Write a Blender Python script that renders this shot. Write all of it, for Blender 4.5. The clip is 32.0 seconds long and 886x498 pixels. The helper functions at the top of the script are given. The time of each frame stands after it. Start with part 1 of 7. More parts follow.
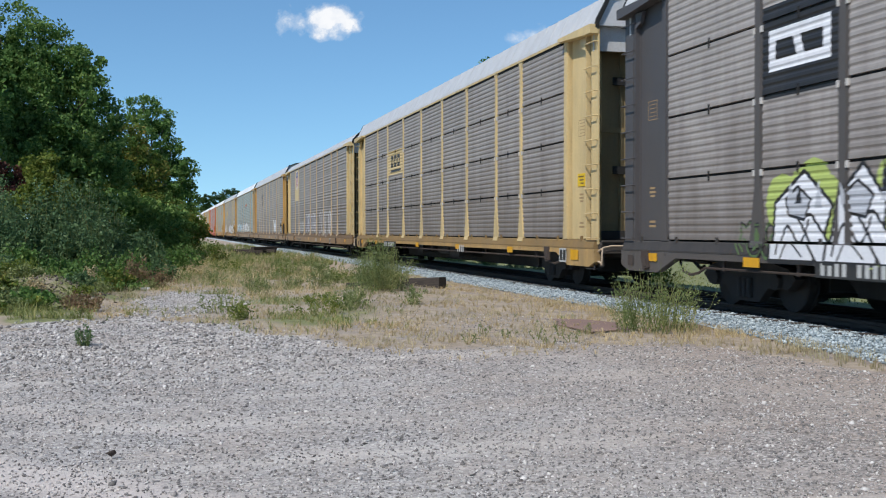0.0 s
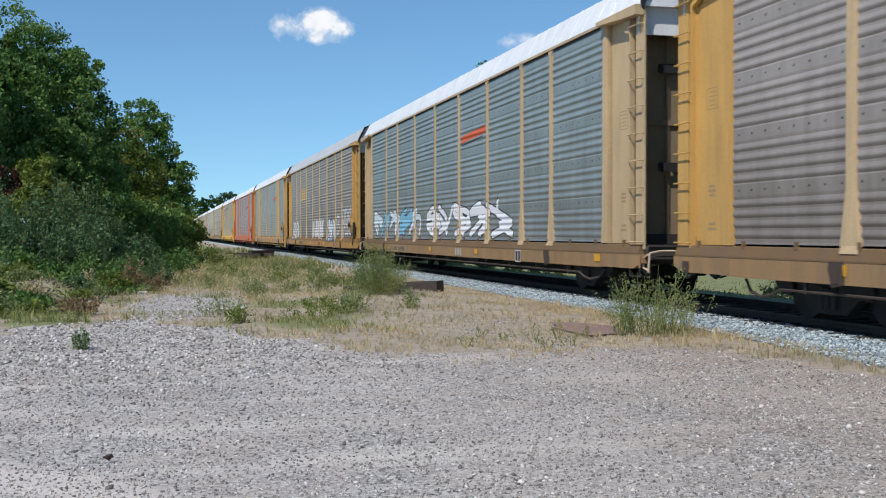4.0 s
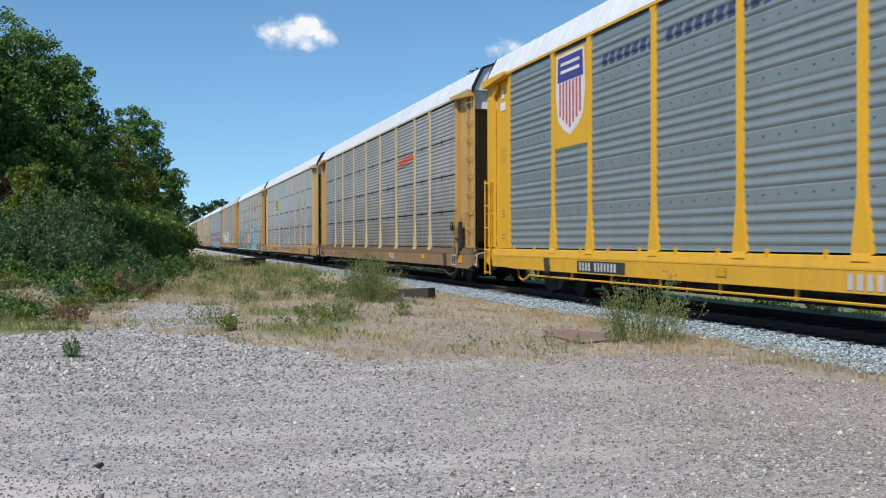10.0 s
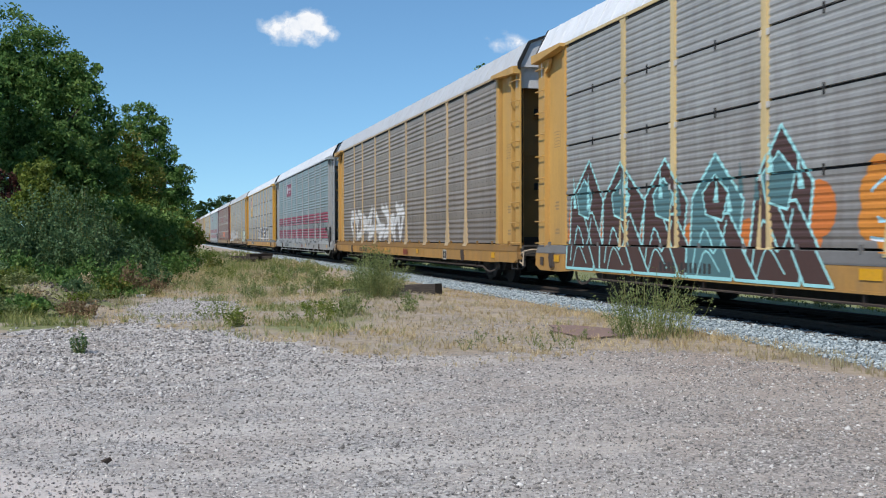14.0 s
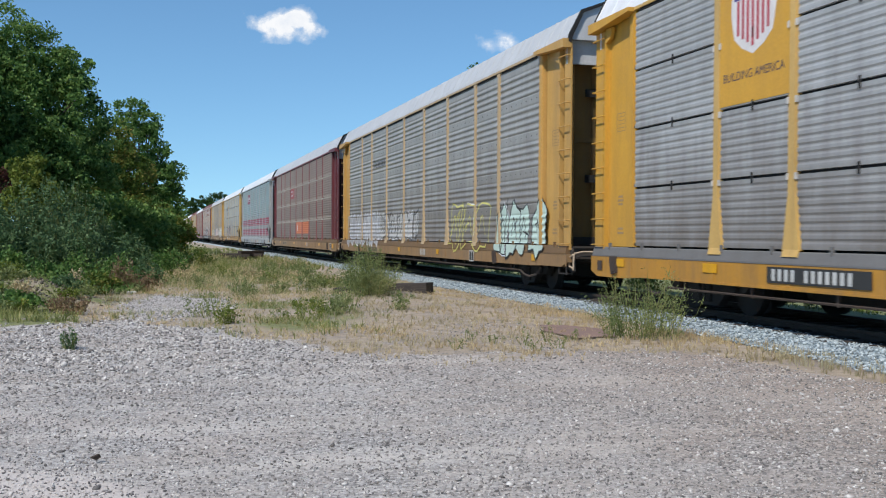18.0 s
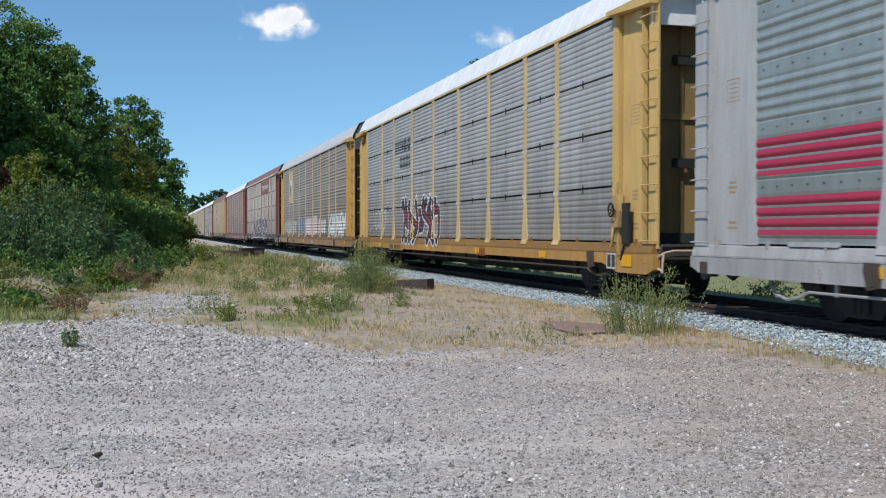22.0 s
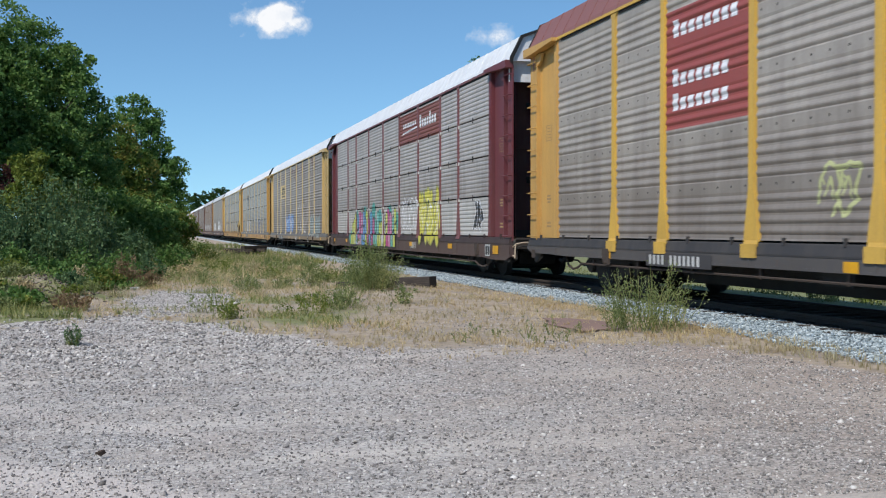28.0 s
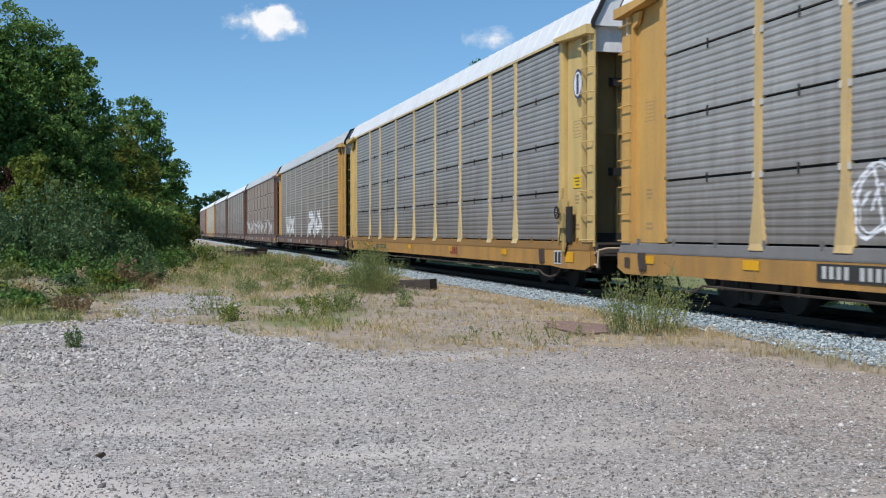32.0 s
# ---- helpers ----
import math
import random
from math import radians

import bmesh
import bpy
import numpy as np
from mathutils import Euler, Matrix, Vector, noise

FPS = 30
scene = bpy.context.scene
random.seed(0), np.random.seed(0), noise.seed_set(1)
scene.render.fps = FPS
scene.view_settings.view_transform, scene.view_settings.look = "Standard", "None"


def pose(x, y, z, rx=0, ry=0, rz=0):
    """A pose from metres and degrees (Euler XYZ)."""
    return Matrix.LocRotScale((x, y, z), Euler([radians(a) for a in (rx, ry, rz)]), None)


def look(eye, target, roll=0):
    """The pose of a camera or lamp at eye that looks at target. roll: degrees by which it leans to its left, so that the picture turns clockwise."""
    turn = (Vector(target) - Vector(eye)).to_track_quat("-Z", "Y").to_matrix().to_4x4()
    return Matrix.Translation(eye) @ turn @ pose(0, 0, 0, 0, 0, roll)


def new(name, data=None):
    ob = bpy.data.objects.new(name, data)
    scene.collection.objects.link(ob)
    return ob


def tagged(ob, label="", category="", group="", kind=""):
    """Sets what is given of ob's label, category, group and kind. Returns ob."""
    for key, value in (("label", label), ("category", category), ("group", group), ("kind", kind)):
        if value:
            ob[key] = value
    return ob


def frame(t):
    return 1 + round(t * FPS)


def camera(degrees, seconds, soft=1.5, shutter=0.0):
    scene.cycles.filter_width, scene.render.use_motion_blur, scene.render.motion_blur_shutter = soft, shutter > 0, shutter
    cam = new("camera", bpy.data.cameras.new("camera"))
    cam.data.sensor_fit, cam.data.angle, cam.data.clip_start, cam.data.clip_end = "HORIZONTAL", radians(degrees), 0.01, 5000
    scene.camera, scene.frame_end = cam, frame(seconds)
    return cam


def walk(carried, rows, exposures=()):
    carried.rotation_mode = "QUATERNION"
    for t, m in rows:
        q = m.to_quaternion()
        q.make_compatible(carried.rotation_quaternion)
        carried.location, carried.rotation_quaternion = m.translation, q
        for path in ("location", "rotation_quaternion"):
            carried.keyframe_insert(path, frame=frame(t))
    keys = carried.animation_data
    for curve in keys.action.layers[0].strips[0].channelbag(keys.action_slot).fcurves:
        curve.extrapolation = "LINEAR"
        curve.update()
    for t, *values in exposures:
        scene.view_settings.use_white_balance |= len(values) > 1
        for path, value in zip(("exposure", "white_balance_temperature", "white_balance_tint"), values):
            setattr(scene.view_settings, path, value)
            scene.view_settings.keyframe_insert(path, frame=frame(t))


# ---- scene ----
cam = camera(44.88, 32.0, soft=1.05, shutter=0.08)
EYE = (0.0, 0.0, 1.42)
# seconds, turn to the right of the track's direction, tilt, lean (degrees): a camera held in the hand on one spot
AIM = [
    (0, 14.430, -0.970, -0.043), (0.5, 14.413, -0.943, 0.015), (1, 14.463, -0.919, -0.033), (1.5, 14.463, -0.828, -0.036),
    (2, 14.540, -0.909, 0.027), (2.5, 14.543, -0.856, 0.048), (3, 14.573, -0.828, -0.082), (3.5, 14.519, -0.828, -0.082),
    (5.5, 14.963, -0.593, 0.053), (6, 15.039, -0.649, 0.017), (6.5, 15.019, -0.738, 0.016), (7, 14.978, -0.704, 0.135),
    (7.5, 14.917, -0.632, 0.170), (8, 14.810, -0.488, 0.074), (8.5, 14.897, -0.443, 0.082), (9, 14.950, -0.422, 0.000),
    (9.5, 15.012, -0.461, -0.099), (10, 15.008, -0.401, -0.115), (10.5, 15.074, -0.502, -0.158), (11, 15.132, -0.613, -0.014),
    (11.5, 15.139, -0.726, -0.070), (12, 14.994, -0.835, -0.217), (12.5, 14.936, -0.968, -0.199), (13, 14.777, -0.828, -0.005),
    (13.5, 14.676, -0.651, -0.116), (14, 14.651, -0.631, -0.140), (14.5, 14.947, -0.642, -0.107), (16.5, 14.924, -0.825, 0.283),
    (17, 14.978, -0.645, 0.387), (17.5, 15.126, -0.613, 0.149), (18, 15.098, -0.683, 0.355), (18.5, 15.119, -0.695, 0.116),
    (19, 15.172, -0.773, 0.030), (19.5, 15.160, -1.091, 0.073), (20, 14.957, -0.929, 0.084), (20.5, 14.948, -0.960, 0.004),
    (21, 14.837, -0.930, 0.125), (21.5, 14.970, -0.824, 0.001), (22, 15.059, -0.877, 0.115), (22.5, 15.039, -0.973, 0.053),
    (23, 15.019, -0.889, -0.134), (23.5, 14.969, -0.918, 0.023), (24, 14.970, -0.971, 0.125), (24.5, 15.054, -1.045, -0.039),
    (25, 15.068, -1.041, -0.175), (25.5, 15.048, -1.005, -0.041), (27.5, 14.959, -1.049, -0.033), (28, 14.946, -1.014, -0.024),
    (28.5, 14.919, -0.975, 0.132), (29, 14.855, -0.814, 0.152), (29.5, 14.829, -0.833, 0.132), (30, 14.961, -0.968, 0.150),
    (30.5, 14.990, -1.019, 0.101), (31, 14.996, -1.085, -0.006), (31.5, 14.971, -1.050, 0.008), (32, 14.921, -0.870, 0.049)]
walk(cam, [(t, pose(*EYE, 90 + tilt, 0, -turn) @ pose(0, 0, 0, 0, 0, lean)) for t, turn, tilt, lean in AIM])

# ---- light ----
SUN_TO = Vector((-1.0, -0.80, 1.52)).normalized()
world = bpy.data.worlds.new("sky")
scene.world = world
world.use_nodes = True
wn = world.node_tree.nodes
sky = wn.new("ShaderNodeTexSky")
sky.sky_type, sky.sun_disc = "NISHITA", False
sky.sun_elevation = math.asin(SUN_TO.z)
sky.sun_rotation = math.atan2(SUN_TO.x, SUN_TO.y)
sky.air_density, sky.dust_density, sky.ozone_density = 1.0, 0.0, 3.5
aim_up = wn.new("ShaderNodeMapping")
aim_up.inputs["Location"].default_value = (0, 0, 0.07)
world.node_tree.links.new(wn.new("ShaderNodeTexCoord").outputs["Generated"], aim_up.inputs["Vector"])
world.node_tree.links.new(aim_up.outputs[0], sky.inputs["Vector"])
wn["Background"].inputs["Strength"].default_value = 0.13
tint = wn.new("ShaderNodeMix")
tint.data_type, tint.blend_type = "RGBA", "MULTIPLY"
tint.inputs[0].default_value, tint.inputs[7].default_value = 1.0, (0.775, 1.0, 1.065, 1)
world.node_tree.links.new(sky.outputs[0], tint.inputs[6])
world.node_tree.links.new(tint.outputs[2], wn["Background"].inputs["Color"])
sun = new("sun", bpy.data.lights.new("sun", "SUN"))
sun.data.energy, sun.data.angle, sun.data.color = 4.35, radians(0.5), (1.0, 0.965, 0.91)
sun.matrix_world = look((0, 0, 60), Vector((0, 0, 60)) - SUN_TO)
scene.view_settings.exposure = 0.0

# ---- materials ----
MATS = {}


def nodes_of(name):
    m = bpy.data.materials.new(name)
    m.use_nodes = True
    nt = m.node_tree
    return m, nt, nt.nodes["Principled BSDF"]


def ramp(nt, src, stops):
    r = nt.nodes.new("ShaderNodeValToRGB")
    e = r.color_ramp.elements
    while len(e) < len(stops):
        e.new(0.5)
    for el, (p, c) in zip(e, stops):
        el.position, el.color = p, (*c, 1)
    nt.links.new(src, r.inputs[0])
    return r.outputs[0]


def mixed(nt, fac, a, b, mode="MIX"):
    m = nt.nodes.new("ShaderNodeMix")
    m.data_type, m.blend_type = "RGBA", mode
    for sock, val in ((m.inputs[0], fac), (m.inputs[6], a), (m.inputs[7], b)):
        if isinstance(val, (int, float)):
            sock.default_value = val
        elif isinstance(val, tuple):
            sock.default_value = (*val, 1)
        else:
            nt.links.new(val, sock)
    return m.outputs[2]


def noise_tex(nt, vec, scale, detail=4.0, rough=0.6):
    n = nt.nodes.new("ShaderNodeTexNoise")
    n.inputs["Scale"].default_value, n.inputs["Detail"].default_value = scale, detail
    n.inputs["Roughness"].default_value = rough
    nt.links.new(vec, n.inputs["Vector"])
    return n.outputs[0]


def coords(nt, scale=(1, 1, 1), shift=True):
    c = nt.nodes.new("ShaderNodeTexCoord")
    mp = nt.nodes.new("ShaderNodeMapping")
    mp.inputs["Scale"].default_value = scale
    nt.links.new(c.outputs["Object"], mp.inputs["Vector"])
    if shift:
        info = nt.nodes.new("ShaderNodeObjectInfo")
        k = nt.nodes.new("ShaderNodeMath")
        k.operation = "MULTIPLY"
        k.inputs[1].default_value = 57.0
        nt.links.new(info.outputs["Random"], k.inputs[0])
        nt.links.new(k.outputs[0], mp.inputs["Location"])
    return mp.outputs[0]


def bump(nt, bsdf, src, strength, dist):
    b = nt.nodes.new("ShaderNodeBump")
    b.inputs["Strength"].default_value, b.inputs["Distance"].default_value = strength, dist
    nt.links.new(src, b.inputs["Height"])
    nt.links.new(b.outputs[0], bsdf.inputs["Normal"])


def mul(c, k):
    return tuple(min(1.0, v * k) for v in c)


def painted(col, rough=0.55, dirt=0.45, rust=0.2, metal=0.0, name="paint", grime=(0.10, 0.085, 0.07), splash=0.0):
    """Weathered paint or sheet metal: grime in vertical runs, patches, specks of rust."""
    key = (name, col, rough, dirt, rust, metal, splash)
    if key in MATS:
        return MATS[key]
    m, nt, bs = nodes_of(name)
    runs = noise_tex(nt, coords(nt, (1.9, 1.9, 0.30)), 1.5, 6, 0.68)
    patch = noise_tex(nt, coords(nt), 0.7, 6, 0.6)
    fine = noise_tex(nt, coords(nt), 26.0, 3, 0.6)
    f1 = ramp(nt, runs, [(0.42, (0, 0, 0)), (0.78, (dirt * 0.85,) * 3)])
    c = mixed(nt, f1, col, grime)
    f2 = ramp(nt, patch, [(0.42, (0, 0, 0)), (0.75, (dirt * 0.8,) * 3)])
    c = mixed(nt, f2, c, mul(col, 0.62))
    f3 = ramp(nt, fine, [(0.3, (0.93, 0.93, 0.93)), (0.7, (1.05, 1.05, 1.05))])
    c = mixed(nt, 1.0, c, f3, "MULTIPLY")
    if rust:
        r = noise_tex(nt, coords(nt, (3.0, 3.0, 1.0)), 2.3, 8, 0.75)
        f4 = ramp(nt, r, [(0.63, (0, 0, 0)), (0.70, (rust * 2,) * 3)])
        c = mixed(nt, f4, c, (0.16, 0.065, 0.03))
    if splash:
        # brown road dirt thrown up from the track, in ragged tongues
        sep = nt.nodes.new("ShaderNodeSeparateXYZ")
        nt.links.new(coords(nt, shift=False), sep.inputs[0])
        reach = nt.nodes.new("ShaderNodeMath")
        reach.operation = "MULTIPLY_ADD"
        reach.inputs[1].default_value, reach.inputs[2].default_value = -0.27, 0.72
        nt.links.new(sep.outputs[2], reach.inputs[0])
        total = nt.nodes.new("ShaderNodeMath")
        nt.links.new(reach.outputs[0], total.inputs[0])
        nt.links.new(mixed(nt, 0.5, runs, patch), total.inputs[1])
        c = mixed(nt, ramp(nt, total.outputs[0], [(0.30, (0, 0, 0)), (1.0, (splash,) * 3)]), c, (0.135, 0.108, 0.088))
    nt.links.new(c, bs.inputs["Base Color"])
    bs.inputs["Roughness"].default_value, bs.inputs["Metallic"].default_value = rough, metal
    bump(nt, bs, fine, 0.12, 0.01)
    MATS[key] = m
    return m


def leafy(name, a, b, c, rough=0.6):
    m, nt, bs = nodes_of(name)
    g = nt.nodes.new("ShaderNodeNewGeometry")
    k = nt.nodes.new("ShaderNodeMath")
    k.operation = "MULTIPLY_ADD"
    k.inputs[1].default_value, k.inputs[2].default_value = 0.45, -0.22
    nt.links.new(g.outputs["Random Per Island"], k.inputs[0])
    add = nt.nodes.new("ShaderNodeMath")
    nt.links.new(k.outputs[0], add.inputs[0])
    nt.links.new(noise_tex(nt, coords(nt, shift=False), 1.3, 2), add.inputs[1])
    col = ramp(nt, add.outputs[0], [(0.22, a), (0.5, b), (0.78, c)])
    big = noise_tex(nt, coords(nt, shift=False), 0.35, 3)
    f = ramp(nt, big, [(0.35, (0.8, 0.85, 0.8)), (0.68, (1.25, 1.15, 1.0))])
    col = mixed(nt, 1.0, col, f, "MULTIPLY")
    nt.links.new(col, bs.inputs["Base Color"])
    bs.inputs["Roughness"].default_value = rough
    bs.inputs["Specular IOR Level"].default_value = 0.2
    tr = nt.nodes.new("ShaderNodeBsdfTranslucent")
    nt.links.new(col, tr.inputs["Color"])
    mx = nt.nodes.new("ShaderNodeMixShader")
    mx.inputs[0].default_value = 0.36
    nt.links.new(bs.outputs[0], mx.inputs[1])
    nt.links.new(tr.outputs[0], mx.inputs[2])
    nt.links.new(mx.outputs[0], nt.nodes["Material Output"].inputs["Surface"])
    return m


def stony(name, a, b, c, rough=0.9):
    m, nt, bs = nodes_of(name)
    g = nt.nodes.new("ShaderNodeNewGeometry")
    col = ramp(nt, g.outputs["Random Per Island"], [(0.0, a), (0.5, b), (1.0, c)])
    n = noise_tex(nt, coords(nt, shift=False), 60.0, 4)
    f = ramp(nt, n, [(0.3, (0.75, 0.75, 0.75)), (0.7, (1.15, 1.15, 1.15))])
    col = mixed(nt, 1.0, col, f, "MULTIPLY")
    nt.links.new(col, bs.inputs["Base Color"])
    bs.inputs["Roughness"].default_value = rough
    bump(nt, bs, n, 0.3, 0.01)
    return m


def woody(name, a, b, rough=0.85):
    m, nt, bs = nodes_of(name)
    n = noise_tex(nt, coords(nt, (1.5, 14, 14)), 3.0, 6)
    nt.links.new(ramp(nt, n, [(0.3, a), (0.7, b)]), bs.inputs["Base Color"])
    bs.inputs["Roughness"].default_value = rough
    bump(nt, bs, n, 0.5, 0.02)
    return m


def ground_mat():
    """Grey gravel, straw-dry grass and green grass, mixed by the zones of the ground."""
    m, nt, bs = nodes_of("ground")
    v = coords(nt, shift=False)
    at = nt.nodes.new("ShaderNodeAttribute")
    at.attribute_name = "zones"
    sep = nt.nodes.new("ShaderNodeSeparateColor")
    nt.links.new(at.outputs["Color"], sep.inputs[0])
    fine, mid, big = noise_tex(nt, v, 34, 5, 0.7), noise_tex(nt, v, 4.5, 5, 0.65), noise_tex(nt, v, 0.55, 5)
    vor = nt.nodes.new("ShaderNodeTexVoronoi")
    vor.inputs["Scale"].default_value = 34
    nt.links.new(v, vor.inputs["Vector"])
    gcol = ramp(nt, fine, [(0.32, (0.14, 0.127, 0.12)), (0.46, (0.395, 0.37, 0.35)), (0.70, (0.63, 0.592, 0.555))])
    cell = ramp(nt, vor.outputs["Color"], [(0.1, (0.45, 0.45, 0.45)), (0.8, (1.2, 1.2, 1.2))])
    gcol = mixed(nt, 0.8, gcol, mixed(nt, 1.0, gcol, cell, "MULTIPLY"))
    litter = ramp(nt, noise_tex(nt, v, 1.1, 5, 0.7), [(0.42, (0, 0, 0)), (0.64, (0.75, 0.75, 0.75))])
    gcol = mixed(nt, litter, gcol, mixed(nt, 1.0, gcol, (0.80, 0.70, 0.62), "MULTIPLY"))
    track_v = coords(nt, (0.22, 1.3, 1), shift=False)
    dust = ramp(nt, noise_tex(nt, track_v, 0.9, 4, 0.6), [(0.52, (0, 0, 0)), (0.68, (0.75, 0.75, 0.75))])
    gcol = mixed(nt, dust, gcol, (0.60, 0.55, 0.50))
    gcol = mixed(nt, ramp(nt, big, [(0.4, (0, 0, 0)), (0.62, (0.4, 0.4, 0.4))]), gcol, (0.52, 0.49, 0.46))
    sx = nt.nodes.new("ShaderNodeSeparateXYZ")
    nt.links.new(v, sx.inputs[0])
    side = nt.nodes.new("ShaderNodeMapRange")
    side.inputs[1].default_value, side.inputs[2].default_value = 1.5, 6.5
    nt.links.new(sx.outputs[0], side.inputs[0])
    gcol = mixed(nt, side.outputs[0], gcol, mixed(nt, 1.0, gcol, (0.80, 0.725, 0.67), "MULTIPLY"))
    # pale ruts that wheels have worn across the near corner of the lot
    across = nt.nodes.new("ShaderNodeMath")
    nt.links.new(sx.outputs[0], across.inputs[0])
    nt.links.new(sx.outputs[1], across.inputs[1])
    bend = nt.nodes.new("ShaderNodeMath")
    bend.operation = "MULTIPLY_ADD"
    bend.inputs[1].default_value = 0.9
    nt.links.new(noise_tex(nt, v, 0.8, 4, 0.6), bend.inputs[0])
    nt.links.new(across.outputs[0], bend.inputs[2])
    rut = nt.nodes.new("ShaderNodeMapRange")
    rut.inputs[1].default_value, rut.inputs[2].default_value = 5.2, 10.2
    nt.links.new(bend.outputs[0], rut.inputs[0])
    worn = ramp(nt, rut.outputs[0], [(0.0, (0, 0, 0)), (0.12, (0.1, 0.1, 0.1)), (0.17, (0.85, 0.85, 0.85)), (0.25, (0.75, 0.75, 0.75)), (0.31, (0.05, 0.05, 0.05)), (0.58, (0, 0, 0)), (0.63, (0.42, 0.42, 0.42)), (0.68, (0, 0, 0))])
    west = nt.nodes.new("ShaderNodeMapRange")
    west.inputs[1].default_value, west.inputs[2].default_value = 1.6, 0.4
    nt.links.new(sx.outputs[0], west.inputs[0])
    gcol = mixed(nt, mixed(nt, 1.0, worn, west.outputs[0], "MULTIPLY"), gcol, (0.60, 0.535, 0.495))
    dry = ramp(nt, mid, [(0.25, (0.25, 0.195, 0.14)), (0.5, (0.46, 0.375, 0.28)), (0.75, (0.62, 0.515, 0.395))])
    soil = noise_tex(nt, v, 0.9, 6, 0.7)
    dry = mixed(nt, ramp(nt, soil, [(0.50, (0, 0, 0)), (0.60, (0.8, 0.8, 0.8))]), dry, mixed(nt, 0.35, gcol, (0.45, 0.37, 0.31)))
    dry = mixed(nt, ramp(nt, soil, [(0.30, (0.55, 0.55, 0.55)), (0.42, (0, 0, 0))]), dry, (0.56, 0.40, 0.21))
    dry = mixed(nt, 0.5, dry, mixed(nt, 1.0, dry, fine, "MULTIPLY"))
    green = ramp(nt, mid, [(0.3, (0.10, 0.12, 0.045)), (0.55, (0.20, 0.21, 0.085)), (0.8, (0.34, 0.30, 0.15))])

    def edge(sock, lo, hi):
        k = nt.nodes.new("ShaderNodeMath")
        k.operation = "MULTIPLY_ADD"
        k.inputs[1].default_value, k.inputs[2].default_value = 1.1, -0.55
        nt.links.new(mixed(nt, 0.35, mid, fine), k.inputs[0])
        a = nt.nodes.new("ShaderNodeMath")
        nt.links.new(sock, a.inputs[0])
        nt.links.new(k.outputs[0], a.inputs[1])
        return ramp(nt, a.outputs[0], [(lo, (0, 0, 0)), (hi, (1, 1, 1))])

    c = mixed(nt, edge(sep.outputs[2], 0.38, 0.62), dry, green)
    c = mixed(nt, edge(sep.outputs[0], 0.40, 0.60), c, gcol)
    nt.links.new(c, bs.inputs["Base Color"])
    bs.inputs["Roughness"].default_value = 0.95
    bump(nt, bs, fine, 0.7, 0.03)
    return m


M_GROUND = ground_mat()
M_STONE = stony("gravel_stone", (0.12, 0.11, 0.103), (0.32, 0.296, 0.276), (0.70, 0.66, 0.62))
M_RUBBLE = stony("rubble_stone", (0.06, 0.048, 0.04), (0.16, 0.13, 0.105), (0.29, 0.24, 0.20))
M_BALLAST = stony("ballast_stone", (0.13, 0.165, 0.18), (0.31, 0.36, 0.38), (0.52, 0.57, 0.58))
# bed between the rails: shade under the train put into its colour
M_BALLAST_SHADED = stony("shaded_ballast", (0.02, 0.018, 0.016), (0.045, 0.04, 0.036), (0.07, 0.062, 0.055))
M_STEEL = painted((0.07, 0.05, 0.04), 0.7, 0.5, 0.35, 0.3, "rusty_steel")
# near-black running gear, its colour darkened further for the shade under the cars
M_DARK = painted((0.022, 0.02, 0.019), 0.8, 0.3, 0.2, 0.0, "shaded_black_underframe")
# black of seals, trim and gear, also standing in for shade in slots
M_BLACK = painted((0.012, 0.012, 0.012), 0.9, 0.0, 0.0, 0.0, "black_trim_and_shade")
M_TIMBER = woody("tarred_timber", (0.02, 0.016, 0.013), (0.065, 0.05, 0.04))
M_BARK = woody("bark", (0.05, 0.04, 0.03), (0.13, 0.10, 0.075))
M_LEAF = leafy("leaf_green", (0.05, 0.115, 0.03), (0.105, 0.205, 0.055), (0.20, 0.30, 0.095))
M_LEAF_FAR = leafy("leaf_far", (0.022, 0.05, 0.016), (0.04, 0.085, 0.024), (0.07, 0.125, 0.035))
M_LEAF_WARM = leafy("leaf_olive", (0.06, 0.11, 0.02), (0.115, 0.175, 0.035), (0.25, 0.22, 0.06))
M_LEAF_COOL = leafy("leaf_greygreen", (0.05, 0.105, 0.048), (0.095, 0.17, 0.078), (0.16, 0.235, 0.115))
M_LEAF_YEL = leafy("leaf_yellowgreen", (0.09, 0.13, 0.02), (0.15, 0.20, 0.04), (0.23, 0.26, 0.06))
M_LEAF_RED = leafy("leaf_purple", (0.05, 0.02, 0.02), (0.09, 0.035, 0.03), (0.13, 0.06, 0.045))
M_WEED = leafy("leaf_weed", (0.115, 0.155, 0.06), (0.21, 0.26, 0.105), (0.36, 0.39, 0.20))
M_DRY = leafy("straw", (0.36, 0.28, 0.17), (0.50, 0.41, 0.26), (0.64, 0.55, 0.38))
M_GRASS = leafy("grass_blade", (0.13, 0.17, 0.05), (0.23, 0.27, 0.10), (0.42, 0.39, 0.19))


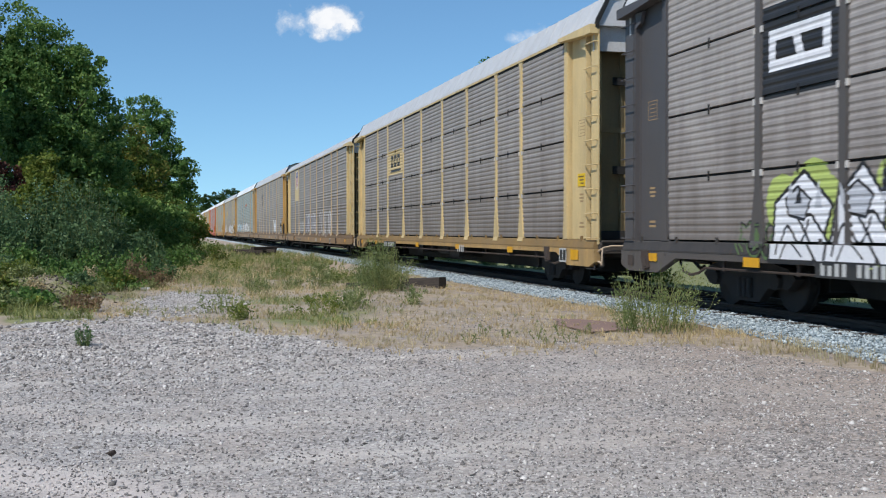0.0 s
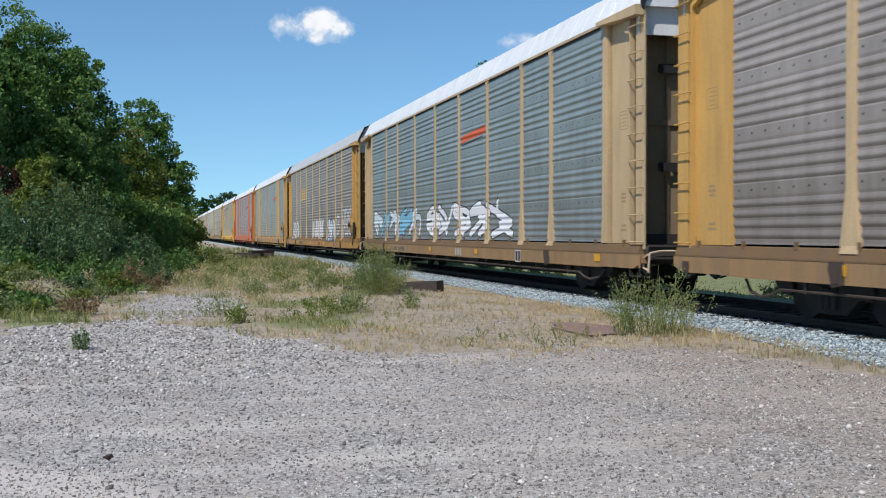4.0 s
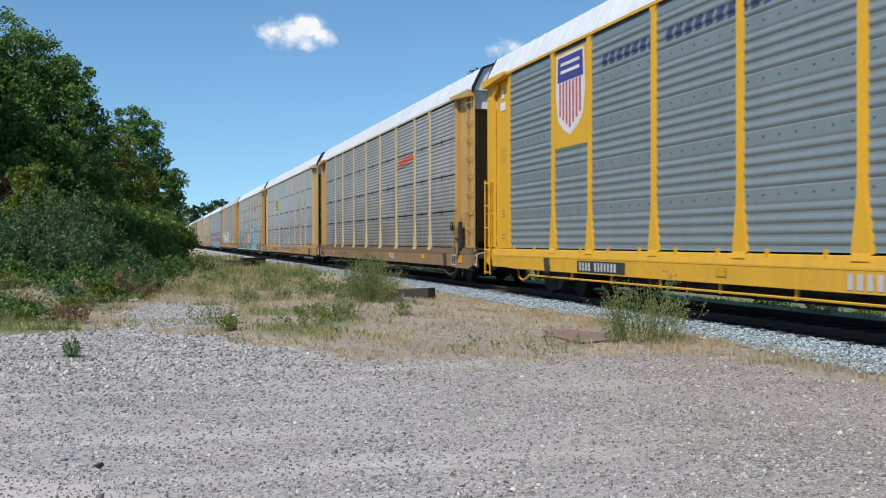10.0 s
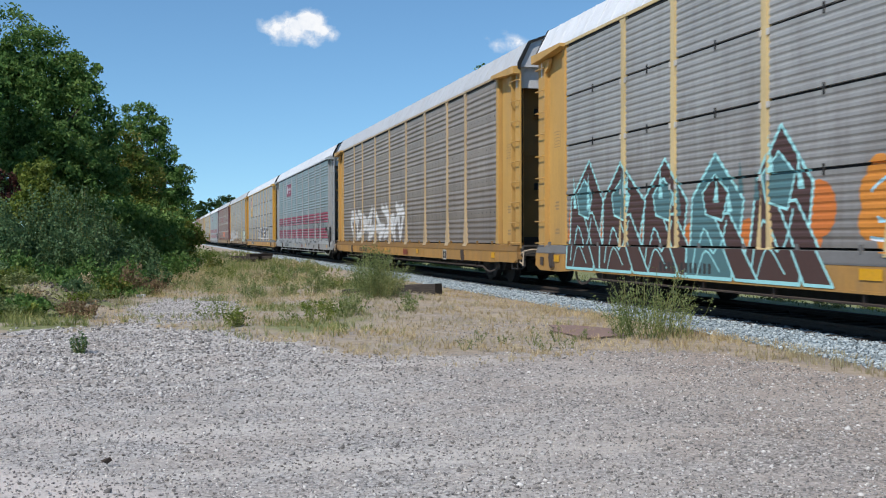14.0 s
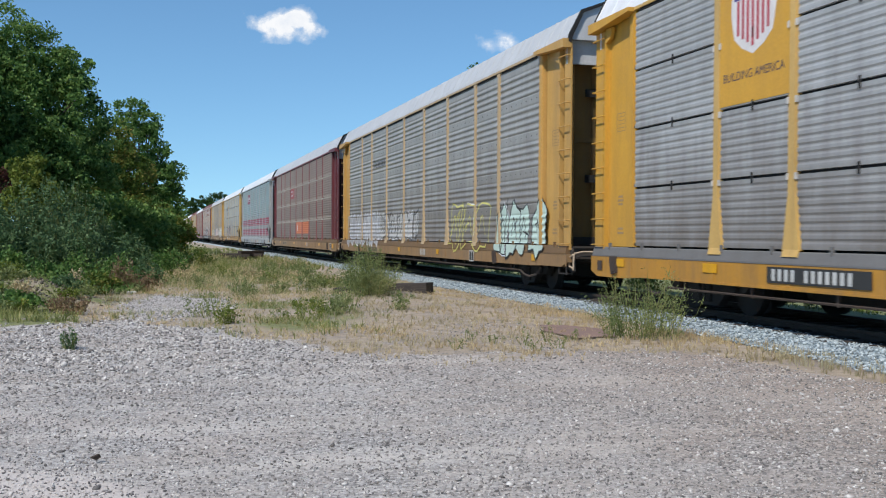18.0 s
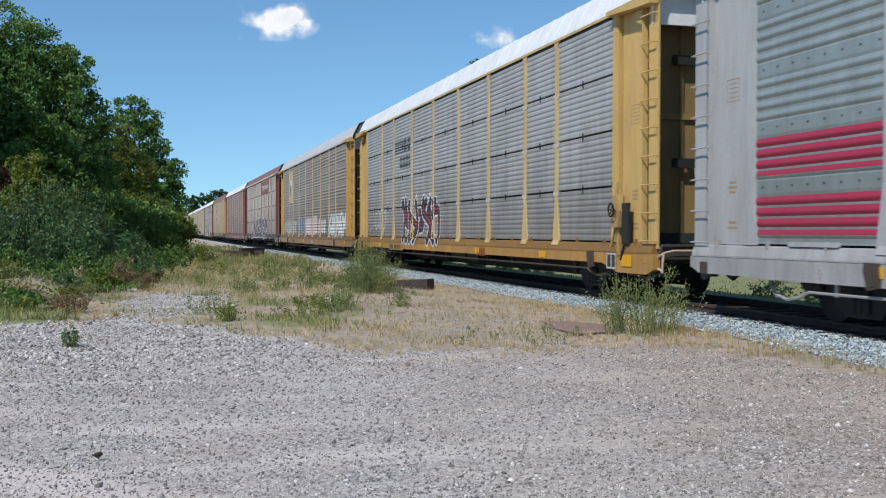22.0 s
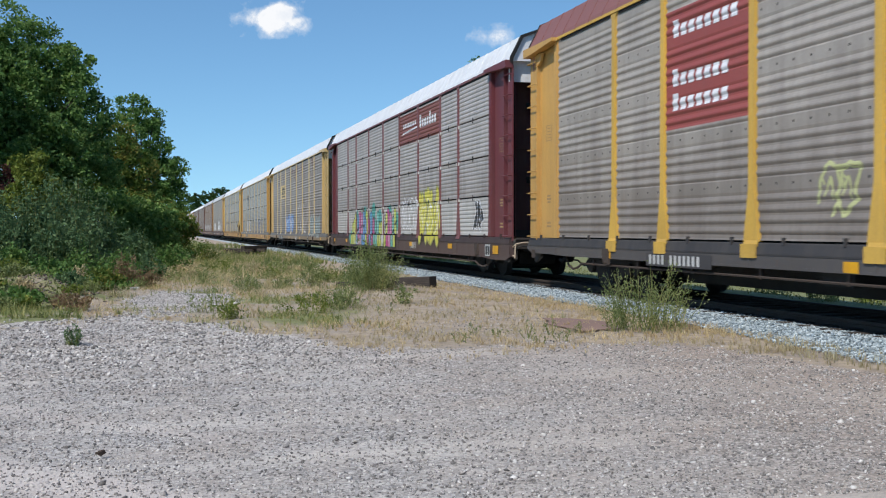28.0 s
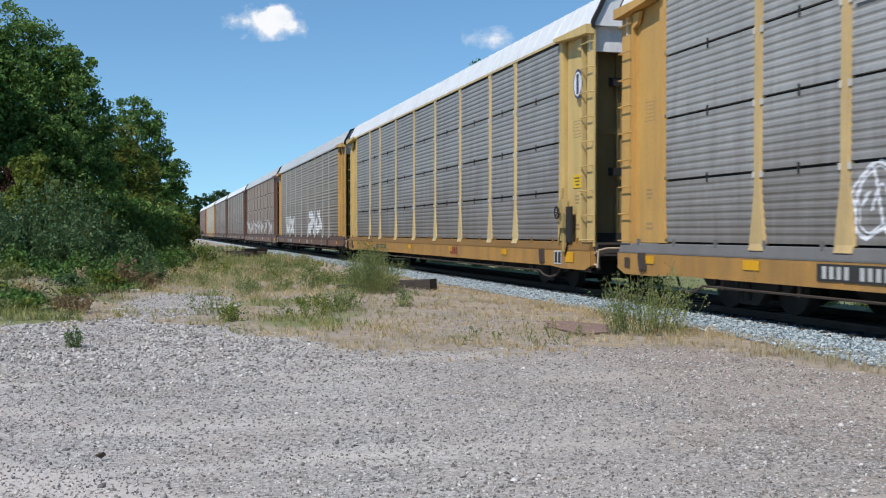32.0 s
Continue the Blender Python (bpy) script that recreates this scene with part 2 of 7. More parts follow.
# ---- mesh building ----
class Shape:
    """Collects vertices and faces for one mesh."""

    def __init__(self):
        self.v, self.f, self.mi = [], [], []

    def face(self, pts, mi=0):
        n = len(self.v)
        self.v += [tuple(p) for p in pts]
        self.f.append(tuple(range(n, n + len(pts))))
        self.mi.append(mi)

    def box(self, x0, x1, y0, y1, z0, z1, mi=0, ch=0.0):
        if ch:
            pts = [(y0 + ch, z0), (y1 - ch, z0), (y1, z0 + ch), (y1, z1 - ch), (y1 - ch, z1), (y0 + ch, z1), (y0, z1 - ch), (y0, z0 + ch)]
            return self.prism(pts, x0, x1, "x", mi)
        n = len(self.v)
        self.v += [(x, y, z) for x in (x0, x1) for y in (y0, y1) for z in (z0, z1)]
        for a in ((0, 1, 3, 2), (4, 6, 7, 5), (0, 4, 5, 1), (2, 3, 7, 6), (0, 2, 6, 4), (1, 5, 7, 3)):
            self.f.append(tuple(n + i for i in a))
            self.mi.append(mi)

    def prism(self, pts, a, b, axis="x", mi=0):
        """pts in the plane across the axis: (y, z) for x, (x, z) for y, (x, y) for z."""
        def put(p, k):
            return {"x": (k, p[0], p[1]), "y": (p[0], k, p[1]), "z": (p[0], p[1], k)}[axis]
        n, m = len(self.v), len(pts)
        self.v += [put(p, a) for p in pts] + [put(p, b) for p in pts]
        self.f += [tuple(range(n, n + m))[::-1], tuple(range(n + m, n + 2 * m))]
        self.f += [(n + i, n + (i + 1) % m, n + m + (i + 1) % m, n + m + i) for i in range(m)]
        self.mi += [mi] * (m + 2)

    def rod(self, p, q, r, n=6, r2=None, mi=0):
        p, q = Vector(p), Vector(q)
        d = (q - p).normalized()
        u = d.orthogonal().normalized()
        w = d.cross(u)
        k = len(self.v)
        for c, rr in ((p, r), (q, r if r2 is None else r2)):
            for i in range(n):
                a = 2 * math.pi * i / n
                self.v.append(tuple(c + rr * (math.cos(a) * u + math.sin(a) * w)))
        self.f += [tuple(range(k, k + n))[::-1], tuple(range(k + n, k + 2 * n))]
        self.f += [(k + i, k + (i + 1) % n, k + n + (i + 1) % n, k + n + i) for i in range(n)]
        self.mi += [mi] * (n + 2)

    def mesh(self, name, *mats):
        me = bpy.data.meshes.new(name)
        me.from_pydata(self.v, [], self.f)
        for m in mats:
            me.materials.append(m)
        if any(self.mi):
            me.polygons.foreach_set("material_index", self.mi)
        me.update()
        return me


def part(name, me, parent, loc=(0, 0, 0), turn=0, label=""):
    """One mesh object under a thing or a part."""
    ob = new(name, me)
    ob.parent = parent
    ob.location = loc
    if turn:
        ob.rotation_euler = (0, 0, radians(turn))
    return tagged(ob, label)


def bulk(name, verts, faces, mat, label, category, kind="stuff"):
    """A large mesh from arrays."""
    me = bpy.data.meshes.new(name)
    nf, k = faces.shape
    me.vertices.add(len(verts))
    me.vertices.foreach_set("co", verts.astype(np.float32).ravel())
    me.loops.add(nf * k)
    me.loops.foreach_set("vertex_index", faces.astype(np.int32).ravel())
    me.polygons.add(nf)
    me.polygons.foreach_set("loop_start", np.arange(0, nf * k, k, dtype=np.int32))
    me.polygons.foreach_set("loop_total", np.full(nf, k, dtype=np.int32))
    me.materials.append(mat)
    me.update(calc_edges=True)
    me.validate()
    ob = new(name, me)
    if kind:
        tagged(ob, label, category, kind=kind)
    return ob


# ---- ground ----
TRACK_X, RAIL_Z = 9.72, 0.22
rng = np.random.default_rng(7)


def smooth(a, lo, hi):
    t = np.clip((a - lo) / (hi - lo), 0, 1)
    return t * t * (3 - 2 * t)


def wave(x, y, s=0.0):
    return (np.sin(x * 1.3 + y * 0.7 + s) + np.sin(x * 0.6 - y * 1.1 + 2 * s) + np.sin(x * 2.9 + y * 2.3 - s) * 0.5) / 2.5


def gravel_edge(x):
    """How far ahead the gravel lot reaches, across the lot."""
    return np.interp(x, [-12, -6, -2.3, -1.0, -0.4, 0.6, 1.7, 2.4, 3.7, 5.1, 6.1, 6.7, 7.0],
                     [13, 15, 16.8, 17.8, 18.2, 16.6, 14.6, 12.6, 12.1, 12.6, 12.4, 11.0, 7.5])


def height(x, y):
    bank = smooth(-x, 1.6, 5.0) * smooth(y, 18.0, 24.0) * (0.75 + 0.25 * wave(x, y, 1.0))
    heap = 0.34 * np.exp(-(((x + 2.2 + 0.3 * (y - 23.5)) / 0.9) ** 2 + ((y - 23.5) / 1.3) ** 2)) * (1 + 0.25 * wave(x * 2.2, y * 2.2, 2.0))
    small = 0.025 * wave(x * 1.7, y * 1.7, 3.0) * smooth(np.hypot(x, y), 2, 9)
    heap = heap + 0.13 * np.exp(-(((x - 5.1) / 0.9) ** 2 + ((y - 23.4) / 0.7) ** 2))
    knoll = 0.10 * np.exp(-((x - 4.5) ** 2 / 6 + (y - 22) ** 2 / 14))
    near = np.abs(x - TRACK_X)
    keep = smooth(near, 2.0, 3.5)
    swale = -0.25 * smooth(x, 12.5, 16.0)
    return (bank + heap + small + knoll) * keep + swale


def zones(x, y):
    w = wave(x * 2.1, y * 2.1, 0.4) * 0.45 + wave(x * 5.3, y * 4.7, 1.4) * 0.35
    grav = smooth(gravel_edge(x) + 1.4 * w - y, -1.0, 1.0) * smooth(7.6 - x, 0.0, 0.5)
    patch = np.exp(-(((x - 0.42 - 0.06 * (y - 22) + 0.5 * w) / 1.15) ** 2 + ((y - 22.2 + 2.0 * w) / 3.6) ** 2) ** 2)
    grav = np.maximum(grav, 1.3 * patch)
    grav = np.maximum(grav, 0.42 * np.exp(-(((x - 4.6) / 1.3) ** 2 + ((y - 15.5) / 2.2) ** 2)))
    green = np.maximum(smooth(-x, 0.8, 2.2) * smooth(y, 18, 20), smooth(y, 22, 40) * smooth(7.0 - x, 0, 3.5))
    green = np.maximum(green, np.clip(0.25 + 0.9 * wave(x * 1.9, y * 1.3, 2.2), 0, 0.8) * smooth(y, 15, 18) * smooth(4.6 - x, 0, 2))
    green = np.maximum(green, np.exp(-(((x - 2.2) / 0.9) ** 2 + ((y - 17.0) / 1.5) ** 2)))
    green = np.maximum(green, smooth(x, 11.8, 12.6))
    green = green * (1 - 0.55 * np.exp(-(((x + 2.4 + 0.25 * (y - 23.2)) / 0.5) ** 2 + ((y - 23.2) / 1.3) ** 2)))
    return grav, 1 - green, np.clip(green * 0.9 + 0.1 * w, 0, 1)


def stretch(fine, far, n):
    k = np.linspace(0, 1, n)[1:]
    return fine + (far - fine) * k ** 3


def build_ground():
    xs = np.concatenate([stretch(-9, -900, 26)[::-1], np.arange(-9, 16.01, 0.2), stretch(16, 900, 26)])
    ys = np.concatenate([stretch(3, -300, 14)[::-1], np.arange(3, 42, 0.25), stretch(42, 2600, 60)])
    X, Y = np.meshgrid(xs, ys)
    Z = height(X, Y)
    n, m = len(ys), len(xs)
    idx = np.arange(n * m).reshape(n, m)
    f = np.stack([idx[:-1, :-1], idx[:-1, 1:], idx[1:, 1:], idx[1:, :-1]], -1).reshape(-1, 4)
    ob = bulk("ground", np.stack([X, Y, Z], -1).reshape(-1, 3), f, M_GROUND, "grey gravel lot running into dry and green grass", "ground", "structure")
    g, d, gr = zones(X, Y)
    col = np.stack([g, d, gr, np.ones_like(g)], -1).astype(np.float32)
    at = ob.data.color_attributes.new("zones", "FLOAT_COLOR", "POINT")
    at.data.foreach_set("color", col.ravel())
    ob.data.polygons.foreach_set("use_smooth", np.ones(len(f), bool))


build_ground()


def track():
    """Ballast bed, ties and two rails, straight into the distance."""
    s = Shape()
    x = TRACK_X
    y0, y1 = -120.0, 1100.0
    prof = [(x - 2.05, -0.3), (x - 1.95, 0.0), (x - 1.45, 0.10), (x + 1.45, 0.10), (x + 2.3, -0.2), (x + 2.4, -0.5)]
    s.prism(prof, y0, y1, "y")
    # top and far slope take the tone darkened for the train's shade
    s.mi[4:6] = [1, 1]
    bed = new("ballast_bed", s.mesh("ballast_bed", M_BALLAST, M_BALLAST_SHADED))
    tagged(bed, "pale blue-grey crushed stone ballast under the track", "ballast", kind="structure")
    s = Shape()
    for side in (-0.75, 0.75):
        c = x + side
        pr = [(-0.07, 0.05), (0.07, 0.05), (0.07, 0.07), (0.012, 0.085), (0.012, 0.17), (0.036, 0.18), (0.036, 0.22), (-0.036, 0.22), (-0.036, 0.18), (-0.012, 0.17), (-0.012, 0.085), (-0.07, 0.07)]
        r = Shape()
        r.prism([(c + a, b) for a, b in pr], y0, y1, "y")
        ob = new("rail", r.mesh("rail", M_STEEL))
        tagged(ob, "rusty steel rail with a worn head", "rail", "rails", "structure")
    tie = Shape()
    tie.box(-1.28, 1.28, -0.11, 0.11, 0.0, 0.125, ch=0.012)
    me = tie.mesh("tie", M_TIMBER)
    for i in range(150):
        ob = new("tie", me)
        ob.parent = bed
        ob.location = (x, -10 + i * 0.53, 0)
    far = Shape()
    for i in range(620):
        y = 69.5 + i * 0.53
        far.box(x - 1.28, x + 1.28, y, y + 0.22, 0.0, 0.125)
    tagged(part("far_ties", far.mesh("far_ties", M_TIMBER), bed), kind="stuff")


track()

# ---- stones ----
PHI = (1 + 5 ** 0.5) / 2
ICO_V = np.array([(-1, PHI, 0), (1, PHI, 0), (-1, -PHI, 0), (1, -PHI, 0), (0, -1, PHI), (0, 1, PHI),
                  (0, -1, -PHI), (0, 1, -PHI), (PHI, 0, -1), (PHI, 0, 1), (-PHI, 0, -1), (-PHI, 0, 1)]) / 1.9
ICO_F = np.array([(0, 11, 5), (0, 5, 1), (0, 1, 7), (0, 7, 10), (0, 10, 11), (1, 5, 9), (5, 11, 4), (11, 10, 2), (10, 7, 6), (7, 1, 8),
                  (3, 9, 4), (3, 4, 2), (3, 2, 6), (3, 6, 8), (3, 8, 9), (4, 9, 5), (2, 4, 11), (6, 2, 10), (8, 6, 7), (9, 8, 1)])


def rotations(n):
    q = rng.normal(size=(n, 4))
    q /= np.linalg.norm(q, axis=1)[:, None]
    w, x, y, z = q.T
    return np.stack([1 - 2 * (y * y + z * z), 2 * (x * y - z * w), 2 * (x * z + y * w),
                     2 * (x * y + z * w), 1 - 2 * (x * x + z * z), 2 * (y * z - x * w),
                     2 * (x * z - y * w), 2 * (y * z + x * w), 1 - 2 * (x * x + y * y)], -1).reshape(n, 3, 3)


OCT_V = np.array([(1, 0, 0), (-1, 0, 0), (0, 1, 0), (0, -1, 0), (0, 0, 1), (0, 0, -1)]) * 0.9
OCT_F = np.array([(0, 2, 4), (2, 1, 4), (1, 3, 4), (3, 0, 4), (2, 0, 5), (1, 2, 5), (3, 1, 5), (0, 3, 5)])


def stones(name, px, py, pz, size, mat, label, base=ICO_V, faces=ICO_F):
    n, k = len(px), len(base)
    v = base[None] * rng.uniform(0.45, 1.25, (n, k, 1)) * rng.uniform(0.4, 1.35, (n, 1, 3))
    v = np.einsum("nij,nkj->nki", rotations(n), v) * (size / 2)[:, None, None]
    v[:, :, 2] *= 0.7
    v += np.stack([px, py, pz], -1)[:, None]
    f = (faces[None] + k * np.arange(n)[:, None, None]).reshape(-1, 3)
    return bulk(name, v.reshape(-1, 3), f, mat, label, "stones")


def scatter_gravel():
    n = 60000
    y = 5.0 + 15 * rng.random(n) ** 1.25
    x = rng.uniform(-0.19, 0.82, n) * y
    ok = rng.random(n) < zones(x, y)[0]
    x, y = x[ok], y[ok]
    size = rng.uniform(0.010, 0.028, len(x)) * (1 + 0.05 * (y - 5))
    stones("grit", x, y, height(x, y) + size * 0.15, size, M_STONE, "fine grey grit covering the lot", OCT_V, OCT_F)
    n = 22000
    y = 5.0 + 14 * rng.random(n) ** 1.0
    x = rng.uniform(-0.19, 0.82, n) * y
    ok = rng.random(n) < zones(x, y)[0]
    x, y = x[ok], y[ok]
    left = smooth(3.5 - x, 0, 3.0) * smooth(y, 9, 12)
    keep = rng.random(len(x)) < 0.45 + 0.55 * left
    x, y, left = x[keep], y[keep], left[keep]
    size = rng.uniform(0.016, 0.036, len(x)) * (1 + 0.65 * left) * (1 + (rng.random(len(x)) ** 14) * 0.8)
    stones("loose_gravel", x, y, height(x, y) + size * 0.12, size, M_STONE, "loose grey crushed stone scattered over the lot")
    n = 9000
    y, x = rng.uniform(18.0, 26.0, n), rng.uniform(-1.0, 2.2, n)
    ok = rng.random(n) < zones(x, y)[0]
    x, y = x[ok], y[ok]
    stones("patch_grit", x, y, height(x, y) + 0.004, rng.uniform(0.015, 0.05, len(x)), M_STONE, "grey grit on a bare patch between weeds", OCT_V, OCT_F)
    n = 600
    x, y = rng.normal(-2.3, 0.6, n), rng.normal(22.4, 1.0, n)
    stones("rubble", x, y, height(x, y) + 0.01, rng.uniform(0.02, 0.14, n) ** 1.1, M_RUBBLE, "pink-grey earth and rubble spilling down the bank")
    n = 26000
    y = 6.5 + 75 * rng.random(n) ** 2.1
    x = rng.uniform(7.55, 8.75, n) - 0.35 * smooth(14 - y, 0, 4) * rng.random(n)
    z = np.interp(x, [TRACK_X - 1.95, TRACK_X - 1.45], [0.02, 0.10])
    size = rng.uniform(0.03, 0.068, n)
    stones("ballast_stones", x, y, z + 0.01, size, M_BALLAST, "pale blue-grey track ballast stones along the rails")


scatter_gravel()

# ---- the train ----
LONG, HALF = 28.65, 13.68          # from coupling to coupling; half of the body
SIDE, RIB_FACE = 1.50, 1.516       # half width at the sheets, at the ribs
Z0, Z1 = 1.05, 5.20                # foot and head of the side sheets above the rail
BAYS = [2.9, 2.0, 2.8, 2.8, 2.8, 2.8, 2.8, 2.0, 2.9]
END = HALF - sum(BAYS) / 2
RIBS = [-sum(BAYS) / 2 + sum(BAYS[:i]) for i in range(1, len(BAYS))]


def profile(kind):
    """Heights and depths (inwards) of a corrugated side sheet; the last value marks the black gaps."""
    pts = []
    if kind == "plain":
        z = Z0
        pts += [(z, 0.0), (z + 0.03, 0.014)]
        z += 0.07
        while z < Z1 - 0.5:
            for k in range(4):
                c = z + 0.152 * k
                pts += [(c + 0.010, 0.022), (c + 0.042, 0.005), (c + 0.060, 0.0), (c + 0.080, 0.003), (c + 0.130, 0.022)]
            z += 0.82
            pts += [(z - 0.19, 0.014), (z - 0.012, 0.014)]
        pts += [(Z1, 0.014)]
        gaps = []
    else:
        gaps = []
        rows = 4
        h = (Z1 - Z0) / rows
        for r in range(rows):
            a = Z0 + r * h
            b = a + h - 0.035
            pts.append((a, 0.05))
            pts.append((a + 0.004, 0.0))
            pts.append((a + 0.05, 0.0))
            n = 8
            step = (b - a - 0.10) / n
            for k in range(n):
                c = a + 0.05 + step * k
                pts += [(c + step * 0.24, 0.003), (c + step * 0.46, 0.013), (c + step * 0.60, 0.013), (c + step * 0.86, 0.001)]
            pts += [(b - 0.004, 0.0), (b, 0.05)]
            gaps.append((b, a + h))
        pts.append((Z1, 0.05))
    return pts, gaps


PROFILES = {k: profile(k) for k in ("plain", "rows")}
PROFILES["flat"] = ([(Z0, -0.004), (Z1, -0.004)], [])


def depth(kind, z):
    p = PROFILES[kind][0]
    return float(np.interp(z, [a for a, _ in p], [b for _, b in p]))


CACHE = {}


def cached(key, make):
    if key not in CACHE:
        CACHE[key] = make()
    return CACHE[key]


def sheet_mesh(kind, width, mat, stripe=None, mat2=None, seam=None):
    def make():
        s = Shape()
        pts, gaps = PROFILES[kind]
        h = width / 2 - 0.002
        for (za, da), (zb, db) in zip(pts, pts[1:]):
            if zb - za < 1e-5:
                continue
            gap = any(g0 - 1e-4 <= za and zb <= g1 + 1e-4 for g0, g1 in gaps)
            red = stripe and min(da, db) < 0.01 and any(g0 <= (za + zb) / 2 <= g1 for g0, g1 in stripe)
            s.face([(-SIDE + da, h, za), (-SIDE + da, -h, za), (-SIDE + db, -h, zb), (-SIDE + db, h, zb)], 1 if gap else 2 if red else 0)
        s.box(-SIDE + 0.055, -SIDE + 0.07, -h, h, Z0, Z1, 1)
        if kind == "plain":
            for k in range(5):
                z = Z0 + 0.07 + 0.82 * k - 0.1
                n = int(width / 0.36)
                for i in range(n if k else 0):
                    y = -h + 0.2 + (2 * h - 0.4) * i / max(1, n - 1)
                    s.face([(-SIDE + 0.0125, y + 0.016, z - 0.016), (-SIDE + 0.0125, y - 0.016, z - 0.016), (-SIDE + 0.0125, y - 0.016, z + 0.016), (-SIDE + 0.0125, y + 0.016, z + 0.016)], 1)
        if kind == "rows":
            for g0, g1 in gaps[:-1]:
                s.box(-SIDE - 0.012, -SIDE + 0.01, -0.02, 0.02, g0 - 0.07, g1 + 0.05, 1)
        return s.mesh("side_sheet", mat, seam or M_BLACK, mat2 or mat)
    return cached(("sheet", kind, width, mat.name_full, stripe and tuple(stripe), seam and seam.name_full), make)


def rib_mesh(mat, clips, wide=0.14):
    def make():
        s = Shape()
        w, f = wide / 2, wide / 2 + 0.125
        x0, x1 = -SIDE + 0.05, -RIB_FACE
        zf = Z0 + 0.75
        out = [(-f, Z0 - 0.02), (f, Z0 - 0.02), (w, zf), (w, Z1 - 0.10), (w + 0.05, Z1 - 0.03), (w + 0.05, Z1 + 0.02), (-w - 0.05, Z1 + 0.02), (-w - 0.05, Z1 - 0.03), (-w, Z1 - 0.10), (-w, zf)]
        s.prism(out, x0, x1, "x")
        s.prism([(-f - 0.03, Z0 - 0.01), (f + 0.03, Z0 - 0.01), (w + 0.035, zf), (w + 0.035, Z1 - 0.01), (-w - 0.035, Z1 - 0.01), (-w - 0.035, zf)], x0, -SIDE - 0.003, "x")
        s.prism([(-RIB_FACE, Z0), (-RIB_FACE - 0.03, Z0 - 0.10), (-1.50, Z0 - 0.10), (-1.50, Z0)], -f + 0.01, f - 0.01, "y")
        for z in (Z0 + 0.98, Z0 + 2.0, Z0 + 3.02) if clips else ():
            for sg in (-1, 1):
                s.box(-SIDE - 0.025, -SIDE, sg * w + (-0.05 if sg < 0 else 0.0), sg * w + (0 if sg < 0 else 0.05), z - 0.045, z + 0.045, 1)
        return s.mesh("rib", mat, painted((0.55, 0.52, 0.48), 0.6, 0.3, 0.05, 0, "clip"))
    return cached(("rib", mat.name_full, wide, clips), make)


def roof_mesh(mat, low=1.0):
    def make():
        s = Shape()
        arc = [(-1.53, Z1 + 0.06), (-1.50, Z1 + 0.16), (-1.24, Z1 + 0.66 * low), (-0.75, Z1 + 0.84 * low), (0, Z1 + 0.92 * low)]
        arc += [(-a, b) for a, b in arc[-2::-1]]
        y0, y1 = -HALF + 0.05, HALF - 0.05
        s.prism(arc, y0, y1, "y")
        return s.mesh("roof", mat)

    def rib():
        s = Shape()
        arc = [(-1.53, Z1 + 0.06), (-1.50, Z1 + 0.16), (-1.24, Z1 + 0.66 * low), (-0.75, Z1 + 0.84 * low), (0, Z1 + 0.92 * low)]
        arc += [(-a, b) for a, b in arc[-2::-1]]
        s.prism([(a * 1.003, b + 0.008) for a, b in arc] + [(a * 0.99, b - 0.03) for a, b in arc[::-1]], -0.02, 0.02, "y")
        return s.mesh("roof_seam", mat)
    return cached(("roof", mat.name_full, low), make), cached(("seam", mat.name_full, low), rib)


def sill_mesh(mat, b, rows):
    """Side beam of the floor, a little deeper towards both ends, with a lip along its foot."""
    def make():
        s = Shape()
        e = min(b, 0.52) - 0.04 if rows else b + 0.02
        out = [(-HALF, e + 0.10), (-HALF + 0.30, e), (-12.2, e), (-11.5, b), (11.5, b), (12.2, e), (HALF - 0.30, e), (HALF, e + 0.10), (HALF, 0.84), (-HALF, 0.84)]
        s.prism(out, -1.545, -1.42, "x")
        s.box(-1.553, -1.545, -11.4, 11.4, b, b + 0.035)
        for y in [-HALF + 0.02] + [-sum(BAYS) / 2] + RIBS + [sum(BAYS) / 2]:
            s.box(-1.5535, -1.545, y - 0.03, y + 0.03, b + 0.04, 0.83)
        return s.mesh("side_sill", mat)
    return cached(("sill", mat.name_full, b, rows), make)


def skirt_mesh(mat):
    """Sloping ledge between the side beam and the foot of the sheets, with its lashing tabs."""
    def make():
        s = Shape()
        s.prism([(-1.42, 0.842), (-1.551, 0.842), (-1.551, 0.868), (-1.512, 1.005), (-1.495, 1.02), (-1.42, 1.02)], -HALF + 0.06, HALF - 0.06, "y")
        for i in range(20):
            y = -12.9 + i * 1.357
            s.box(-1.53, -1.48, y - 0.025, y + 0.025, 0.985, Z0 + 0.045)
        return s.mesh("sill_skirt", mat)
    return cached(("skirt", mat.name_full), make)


def pipe_mesh(mat, b):
    """Brake pipe on hangers under the beam, ending in a drooping hose."""
    def make():
        s = Shape()
        z = b - 0.13
        s.rod((-1.47, -10.6, z), (-1.47, 10.6, z), 0.021, 6)
        for i in range(11):
            y = -10 + i * 2
            s.box(-1.49, -1.45, y - 0.025, y + 0.025, z - 0.03, b + 0.04)
        for sg in (-1, 1):
            droop = [(-1.47, sg * 10.6, z), (-1.46, sg * 10.85, z - 0.09), (-1.44, sg * 11.15, z - 0.13), (-1.40, sg * 11.5, z - 0.07), (-1.36, sg * 11.7, z + 0.1)]
            for a, c in zip(droop, droop[1:]):
                s.rod(a, c, 0.024, 6)
        return s.mesh("pipe", mat)
    return cached(("pipe", mat.name_full, b), make)


